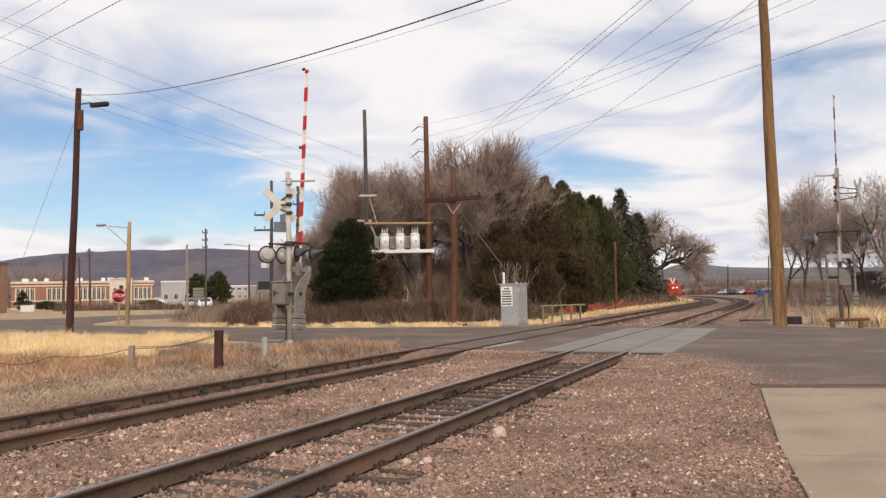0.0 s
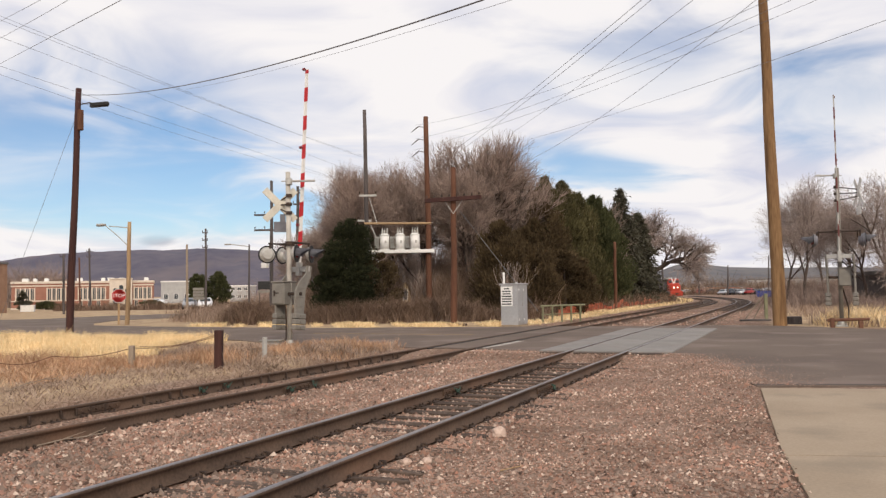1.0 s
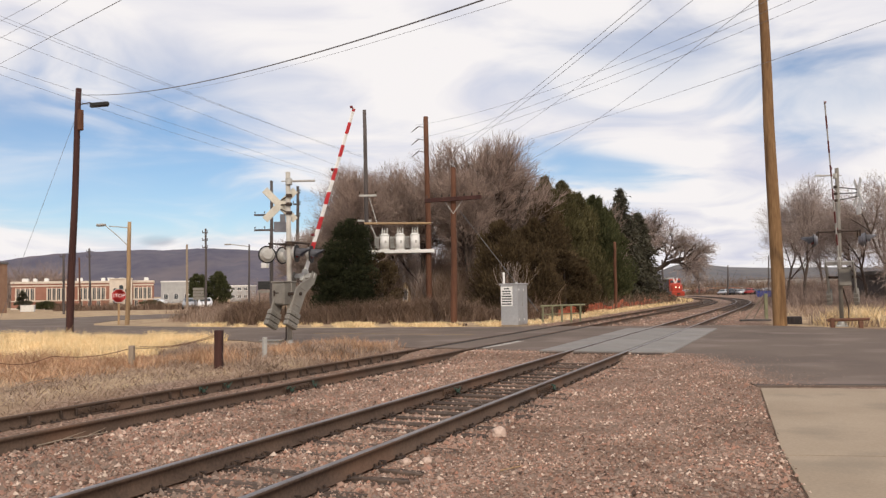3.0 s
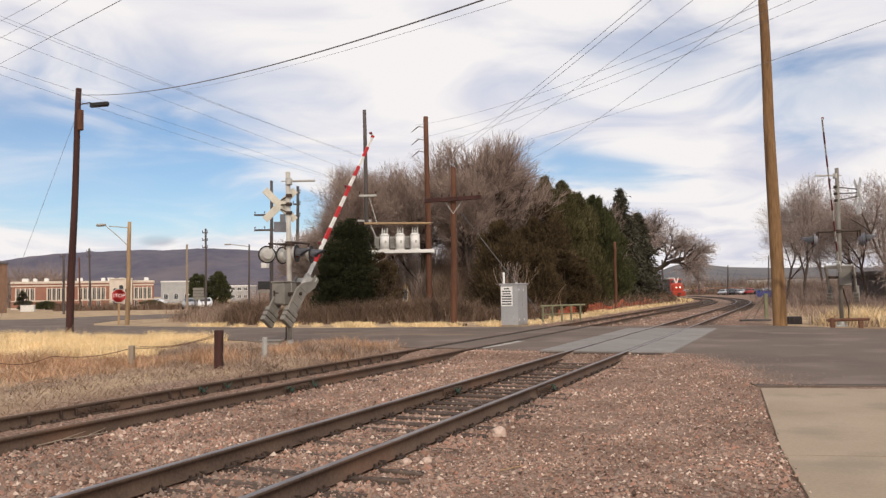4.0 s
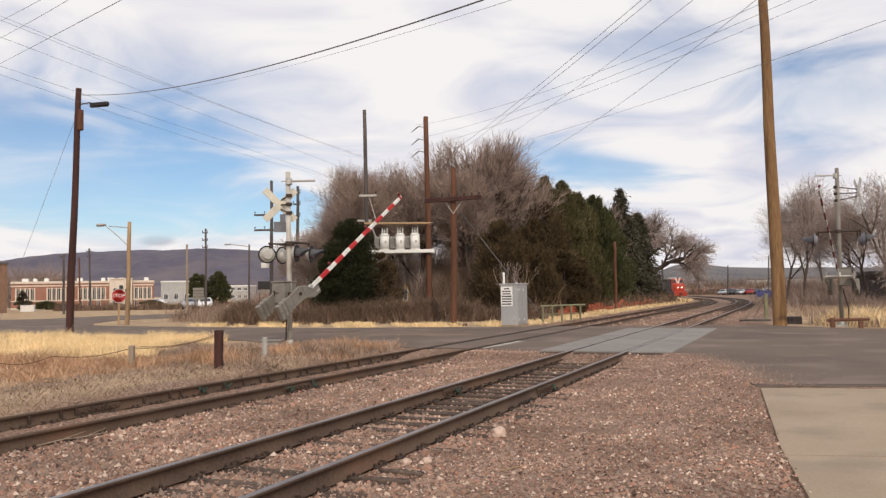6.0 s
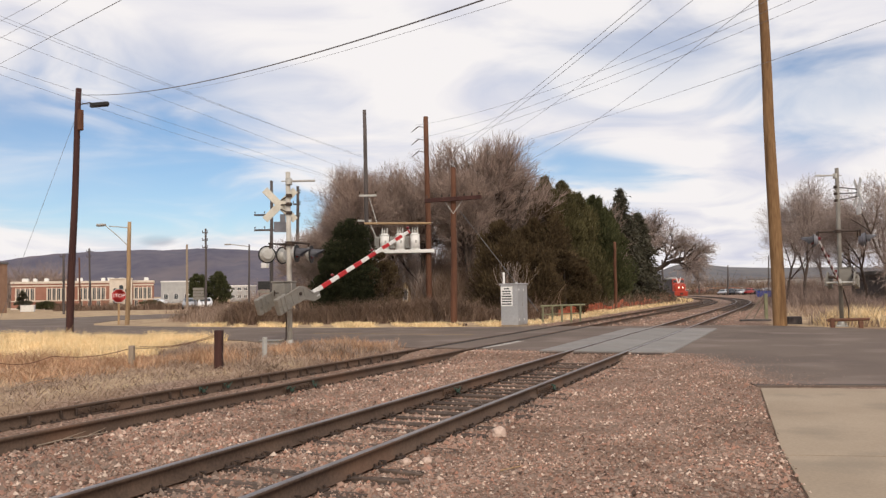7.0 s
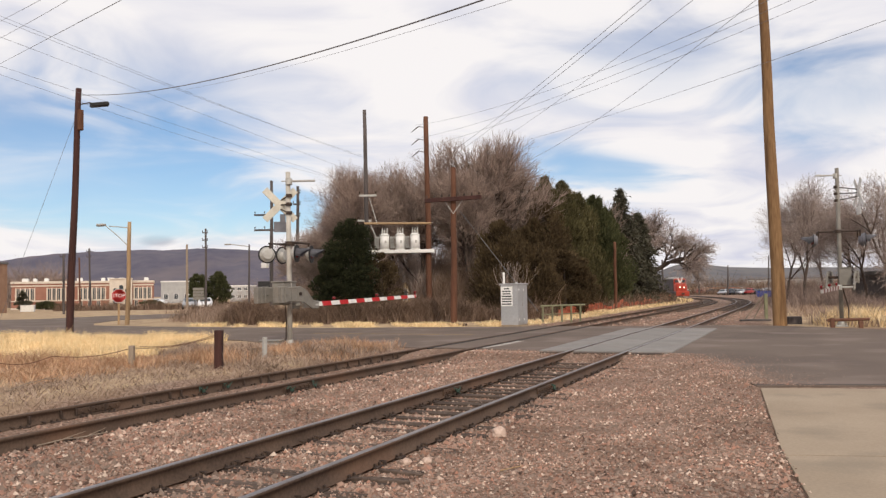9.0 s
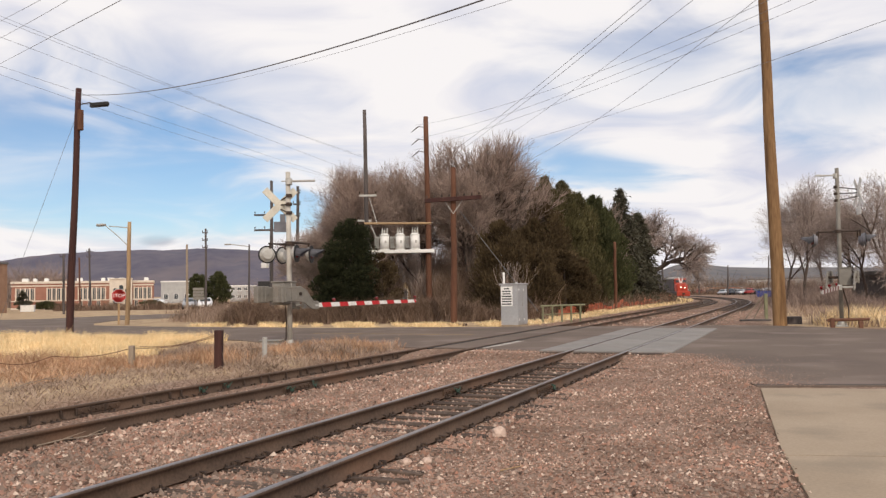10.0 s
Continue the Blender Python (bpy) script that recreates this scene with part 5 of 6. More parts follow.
def bare_tree(m, height, spread, seed, label, twig="twig", lean=(0, 0), trunk_r=0.22, fork=0.22, fine=5, stems=1, group="bare trees", least=0.007, rise=0.08, kids=2, bole=0.0):
    """Trunk, limbs that fork five times over, and a haze of fine twigs."""
    r = np.random.default_rng(seed)
    thick, thin = [], []

    def grow(p, d, length, rad, level):
        steps = 3 if level < 4 else (2 if level < fine else 1)
        for i in range(steps):
            d = d + r.normal(0, 0.09 + 0.025 * level, 3)
            d[2] += rise * (1.25 if level < 3 else 0.9)
            d /= np.linalg.norm(d)
            q = p + d * length / steps
            r1 = rad * (1 - 0.22 / steps * 1.4)
            (thick if rad > 0.028 else thin).append((p, q, rad, r1))
            p, rad = q, r1
            if level < fine and (i > 0 or level > 0):
                for _ in range(1 if level < 2 else kids):
                    side = r.normal(0, 1, 3)
                    side -= d * (side @ d)
                    side /= np.linalg.norm(side)
                    nd = d * 0.75 + side * (0.45 + 0.35 * r.random()) * spread
                    grow(p.copy(), nd / np.linalg.norm(nd), length * (0.58 + 0.2 * r.random()), max(least, rad * 0.60), level + 1)
        if level < fine:
            for _ in range(2):
                nd = d + r.normal(0, 0.30 * spread, 3)
                grow(p.copy(), nd / np.linalg.norm(nd), length * 0.74, max(least, rad * 0.72), level + 1)

    t = thing("bare_tree", m, label, "tree", group)
    for k in range(stems):
        if bole:
            top = np.array([bole * 0.12 * lean[0], bole * 0.12 * lean[1], bole])
            thick.append((np.array([0.0, 0.0, -0.15]), top, trunk_r * 1.25, trunk_r))
        base = np.array([0.0, 0.0, -0.15]) + (r.normal(0, 0.35, 3) * (1, 1, 0) if stems > 1 else 0)
        base = top if bole else base
        d = np.array([lean[0], lean[1], 1.0]) + (r.normal(0, 0.28, 3) if stems > 1 else 0)
        grow(base, d / np.linalg.norm(d), height * (fork + 0.10), trunk_r / stems ** 0.5, 0)
    A = [np.array(c) for c in zip(*thick)]
    top = max(A[1][:, 2].max(), max(s[1][2] for s in thin))
    k = height / top
    Vt, Ft = prisms(A[0] * k, A[1] * k, A[2], A[3], 6)
    raw("trunk", Vt, Ft, "bark", t)
    A = [np.array(c) for c in zip(*thin)]
    last = A[2] <= max(least + 0.0015, 0.016)
    # the finest twigs are narrow blades, the others round
    V1, F1 = prisms(A[0][~last] * k, A[1][~last] * k, A[2][~last], A[3][~last] * 0.8, 3)
    c, d = (A[0][last] + A[1][last]) * 0.5 * k, (A[1][last] - A[0][last]) * k
    side = np.cross(d, r.normal(0, 1, d.shape))
    side *= A[2][last][:, None] / (np.linalg.norm(side, axis=1, keepdims=True) + 1e-9)
    V2 = np.stack([c - d * 0.5 - side, c - d * 0.5 + side, c + d * 0.5 + side * 0.5, c + d * 0.5 - side * 0.5], 1).reshape(-1, 3)
    F2 = np.arange(len(V2)).reshape(-1, 4) + len(V1)
    raw("crown", np.concatenate([V1, V2]), np.concatenate([F1, F2]), twig, t, "haze of fine bare twigs")
    return t


def leaf_quads(c, d, length, width, r):
    """Pointed leaf sprays at c along d."""
    n = len(c)
    side = np.cross(d, r.normal(0, 1, (n, 3)))
    side /= np.linalg.norm(side, axis=1, keepdims=True) + 1e-9
    L = length[:, None] * d
    Wd = width[:, None] * side
    V = np.stack([c - L * 0.5, c + Wd, c + L * 0.6, c - Wd], 1).reshape(-1, 3)
    F = np.arange(4 * n).reshape(-1, 4)
    return V, F


def evergreen(m, height, width, seed, mat, label, n=9000, shape="oval", lobes=34, leaf=0.20):
    """Short trunk and a crown of leafy clumps of uneven size."""
    r = np.random.default_rng(seed)
    t = thing("evergreen_tree", m, label, "tree", "evergreen trees")
    plume = shape == "column"
    C, D = [], []
    for i in range(lobes):
        s = (i + 0.5) / lobes
        s = min(0.99, max(0.02, s + r.normal(0, 0.05)))
        if shape == "column":
            prof = (1 - s ** 2.6) ** 0.75 * (0.75 + 0.25 * min(1, s * 5))
        elif shape == "cone":
            prof = (1 - s ** 1.25) ** 0.8 * (0.6 + 0.4 * min(1, s * 6))
        else:
            prof = math.sin(math.pi * min(1, 0.14 + 0.84 * s)) ** 0.6
        a = i * 2.39996 + r.normal(0, 0.3)
        rad = 0.5 * width * prof * r.uniform(0.5, 0.9)
        c0 = np.array([math.cos(a) * rad, math.sin(a) * rad, height * (0.05 + 0.88 * s)])
        size = np.array([0.19 * width, 0.19 * width, 0.15 * height] if plume else [0.26 * width, 0.26 * width, (0.10 if shape == "cone" else 0.11) * height]) * r.uniform(0.65, 1.25) * (0.25 + 0.75 * prof)
        k = n // lobes
        q = r.normal(0, 1, (k, 3))
        q /= np.linalg.norm(q, axis=1, keepdims=True)
        q *= r.random((k, 1)) ** (0.45 if plume else 0.30)
        C.append(c0 + q * size)
        out = q + np.array([math.cos(a) * 0.5, math.sin(a) * 0.5, 1.5 if plume else 0.9])
        D.append(out)
    C, D = np.concatenate(C), np.concatenate(D) + r.normal(0, 0.45, (lobes * (n // lobes), 3))
    C[:, 2] = np.maximum(C[:, 2], 0.05)
    D /= np.linalg.norm(D, axis=1, keepdims=True)
    V, F = leaf_quads(C, D, leaf * (1.35 if plume else 1.0) * r.uniform(0.6, 1.5, len(C)), leaf * (0.17 if plume else 0.22) * r.uniform(0.6, 1.4, len(C)), r)
    bm = B()
    tube(bm, (0, 0, -0.1), (0, 0, height * 0.7), 0.16, 0.05, 8)
    part("trunk", bm, "bark", t)
    raw("crown", V, F, mat, t, "dense dark clumps of foliage")
    return t


def spruce(m, height, width, seed, label):
    r = np.random.default_rng(seed)
    t = thing("spruce_tree", m, label, "tree", "evergreen trees")
    C, D, p0, p1 = [], [], [], []
    z = 0.4
    while z < height - 0.15:
        s = z / height
        reach = 0.5 * width * (1 - s) ** 0.85 * r.uniform(0.8, 1.12) + 0.10
        for i in range(9):
            a = r.uniform(0, 6.283)
            L = reach * r.uniform(0.7, 1.1)
            d = np.array([math.cos(a), math.sin(a), 0.0])
            b0, b1 = np.array([0, 0, z + 0.15 * reach]), np.array([0, 0, z - 0.22 * L]) + d * L
            p0.append(b0), p1.append(b1)
            k = int(14 + 26 * L)
            u = r.random(k) ** 0.7
            c = b0 + (b1 - b0) * u[:, None] + np.array([0, 0, 0.10]) * np.sin(u * 3)[:, None] * L + r.normal(0, 0.08, (k, 3)) * (1 + u[:, None])
            C.append(c)
            D.append(d * 0.8 + np.array([0, 0, -0.35]) + r.normal(0, 0.5, (k, 3)))
        z += height * 0.026 * r.uniform(0.8, 1.2)
    C, D = np.concatenate(C), np.concatenate(D)
    D /= np.linalg.norm(D, axis=1, keepdims=True)
    V, F = leaf_quads(C, D, 0.34 * r.uniform(0.6, 1.4, len(C)), 0.06 * r.uniform(0.6, 1.4, len(C)), r)
    bm = B()
    tube(bm, (0, 0, -0.1), (0, 0, height), 0.17, 0.015, 8)
    part("trunk", bm, "bark", t)
    k = len(p0)
    Vt, Ft = prisms(p0, p1, np.full(k, 0.025), np.full(k, 0.008), 3)
    tagged(raw("limbs", Vt, Ft, "bark", t), kind="stuff")
    raw("crown", V, F, "spruce", t, "drooping grey-green needle sprays")
    return t


def G(x, y):
    return pose(x, y, float(ground_z(x, y)))


BT = "tall bare deciduous tree with grey-brown twigs behind a hedge"
for x, y, h, s, seed, tr in ((-27.9, 48.9, 10.6, 0.50, 1, 0.15), (-28.2, 50.9, 11.5, 0.58, 2, 0.17), (-27.5, 53.0, 11.2, 0.8, 3, 0.17), (-29.2, 57.2, 12.4, 0.8, 4, 0.2),
                             (-25.4, 53.9, 11.2, 0.8, 5, 0.18), (-24.6, 56.4, 11.4, 0.8, 6, 0.2), (-22.4, 55.1, 13.3, 0.62, 7, 0.24), (-20.6, 52.9, 10.6, 0.70, 8, 0.2),
                             (-19.9, 56.6, 13.6, 0.60, 10, 0.30), (-20.4, 60.4, 13.2, 0.62, 18, 0.26), (-20.9, 66.0, 12.2, 0.75, 26, 0.2), (-30.9, 51.6, 7.8, 0.85, 27, 0.14)):
    bare_tree(G(x, y), h, s, seed, BT, trunk_r=tr * (1.6 if seed in (7, 10, 18) else 1.2), fine=5, least=0.0065, kids=2 if seed in (7, 10, 18) else 3)
for x, y, h, seed in ((-38.3, 61.7, 8.0, 9), (-34.0, 62.5, 9.0, 19), (-33.5, 52.8, 7.0, 28)):
    bare_tree(G(x, y), h, 1.1, seed, "pale bare bushy tree with fine twigs", "twig_pale", trunk_r=0.12, stems=2, least=0.009)
# two old trees lean over the bend; the twigs of the lower one droop
OT = "large bare old tree leaning over the bend of the track"
bare_tree(G(-20.6, 118.0), 13.6, 1.0, 11, OT, "twig_pale", (0.12, 0.0), 0.42, 0.2, 5, least=0.013, bole=4.0)
bare_tree(G(-20.0, 114.0), 11.4, 0.95, 29, OT, "twig_pale", (1.9, -0.1), 0.40, 0.34, 5, least=0.013, rise=0.0, bole=5.6)
RT = "bare deciduous tree with pale grey twigs in dry grass"
for x, y, h, s, seed, tr in ((0.4, 78.4, 11.8, 0.78, 12, 0.17), (-1.2, 84.3, 11.0, 0.8, 13, 0.15), (2.3, 93.4, 11.6, 0.85, 14, 0.16), (4.8, 69.5, 9.0, 0.95, 15, 0.15), (4.4, 83.5, 9.8, 0.95, 17, 0.15)):
    bare_tree(G(x, y), h, s, seed, RT, "twig_pale", trunk_r=tr, least=0.007)
bare_tree(G(6.1, 65.5), 10.0, 1.0, 16, RT, "twig_pale", (-0.12, 0), 0.2, 0.22, 5, least=0.006)
bare_tree(G(6.9, 57.5), 8.8, 1.1, 30, RT, "twig_pale", (-0.2, 0), 0.2, 0.22, 5, least=0.006)
bare_tree(G(-14.4, 41.5), 3.3, 0.45, 21, "slender bare sapling clump with pale stems beside a cabinet", "twig_pale", trunk_r=0.07, fork=0.6, fine=2, stems=6, group="saplings")
bare_tree(G(-22.4, 46.6), 3.4, 0.5, 22, "slender bare sapling clump with pale stems behind a hedge", "twig_pale", trunk_r=0.09, fork=0.45, fine=2, stems=8, group="saplings")

for x, y, h, seed in ((-23.4, 86.0, 12.6, 23), (-19.2, 84.0, 11.2, 24), (-20.5, 92.0, 12.4, 25)):
    bare_tree(G(x, y), h, 0.9, seed, "bare grey-brown tree behind dark evergreens", trunk_r=0.2, least=0.013, fine=4)
evergreen(G(-24.5, 41.9), 6.3, 3.3, 31, "juniper", "dense dark green juniper beside a pole", 30000, "oval", 70, 0.13)
evergreen(G(-25.0, 40.6), 4.1, 2.5, 32, "juniper", "low dark green juniper beside a taller one", 18000, "oval", 34, 0.13)
evergreen(G(-23.0, 43.0), 4.3, 2.3, 42, "rusty_leaf", "thin brownish juniper behind a transformer rack", 7000, "oval", 24, 0.13)
evergreen(G(-16.9, 47.2), 6.3, 4.2, 33, "rusty_leaf", "broad brownish green evergreen behind the hedge", 22000, "column", 40, 0.15)
evergreen(G(-16.0, 49.5), 6.1, 4.4, 43, "rusty_leaf", "broad brownish green evergreen behind the hedge", 20000, "column", 40, 0.15)
evergreen(G(-14.7, 54.0), 4.6, 4.0, 34, "rusty_leaf", "low browned evergreen beside the track", 18000, "oval", 34, 0.16)
evergreen(G(-17.4, 58.4), 8.6, 5.2, 35, "rusty_leaf", "brownish olive evergreen with loose outline", 22000, "column", 44, 0.18)
evergreen(G(-18.1, 61.5), 11.4, 4.4, 36, "olive", "tall olive green evergreen with pointed top", 20000, "cone", 60, 0.19)
evergreen(G(-17.5, 64.0), 10.9, 5.4, 37, "olive", "tall olive green evergreen with feathery top", 24000, "column", 60, 0.19)
evergreen(G(-17.5, 68.4), 10.6, 5.6, 38, "olive", "tall olive green evergreen with feathery top", 24000, "column", 60, 0.19)
evergreen(G(-17.0, 72.9), 10.7, 5.6, 39, "green", "tall dark green evergreen with dense crown", 24000, "column", 60, 0.19)
evergreen(G(-16.5, 75.4), 9.6, 5.2, 44, "green", "dark green evergreen beside the track", 18000, "column", 54, 0.19)
evergreen(G(-74.9, 87.5), 4.9, 2.8, 40, "green", "round dark green tree beside parked cars", 9000, leaf=0.3)
evergreen(G(-72.7, 89.0), 5.1, 3.0, 41, "green", "round dark green tree beside parked cars", 6000, leaf=0.3)
evergreen(G(-104.2, 83.6), 2.9, 2.4, 45, "spruce", "low grey-green conifer before a brick building", 2500, "cone", 24, 0.3)
evergreen(G(-102.4, 86.2), 1.3, 3.4, 46, "green", "low dark clipped shrub before a brick building", 2500, "oval", 20, 0.25)
evergreen(G(-80.4, 84.2), 1.2, 3.6, 47, "green", "low dark clipped shrub before a brick building", 2500, "oval", 20, 0.25)
spruce(G(-17.5, 87.9), 12.6, 8.4, 51, "tall grey-green spruce with drooping branches")
spruce(G(-17.2, 96.9), 10.9, 7.6, 52, "dark grey-green spruce beside the track")
spruce(G(-18.0, 83.5), 9.4, 6.0, 53, "dark grey-green spruce between evergreens")


def patchy(x, y, seed):
    """Uneven growth: waves of several lengths, between about 0.5 and 1.3."""
    q = np.sin(0.83 * x + 1.7 * np.sin(0.61 * y + seed)) + np.sin(0.37 * y - 1.1 * np.sin(0.9 * x + 2 * seed)) + 0.8 * np.sin(2.3 * x + 1.9 * y + seed) + 0.6 * np.sin(5.1 * y - 3.7 * x)
    return np.clip(0.9 + 0.16 * q, 0.45, 1.35)


def blades(name, xy, height, width, mat, label, category, lean=0.35, seed=1, curl=0.3):
    """Many separate stalks, each bent once."""
    r = np.random.default_rng(seed)
    n = len(xy)
    h = height * r.uniform(0.45, 1.15, n) * patchy(xy[:, 0], xy[:, 1], seed)
    a = r.uniform(0, 6.283, n)
    w = np.stack([np.cos(a), np.sin(a), 0 * a], 1) * (width * r.uniform(0.6, 1.4, n))[:, None]
    b = r.uniform(0, 6.283, n)
    d1 = np.stack([np.cos(b) * lean, np.sin(b) * lean, np.ones(n)], 1) * r.uniform(0.7, 1.1, (n, 1))
    d2 = d1 + np.stack([np.cos(b) * curl, np.sin(b) * curl, -0.25 * np.ones(n)], 1)
    p = np.column_stack([xy, ground_z(xy[:, 0], xy[:, 1]) - 0.02])
    m = p + d1 * (h * 0.55)[:, None]
    e = m + d2 * (h * 0.45)[:, None]
    V = np.stack([p - w, p + w, m - w * 0.75, m + w * 0.75, e], 1).reshape(-1, 3)
    i = np.arange(n)[:, None] * 5
    F = np.concatenate([i + np.array([[0, 1, 3]]), i + np.array([[0, 3, 2]]), i + np.array([[2, 3, 4]])], 1).reshape(-1, 3)
    return tagged(raw(name, V, F, mat), label, category, kind="stuff")


def tufts(n, x0, x1, y0, y1, seed, clump=0.25, count=26, keep=None):
    """Points gathered in clumps over a rectangle."""
    r = np.random.default_rng(seed)
    c = np.column_stack([r.uniform(x0, x1, n // count + 1), r.uniform(y0, y1, n // count + 1)])
    p = np.repeat(c, count, 0) + r.normal(0, clump, ((n // count + 1) * count, 2))
    if keep is not None:
        p = p[keep(p[:, 0], p[:, 1])]
    return p


def off_road(x, y):
    near = np.interp(x, [-60, -34, -24, -19.1, -16.4, -13.2, -10.9], [26.0, 25.9, 25.9, 24.6, 23.0, 22.5, 22.2])
    return (y < near - 0.25) & (x < -10.9)


blades("dry_grass", tufts(110000, -40, -13.5, 12.8, 24.8, 1, 0.4, 30, lambda x, y: off_road(x, y) & (x < -16.9 + 0.45 * (18.5 - y)) & (y > np.interp(x, [-26, -20, -15], [12.8, 14.6, 16.0]))), 0.42, 0.0062, "straw", "tall dry straw-yellow grass beside the track", "grass", seed=1)
blades("russet_grass", tufts(34000, -26, -12.9, 12.6, 17.4, 2, 0.3, 50, lambda x, y: off_road(x, y) & (y > np.where(x > -14.4, 15.9, 12.6)) & (y < np.interp(x, [-26, -20, -16.5, -13], [13.6, 15.2, 16.6, 17.4])) & (y > np.interp(x, [-26, -14.5], [12.0, 14.7]))), 0.44, 0.0075, "russet", "russet dry grass in uneven clumps", "grass", seed=2)
blades("russet_grass", tufts(5000, -13.9, -11.3, 18.2, 22.2, 3, 0.22, 90, off_road), 0.36, 0.009, "russet", "russet dry weeds round the signal mast", "grass", seed=3)
blades("dead_weeds", tufts(30000, -24, -10.55, 5, 16.0, 4, 0.4, 25, off_road), 0.17, 0.007, "litter", "low grey-brown dead weeds beside the rail", "weeds", 0.9, 4, 0.6)
blades("dead_weeds", tufts(17000, -18.2, -10.6, 15, 22.4, 5, 0.35, 30, off_road), 0.22, 0.007, "litter", "low grey-brown dead weeds beside the rail", "weeds", 0.7, 5, 0.6)
blades("weed_clumps", tufts(6000, -17.5, -11.6, 17.2, 21.6, 17, 0.22, 240, off_road), 0.36, 0.008, "litter", "grey-brown dead weed clumps round the signal mast", "weeds", 0.5, 17, 0.5)
blades("russet_grass", tufts(9000, -24, -13.6, 11.0, 15.2, 18, 0.35, 60, lambda x, y: off_road(x, y) & (x < -13.9)), 0.34, 0.007, "russet", "russet dry grass in uneven clumps", "grass", 0.5, 18, 0.5)
blades("pale_stalks", tufts(220, -20, -11.2, 9, 16.5, 14, 0.35, 6, off_road), 0.5, 0.004, "litter", "long pale broken grass stalks among the weeds", "grass", 0.9, 14, 0.7)
blades("low_weeds", tufts(1500, -8.5, -6.1, 5, 21, 15, 0.2, 12), 0.12, 0.005, "litter", "sparse low dead weeds in the ballast", "weeds", 0.8, 15, 0.5)
blades("verge_grass", tufts(20000, -31, -12.9, 35.0, 38.2, 6, 0.3, 25, lambda x, y: (patchy(x * 1.7, y * 1.3, 3) > 0.82) & (y > np.interp(x, [-27.4, -20.5, -16, -11.5], [34.6, 34.5, 35.2, 36.2]))), 0.25, 0.012, "straw", "short straw-coloured grass on the road verge", "grass", 0.6, 6)
blades("verge_grass", tufts(14000, -15, -11.6, 38, 130, 7, 0.8, 25, lambda x, y: x < track_x(1, y) - 1.9), 0.21, 0.018, "straw", "straw-coloured grass strip along the track", "grass", 0.6, 7)
blades("verge_grass", tufts(9000, -34, -12, 85, 165, 8, 1.2, 25, lambda x, y: (x < track_x(1, y) - 2.2) & (x > track_x(1, y) - 7)), 0.35, 0.05, "straw", "straw-coloured grass strip along the track", "grass", 0.6, 8)
blades("tall_grass", tufts(11000, 0.9, 7.5, 36.2, 50, 9, 0.35, 30, lambda x, y: (y > 36.9 - 0.35 * x) & (patchy(x * 1.5, y, 2) > 0.8)), 0.62, 0.014, "litter", "tall tan grass round the signal mast", "grass", 0.3, 9)
blades("tall_grass", tufts(8000, -0.5, 8, 48, 75, 10, 0.6, 30), 0.55, 0.012, "litter", "tall tan grass under bare trees", "grass", 0.3, 10)

blades("golden_grass", tufts(7000, 1.0, 7.0, 35.6, 43, 16, 0.4, 40, lambda x, y: (y > 37.2 - 0.4 * x) & (patchy(x * 1.2, y, 5) > 0.85)), 0.72, 0.011, "straw", "golden dry grass clumps round a rusty guard rail", "grass", 0.4, 16)


def strip(n, p0, p1, width, seed):
    r = np.random.default_rng(seed)
    s = r.random(n)
    p0, p1 = np.array(p0), np.array(p1)
    d = (p1 - p0) / np.linalg.norm(p1 - p0)
    return p0 + (p1 - p0) * s[:, None] + np.array([-d[1], d[0]]) * r.normal(0, width / 2.2, (n, 1))


def lane(p):
    """Leaves a clear gap through the trees, through which a small house shows."""
    return p[np.abs(p[:, 0] + 0.497 * p[:, 1]) > 0.75]


HB = "dense brown leafless brush along the road"
blades("brush_hedge", strip(26000, (-30.8, 38.6), (-22.5, 40.4), 1.7, 1), 1.2, 0.010, "brush", HB, "hedge", 0.45, 21, 0.5)
blades("brush_hedge", strip(26000, (-22.5, 40.6), (-13.6, 45.0), 1.7, 2), 1.35, 0.010, "brush", HB, "hedge", 0.45, 22, 0.5)
blades("brush", strip(6000, (-38, 45), (-31, 42), 3.0, 3), 1.1, 0.012, "litter", "brown leafless brush beside the street", "brush", 0.5, 23, 0.5)
blades("brush", strip(6000, (-41, 47), (-36, 49), 4.0, 4), 1.2, 0.014, "brush", "brown leafless brush beside the street", "brush", 0.5, 24, 0.5)
blades("undergrowth", lane(strip(20000, (-31, 47), (-17, 55), 6.0, 5)), 3.6, 0.016, "brush", "dark tangled undergrowth beneath bare trees", "undergrowth", 0.35, 25, 0.3)
blades("undergrowth", strip(9000, (-18, 58), (-16, 100), 3.5, 6), 1.5, 0.018, "brush", "dark tangled undergrowth beneath bare trees", "undergrowth", 0.35, 26, 0.3)
blades("bare_woods", lane(strip(22000, (-36, 63), (-21, 71), 4.0, 41)), 8.2, 0.013, "twig", "dense brown leafless woods behind the nearer trees", "woods", 0.22, 51, 0.2)
blades("thicket", strip(6000, (0.5, 66), (9, 74), 6.0, 7), 1.6, 0.010, "twig", "brown thicket under the bare trees", "thicket", 0.35, 27, 0.3)
blades("thicket", strip(6000, (-1.5, 84), (8, 92), 6.0, 8), 2.8, 0.011, "twig", "brown thicket under the bare trees", "thicket", 0.35, 28, 0.3)
blades("far_thicket", strip(11000, (-75, 300), (45, 290), 16, 9), 6.5, 0.045, "brush", "far brown leafless woods", "woods", 0.3, 29, 0.3)
blades("far_thicket", strip(9000, (-40, 240), (10, 236), 10, 10), 2.6, 0.04, "brush", "far brown leafless woods", "woods", 0.4, 30, 0.3)
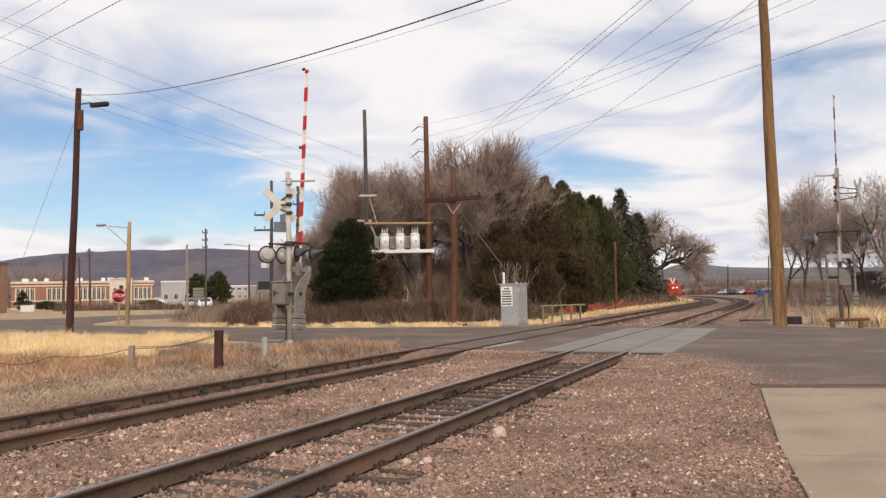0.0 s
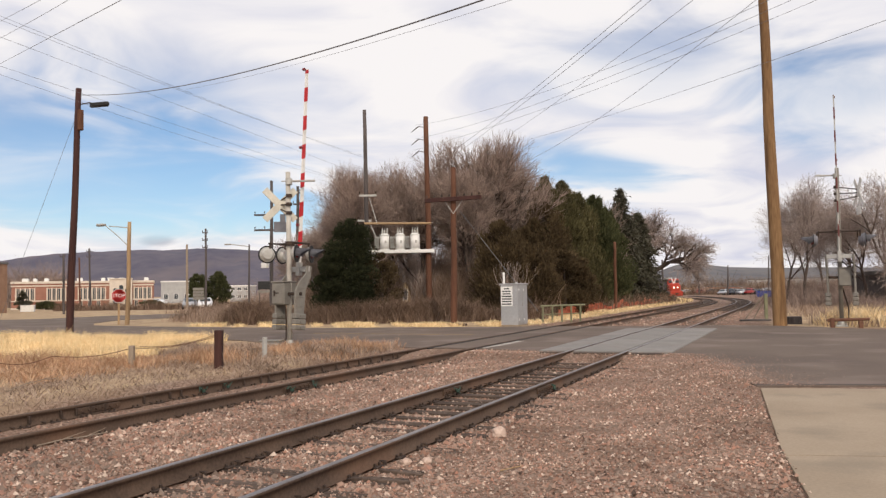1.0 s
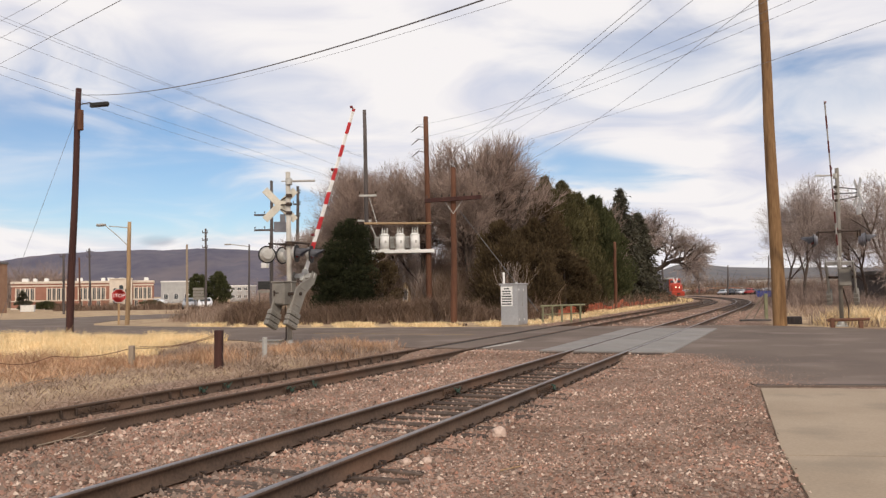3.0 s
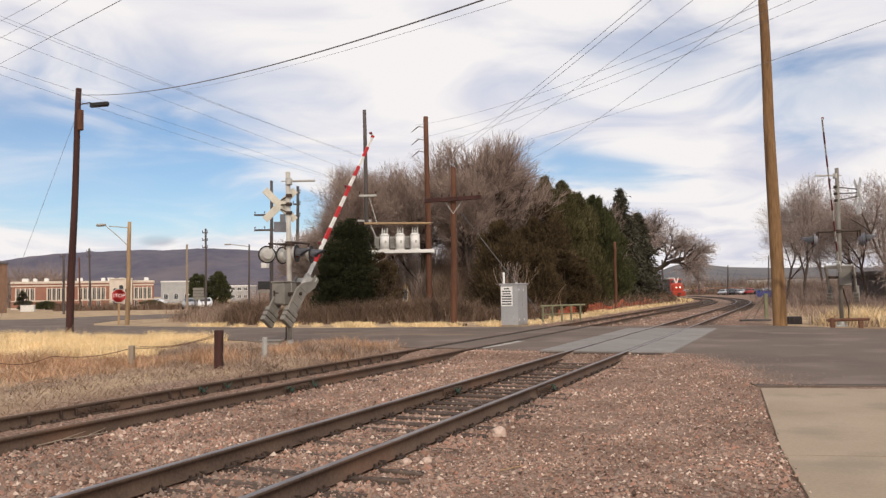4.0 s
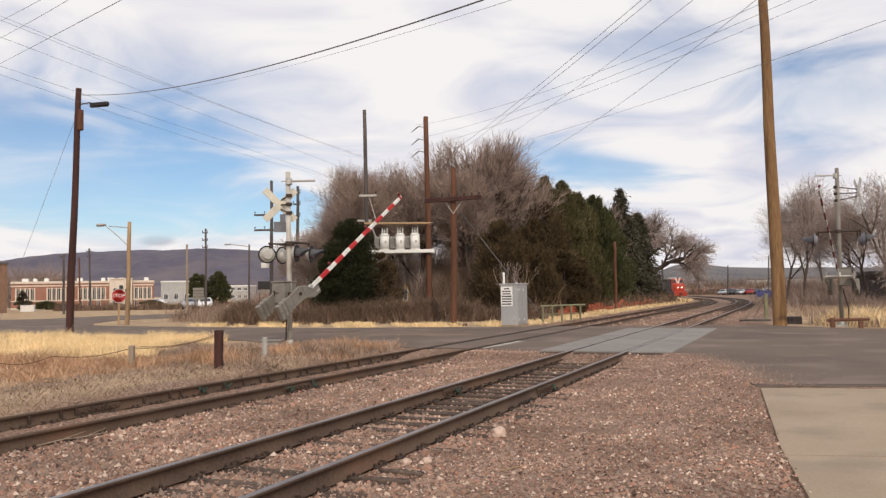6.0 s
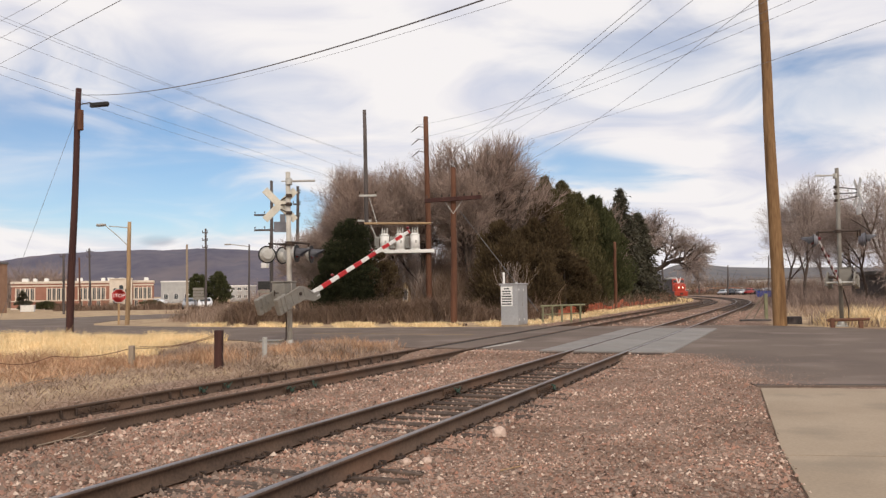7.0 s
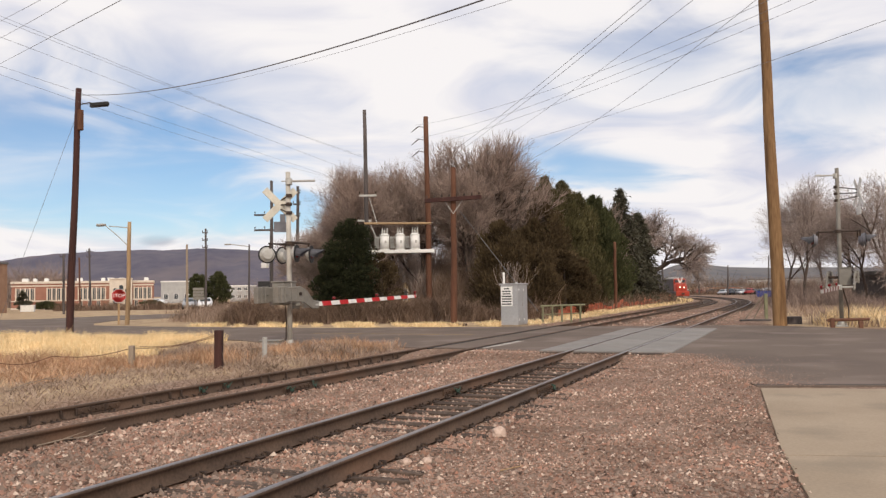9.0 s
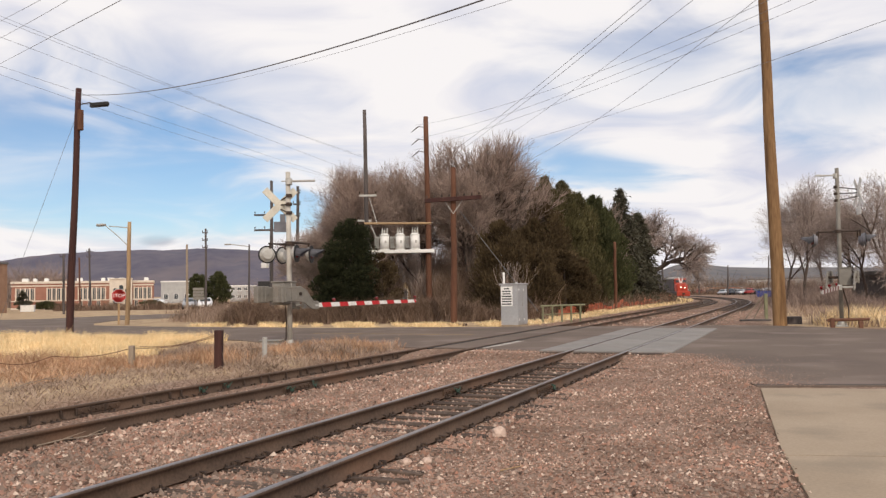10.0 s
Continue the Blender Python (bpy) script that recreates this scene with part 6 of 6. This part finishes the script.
blades("far_thicket", strip(14000, (-156, 113), (-141, 122), 8, 11), 8.6, 0.035, "twig", "far grey-brown leafless woods behind a building", "woods", 0.3, 31, 0.3)
blades("far_thicket", strip(9000, (-88, 118), (-60, 128), 12, 12), 4.6, 0.022, "twig", "far brown leafless woods", "woods", 0.4, 32, 0.3)
blades("far_thicket", strip(12000, (-62, 105), (-30, 112), 12, 13), 6.0, 0.022, "twig", "far brown leafless woods", "woods", 0.35, 33, 0.3)
blades("far_thicket", strip(5000, (-31, 244), (-22, 247), 5, 16), 2.0, 0.05, "russet", "far russet brush beyond the bend", "woods", 0.4, 36, 0.4)
blades("shrubs", strip(5000, (-90, 78), (-60, 84), 3.0, 14), 1.5, 0.03, "brush", "brown shrubs before the brick building", "shrubs", 0.5, 34, 0.5)
blades("shrubs", strip(4000, (-55, 66), (-45, 60), 4.0, 15), 1.05, 0.02, "litter", "tan shrubs on a street island", "shrubs", 0.5, 35, 0.5)


def safety_fence():
    """Sagging orange netting on stakes along the grass strip."""
    t = thing("safety_fence", Matrix(), "sagging orange plastic safety fence along the track", "fence")
    r = np.random.default_rng(5)
    ys = np.linspace(50, 118, 90)
    xs = track_x(1, ys) - 4.6 + 0.3 * np.sin(ys * 0.5)
    h = 0.52 + 0.25 * np.sin(ys * 0.9) * np.sin(ys * 0.37) + r.normal(0, 0.08, len(ys))
    p0, p1 = [], []
    for i in range(len(ys) - 1):
        z0 = float(ground_z(xs[i], ys[i]))
        for k in range(7):
            s = k / 6
            p0.append((xs[i], ys[i], z0 + s * h[i])), p1.append((xs[i + 1], ys[i + 1], z0 + s * h[i + 1]))
        for k in range(3):
            u = k / 3
            p0.append((xs[i] + (xs[i + 1] - xs[i]) * u, ys[i] + (ys[i + 1] - ys[i]) * u, z0)), p1.append((xs[i] + (xs[i + 1] - xs[i]) * u, ys[i] + (ys[i + 1] - ys[i]) * u, z0 + h[i]))
    k = len(p0)
    V, F = prisms(p0, p1, np.full(k, 0.035), np.full(k, 0.035), 3)
    tagged(raw("netting", V, F, "orange", t), "orange plastic netting", kind="stuff")
    for i in range(0, 90, 6):
        bm = B()
        z0 = float(ground_z(xs[i], ys[i]))
        tube(bm, (xs[i], ys[i] + 0.05, z0 - 0.1), (xs[i], ys[i] + 0.05, z0 + 1.05), 0.03, n=6)
        part("stake", bm, "rust", t)


safety_fence()


# ---- buildings ----
def window(wall, x, z, w, h, frame_mat="stone_band", mullions=1):
    bm = B()
    box(bm, (x - w / 2, -0.03, z), (x + w / 2, -0.005, z + h))
    pane = part("window", bm, "glass", wall, "dark window pane")
    bm = B()
    for a, b in (((x - w / 2 - 0.07, z - 0.08), (x + w / 2 + 0.07, z)), ((x - w / 2 - 0.07, z + h), (x + w / 2 + 0.07, z + h + 0.07)),
                 ((x - w / 2 - 0.07, z), (x - w / 2, z + h)), ((x + w / 2, z), (x + w / 2 + 0.07, z + h))):
        box(bm, (a[0], -0.07, a[1]), (b[0], 0.02, b[1]))
    for i in range(mullions):
        xx = x - w / 2 + w * (i + 1) / (mullions + 1)
        box(bm, (xx - 0.03, -0.05, z), (xx + 0.03, -0.031, z + h))
    part("window_frame", bm, frame_mat, pane)


def brick_building():
    b = thing("brick_building", pose(-111.7, 87.7, -0.15, 0, 0, 43), "long two-storey red brick building with pale stone bands", "building")
    bm = B()
    box(bm, (0, 0, 0), (20.7, 12, 4.05))
    part("wall", bm, "brick", b)
    # courses on both sides of the entrance bay
    for x0, x1 in ((-0.1, 14.05), (17.55, 20.8)):
        for z0, z1, o in ((3.60, 3.82, 0.06), (1.28, 1.46, 0.05), (0.0, 0.30, 0.05)):
            bm = B()
            box(bm, (x0, -o, z0), (x1, -0.003, z1), None, 0.02)
            part("stone_course", bm, "stone_band", b, "pale stone course")
    bm = B()
    box(bm, (-0.15, -0.14, 4.05), (20.85, 12.1, 4.42), None, 0.03)
    part("parapet", bm, "stone_band", b, "pale stone parapet")
    # banks of tall windows between pale piers
    for x0, n, low in ((0.6, 4, False), (5.0, 4, False), (9.5, 6, True), (17.75, 4, True)):
        for i in range(n):
            x = x0 + 0.66 * i
            window(b, x + 0.33, 1.50, 0.42, 1.75)
            if low and i % 2 == 0:
                window(b, x + 0.33, 0.35, 0.42, 0.85)
        for i in range(n + 1):
            bm = B()
            box(bm, (x0 + 0.66 * i - 0.09, -0.11, 1.46), (x0 + 0.66 * i + 0.09, -0.071, 3.42), None, 0.01)
            part("pier", bm, "stone_band", b, "pale stone pier")
    bm = B()
    box(bm, (14.1, -0.9, 0), (17.5, -0.145, 4.62), None, 0.03)
    tower = part("entrance_bay", bm, "stone_band", b, "pale stone entrance bay")
    bm = B()
    box(bm, (14.0, -1.0, 4.62), (17.6, -0.1, 4.78), None, 0.03)
    part("cornice", bm, "stone_band", tower)
    for x, z0, h in ((14.95, 0.3, 2.6), (15.85, 1.9, 1.5), (16.75, 0.3, 2.6)):
        bm = B()
        box(bm, (x - 0.30, -0.93, z0), (x + 0.30, -0.905, z0 + h))
        tube(bm, (x, -0.93, z0 + h), (x, -0.905, z0 + h), 0.30, n=20)
        part("arched_window", bm, "glass", tower, "dark arched opening")
    for x, w in ((1.0, 0.9), (2.6, 0.5), (4.2, 0.6), (9.0, 0.8), (12.6, 0.6), (13.6, 1.0), (15.2, 0.9), (19.2, 0.7)):
        bm = B()
        box(bm, (x, 3, 4.42), (x + w, 4.2, 4.95), None, 0.04)
        part("roof_unit", bm, "white", b, "white rooftop unit")


brick_building()


def plain_building(name, m, w, d, h, mat, label, roof="flat", windows=3, roof_mat="roof", storeys=1):
    b = thing(name, m, label, "building")
    bm = B()
    box(bm, (0, 0, 0), (w, d, h))
    part("wall", bm, mat, b)
    bm = B()
    if roof == "flat":
        box(bm, (-0.1, -0.1, h), (w + 0.1, d + 0.1, h + 0.3), None, 0.03)
    else:
        vs = [bm.verts.new(p) for p in ((-0.4, -0.5, h), (w + 0.4, -0.5, h), (w + 0.4, d + 0.5, h), (-0.4, d + 0.5, h), (-0.4, d / 2, h + d * 0.30), (w + 0.4, d / 2, h + d * 0.30))]
        for q in ((0, 1, 5, 4), (2, 3, 4, 5), (0, 4, 3), (1, 2, 5), (3, 2, 1, 0)):
            bm.faces.new([vs[i] for i in q])
    part("roof", bm, roof_mat, b)
    for s in range(storeys):
        for i in range(windows):
            window(b, w * (i + 0.5) / windows, 0.9 + s * h / storeys, 0.9, min(1.2, h / storeys - 1.2), "white", 1)
    return b


plain_building("brick_house", pose(-91.9, 58.0, -0.15, 0, 0, 24), 7.3, 9, 6.0, "tan_brick", "tall tan brick block at the street corner", windows=3, storeys=2)
plain_building("white_building", pose(-137.5, 147.4, 0.0, 0, 0, 24), 7.2, 8, 4.9, "grey_wall", "pale grey flat-roofed building behind trees", windows=3, roof_mat="white")
plain_building("white_building", pose(-128.0, 160.7, 0.0, 0, 0, 24), 4.6, 8, 3.7, "grey_wall", "pale flat-roofed building far down the street", windows=3, storeys=2, roof_mat="white")
plain_building("ochre_house", pose(-43.6, 84.8, -0.15, 0, 0, 24), 4.2, 6, 2.9, "yellow_wall", "small ochre house glimpsed between trees", "gable", 2)
plain_building("dark_house", pose(6.0, 68.6, -0.15, 0, 0, 20), 7.0, 6, 2.5, "dark_wall", "low dark weathered house behind bare trees", "flat", 0)
plain_building("red_shed", pose(-27.5, 262.0, -0.55, 0, 0, 5), 14.0, 6, 2.0, "brick", "low red shed far beyond the bend", "flat", 3, "roof")
plain_building("long_shed", pose(-18, 330.0, -0.55, 0, 0, 5), 40.0, 8, 4.6, "grey_wall", "long pale shed far beyond the bend", "flat", 6, "roof")


# ---- parked vehicles ----
def car(m, mat, label, tall=1.0, name="parked_car"):
    t = thing(name, m, label, "car", "parked cars")
    prof = [(-2.2, 0.35), (-2.25, 0.75), (-1.35, 0.92), (-0.75, 1.42 * tall), (0.95, 1.45 * tall), (1.75, 0.98), (2.2, 0.9), (2.25, 0.4)]
    bm = B()
    a = [bm.verts.new((x, -0.86 if z < 1 else -0.68, z)) for x, z in prof]
    c = [bm.verts.new((x, 0.86 if z < 1 else 0.68, z)) for x, z in prof]
    bm.faces.new(a[::-1])
    bm.faces.new(c)
    for i in range(8):
        bm.faces.new((a[i], a[(i + 1) % 8], c[(i + 1) % 8], c[i]))
    bmesh.ops.recalc_face_normals(bm, faces=bm.faces[:])
    bmesh.ops.bevel(bm, geom=bm.edges[:], offset=0.07, segments=2, affect="EDGES")
    part("body", bm, mat, t, "", True)
    for y in (-0.80, 0.80):
        bm = B()
        box(bm, (-0.85, y - 0.02, 0.98), (1.15, y + 0.02, 1.30 * tall), pose(0, 0, 0), 0.02)
        part("side_window", bm, "glass", t)
    bm = B()
    box(bm, (-0.02, -0.62, -0.25), (0.02, 0.62, 0.25), pose(-1.10, 0, 1.17 * tall, 0, 42, 0), 0.02)
    part("windscreen", bm, "glass", t)
    for x in (-1.4, 1.4):
        for y in (-0.80, 0.80):
            bm = B()
            tube(bm, (x, y - 0.1, 0.32), (x, y + 0.1, 0.32), 0.32, n=16)
            w = part("wheel", bm, "tyre", t)
            bm = B()
            tube(bm, (x, y - 0.11, 0.32), (x, y + 0.11, 0.32), 0.19, n=12)
            part("rim", bm, "car_silver", w)
    return t


LOT = ("car_silver", "car_white", "car_dark", "car_white", "car_silver", "car_white", "car_red", "car_silver", "car_dark", "car_white", "car_white")
PAINT = {"car_silver": "silver", "car_white": "white", "car_dark": "dark", "car_red": "dark red"}
for i, mat in enumerate(LOT):
    x, y = -17.6 + 1.02 * i, 216.0 + 0.46 * i + 2.6 * (i % 2)
    car(pose(x, y, float(ground_z(x, y)), 0, 0, 74 + 5 * (i % 3)), mat, PAINT[mat] + " parked car in a gravel lot beyond the bend", 1.0 + 0.12 * (i % 4 == 2))
for x, y, a, mat in ((-30.0, 240, 20, "car_white"), (-26.0, 238, 30, "car_red"), (-22.5, 238, 30, "car_dark")):
    car(pose(x, y, float(ground_z(x, y)), 0, 0, a), mat, PAINT[mat] + " parked car far beyond the bend")
for x, y, a, mat in ((-71.0, 81.2, 131, "car_silver"), (-68.2, 80.8, 129, "car_white"), (-69.8, 82.6, 130, "car_dark"), (-118.0, 125, 20, "car_white")):
    car(pose(x, y, float(ground_z(x, y)), 0, 0, a), mat, PAINT[mat] + " parked car beside round green trees", 1.0)
t = thing("dumpster", pose(-5.6, 160.0, -0.5, 0, 0, 8), "blue steel dumpster beside the track", "dumpster")
bm = B()
vs = [(-1.6, -0.9, 0.1), (1.6, -0.9, 0.1), (1.6, 0.9, 0.1), (-1.6, 0.9, 0.1), (-1.8, -1.05, 1.25), (1.8, -1.05, 1.25), (1.8, 1.05, 1.25), (-1.8, 1.05, 1.25)]
vs = [bm.verts.new(v) for v in vs]
for q in ((3, 2, 1, 0), (4, 5, 6, 7), (0, 1, 5, 4), (1, 2, 6, 5), (2, 3, 7, 6), (3, 0, 4, 7)):
    bm.faces.new([vs[i] for i in q])
part("bin", bm, "car_blue", t)
bm = B()
box(bm, (-1.85, -1.1, 1.25), (1.85, 1.1, 1.33), None, 0.03)
part("lid", bm, "car_dark", t, "dark lid")


# ---- foothills ----
def ridge(name, pts, depth, label, seed, amp, mat="mountain"):
    """A long range through a few summits, sloping to its foot on both sides."""
    pts = np.array(pts, float)
    s = np.linspace(0, len(pts) - 1, 240)
    i = np.arange(len(pts))
    x, y, h = (np.interp(s, i, pts[:, k]) for k in range(3))
    d = np.stack([x, y], 1)
    d /= np.linalg.norm(d, axis=1, keepdims=True)
    rows = []
    prof = ((-1.0, 0.0), (-0.8, 0.16), (-0.6, 0.30), (-0.42, 0.52), (-0.25, 0.76), (-0.1, 0.93), (0.0, 1.0), (0.3, 0.9), (1.0, 0.0))
    for o, k in prof:
        wob = np.array([noise.fractal(Vector((a * 0.004, b * 0.004 + o * 3, seed)), 1.0, 2.0, 5) for a, b in zip(x, y)])
        bend = np.array([noise.noise(Vector((a * 0.006, b * 0.006, seed + 5))) for a, b in zip(x, y)])
        off = o * depth * (1 + 0.25 * bend)
        rows.append(np.stack([x + d[:, 0] * off, y + d[:, 1] * off, h * k + amp * wob * (0.25 + 0.75 * (k < 0.97)) * (k > 0) - 3], 1))
    V = np.concatenate(rows)
    n = 240
    a = np.arange(len(prof) - 1)[:, None] * n + np.arange(n - 1)[None, :]
    F = np.stack([a, a + 1, a + 1 + n, a + n], -1).reshape(-1, 4)
    ob = raw(name, V, F, mat)
    ob.data.polygons.foreach_set("use_smooth", [True] * len(ob.data.polygons))
    tagged(ob, label, "mountain", kind="structure")


# no air between: the ranges carry their haze as surface colour
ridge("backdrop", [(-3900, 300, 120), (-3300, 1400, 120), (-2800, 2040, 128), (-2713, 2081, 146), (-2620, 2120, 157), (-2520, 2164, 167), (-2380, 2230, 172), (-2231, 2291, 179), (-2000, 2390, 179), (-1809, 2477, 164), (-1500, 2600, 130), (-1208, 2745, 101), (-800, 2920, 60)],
      900, "long foothill ridge tinted purple-grey for haze", 3.0, 26)
ridge("backdrop", [(-800, 2900, 30), (-478, 3068, 64), (-425, 3090, 84), (-390, 3105, 94), (-300, 3145, 84), (-237, 3173, 76), (-26, 3266, 70), (400, 3300, 60), (1500, 3300, 80)],
      700, "low brown hill beyond the bend, haze in its colour", 9.0, 6, "far_hill")


# ---- ballast stones ----
def ballast():
    r = np.random.default_rng(12)

    def scatter(n, x0, x1, y0, y1):
        return np.column_stack([r.uniform(x0, x1, n), r.uniform(y0, y1, n)])

    p = np.concatenate([scatter(33000, -8.66, -5.85, 4.0, 21.9), scatter(15000, -5.63, -4.33, 3.5, 21.3), scatter(7000, -5.63, -4.33, 3.5, 10.0), scatter(62000, -4.12, 0.2, 3.6, 21.4), scatter(14000, -4.12, 0.2, 3.6, 10.0), scatter(7000, -8.66, -5.85, 4.0, 9.0), scatter(1800, -10.1, -8.9, 4, 21.5), scatter(12000, -11.4, -2.2, 37.4, 62.0)])
    p = p[(p[:, 1] < 30) | (np.abs(np.abs(p[:, 0] + 0.0 - track_x(0, p[:, 1])) - 0.7525) > 0.06)]
    edge = np.interp(p[:, 1], [2.0, 7.35, 9.33, 14.66, 16.2, 18.6, 20.2, 21.5], [0.42, -0.03, -0.27, -0.70, -1.25, -1.95, -2.65, -3.25])
    spill = np.where((r.random(len(p)) < 0.30) & (p[:, 1] > 14.9) & (p[:, 1] < 30), r.exponential(0.55, len(p)), 0)
    p[:, 0] = np.where((spill > 0) & (p[:, 0] > -4), edge + spill, p[:, 0])
    spill[p[:, 1] > 30] = 0
    edge[p[:, 1] > 30] = 0
    p = p[(p[:, 0] < edge + r.normal(0, 0.03, len(p))) | ((spill > 0) & (p[:, 0] > -3.9))]
    edge = np.interp(p[:, 1], [2.0, 7.35, 9.33, 14.66, 16.2, 18.6, 20.2, 21.5], [0.42, -0.03, -0.27, -0.70, -1.25, -1.95, -2.65, -3.25])
    edge[p[:, 1] > 30] = 0
    n = len(p)
    size = np.clip(r.lognormal(math.log(0.0146), 0.42, n), 0.007, 0.045)
    fine = p[:, 0] > -3.6
    size[fine] *= 0.74
    size[p[:, 1] > 30] *= 1.6
    over = p[:, 0] > edge + 0.02
    size[over] *= 0.7 * np.clip(1.15 - 0.35 * (p[over, 0] - edge[over]), 0.55, 1.15)
    z = np.where(over, np.where(p[:, 1] > 14.7, -0.035, -0.06), ground_z(p[:, 0], p[:, 1])) + size * 0.35
    # four flanks that reach into the bed, and a crest
    dirs = np.array([[1, 0, -0.12], [-1, 0, -0.12], [0, 1, -0.12], [0, -1, -0.12], [0, 0, 1.1]], float)
    V = dirs[None] * r.uniform(0.7, 1.3, (n, 5, 1)) + r.normal(0, 0.20, (n, 5, 3))
    a = r.uniform(0, 6.283, n)
    c, s = np.cos(a), np.sin(a)
    x = V[:, :, 0] * c[:, None] - V[:, :, 1] * s[:, None]
    y = V[:, :, 0] * s[:, None] + V[:, :, 1] * c[:, None]
    V = np.stack([x, y, V[:, :, 2] * 0.8], -1) * size[:, None, None] + np.column_stack([p, z])[:, None, :]
    tri = np.array([[0, 2, 4], [2, 1, 4], [1, 3, 4], [3, 0, 4]])
    F = (np.arange(n)[:, None, None] * 5 + tri[None]).reshape(-1, 3)
    ob = raw("ballast", V.reshape(-1, 3), F, "stones")
    tagged(ob, "loose pink and grey crushed stone ballast", "gravel", kind="stuff")


ballast()


# ---- what moves ----
def motions():
    walk(left_arm, [(t, LEFT_ARM(a)) for t, a in (
        (0.0, 85.9), (1.1, 85.8), (1.35, 85.0), (1.6, 82.8), (2.0, 76.6), (2.5, 70.4), (2.7, 68.2), (3.8, 56.2), (4.5, 48.7), (5.0, 43.3), (5.5, 38.0), (5.7, 35.8),
        (6.8, 23.8), (7.5, 16.2), (8.0, 11.0), (8.5, 5.7), (8.8, 2.9), (9.1, 1.2), (9.5, 0.4), (10.0, 0.2))])
    walk(right_arm, [(t, RIGHT_ARM(a)) for t, a in (
        (0.0, 92.7), (1.1, 92.5), (1.6, 89.5), (2.0, 80.5), (2.5, 68.8), (2.7, 66.2), (4.0, 51.8), (4.5, 45.6), (5.0, 39.4), (5.5, 32.4), (5.7, 29.8),
        (6.8, 14.4), (7.5, 4.6), (8.0, 0.4), (8.5, -0.6), (9.0, -1.0), (10.0, -1.2))])
    walk(train, [(t, train_pose(166.6 - 0.46 * t)) for t in (0.0, 2.0, 4.0, 6.0, 8.0, 10.0)])


motions()
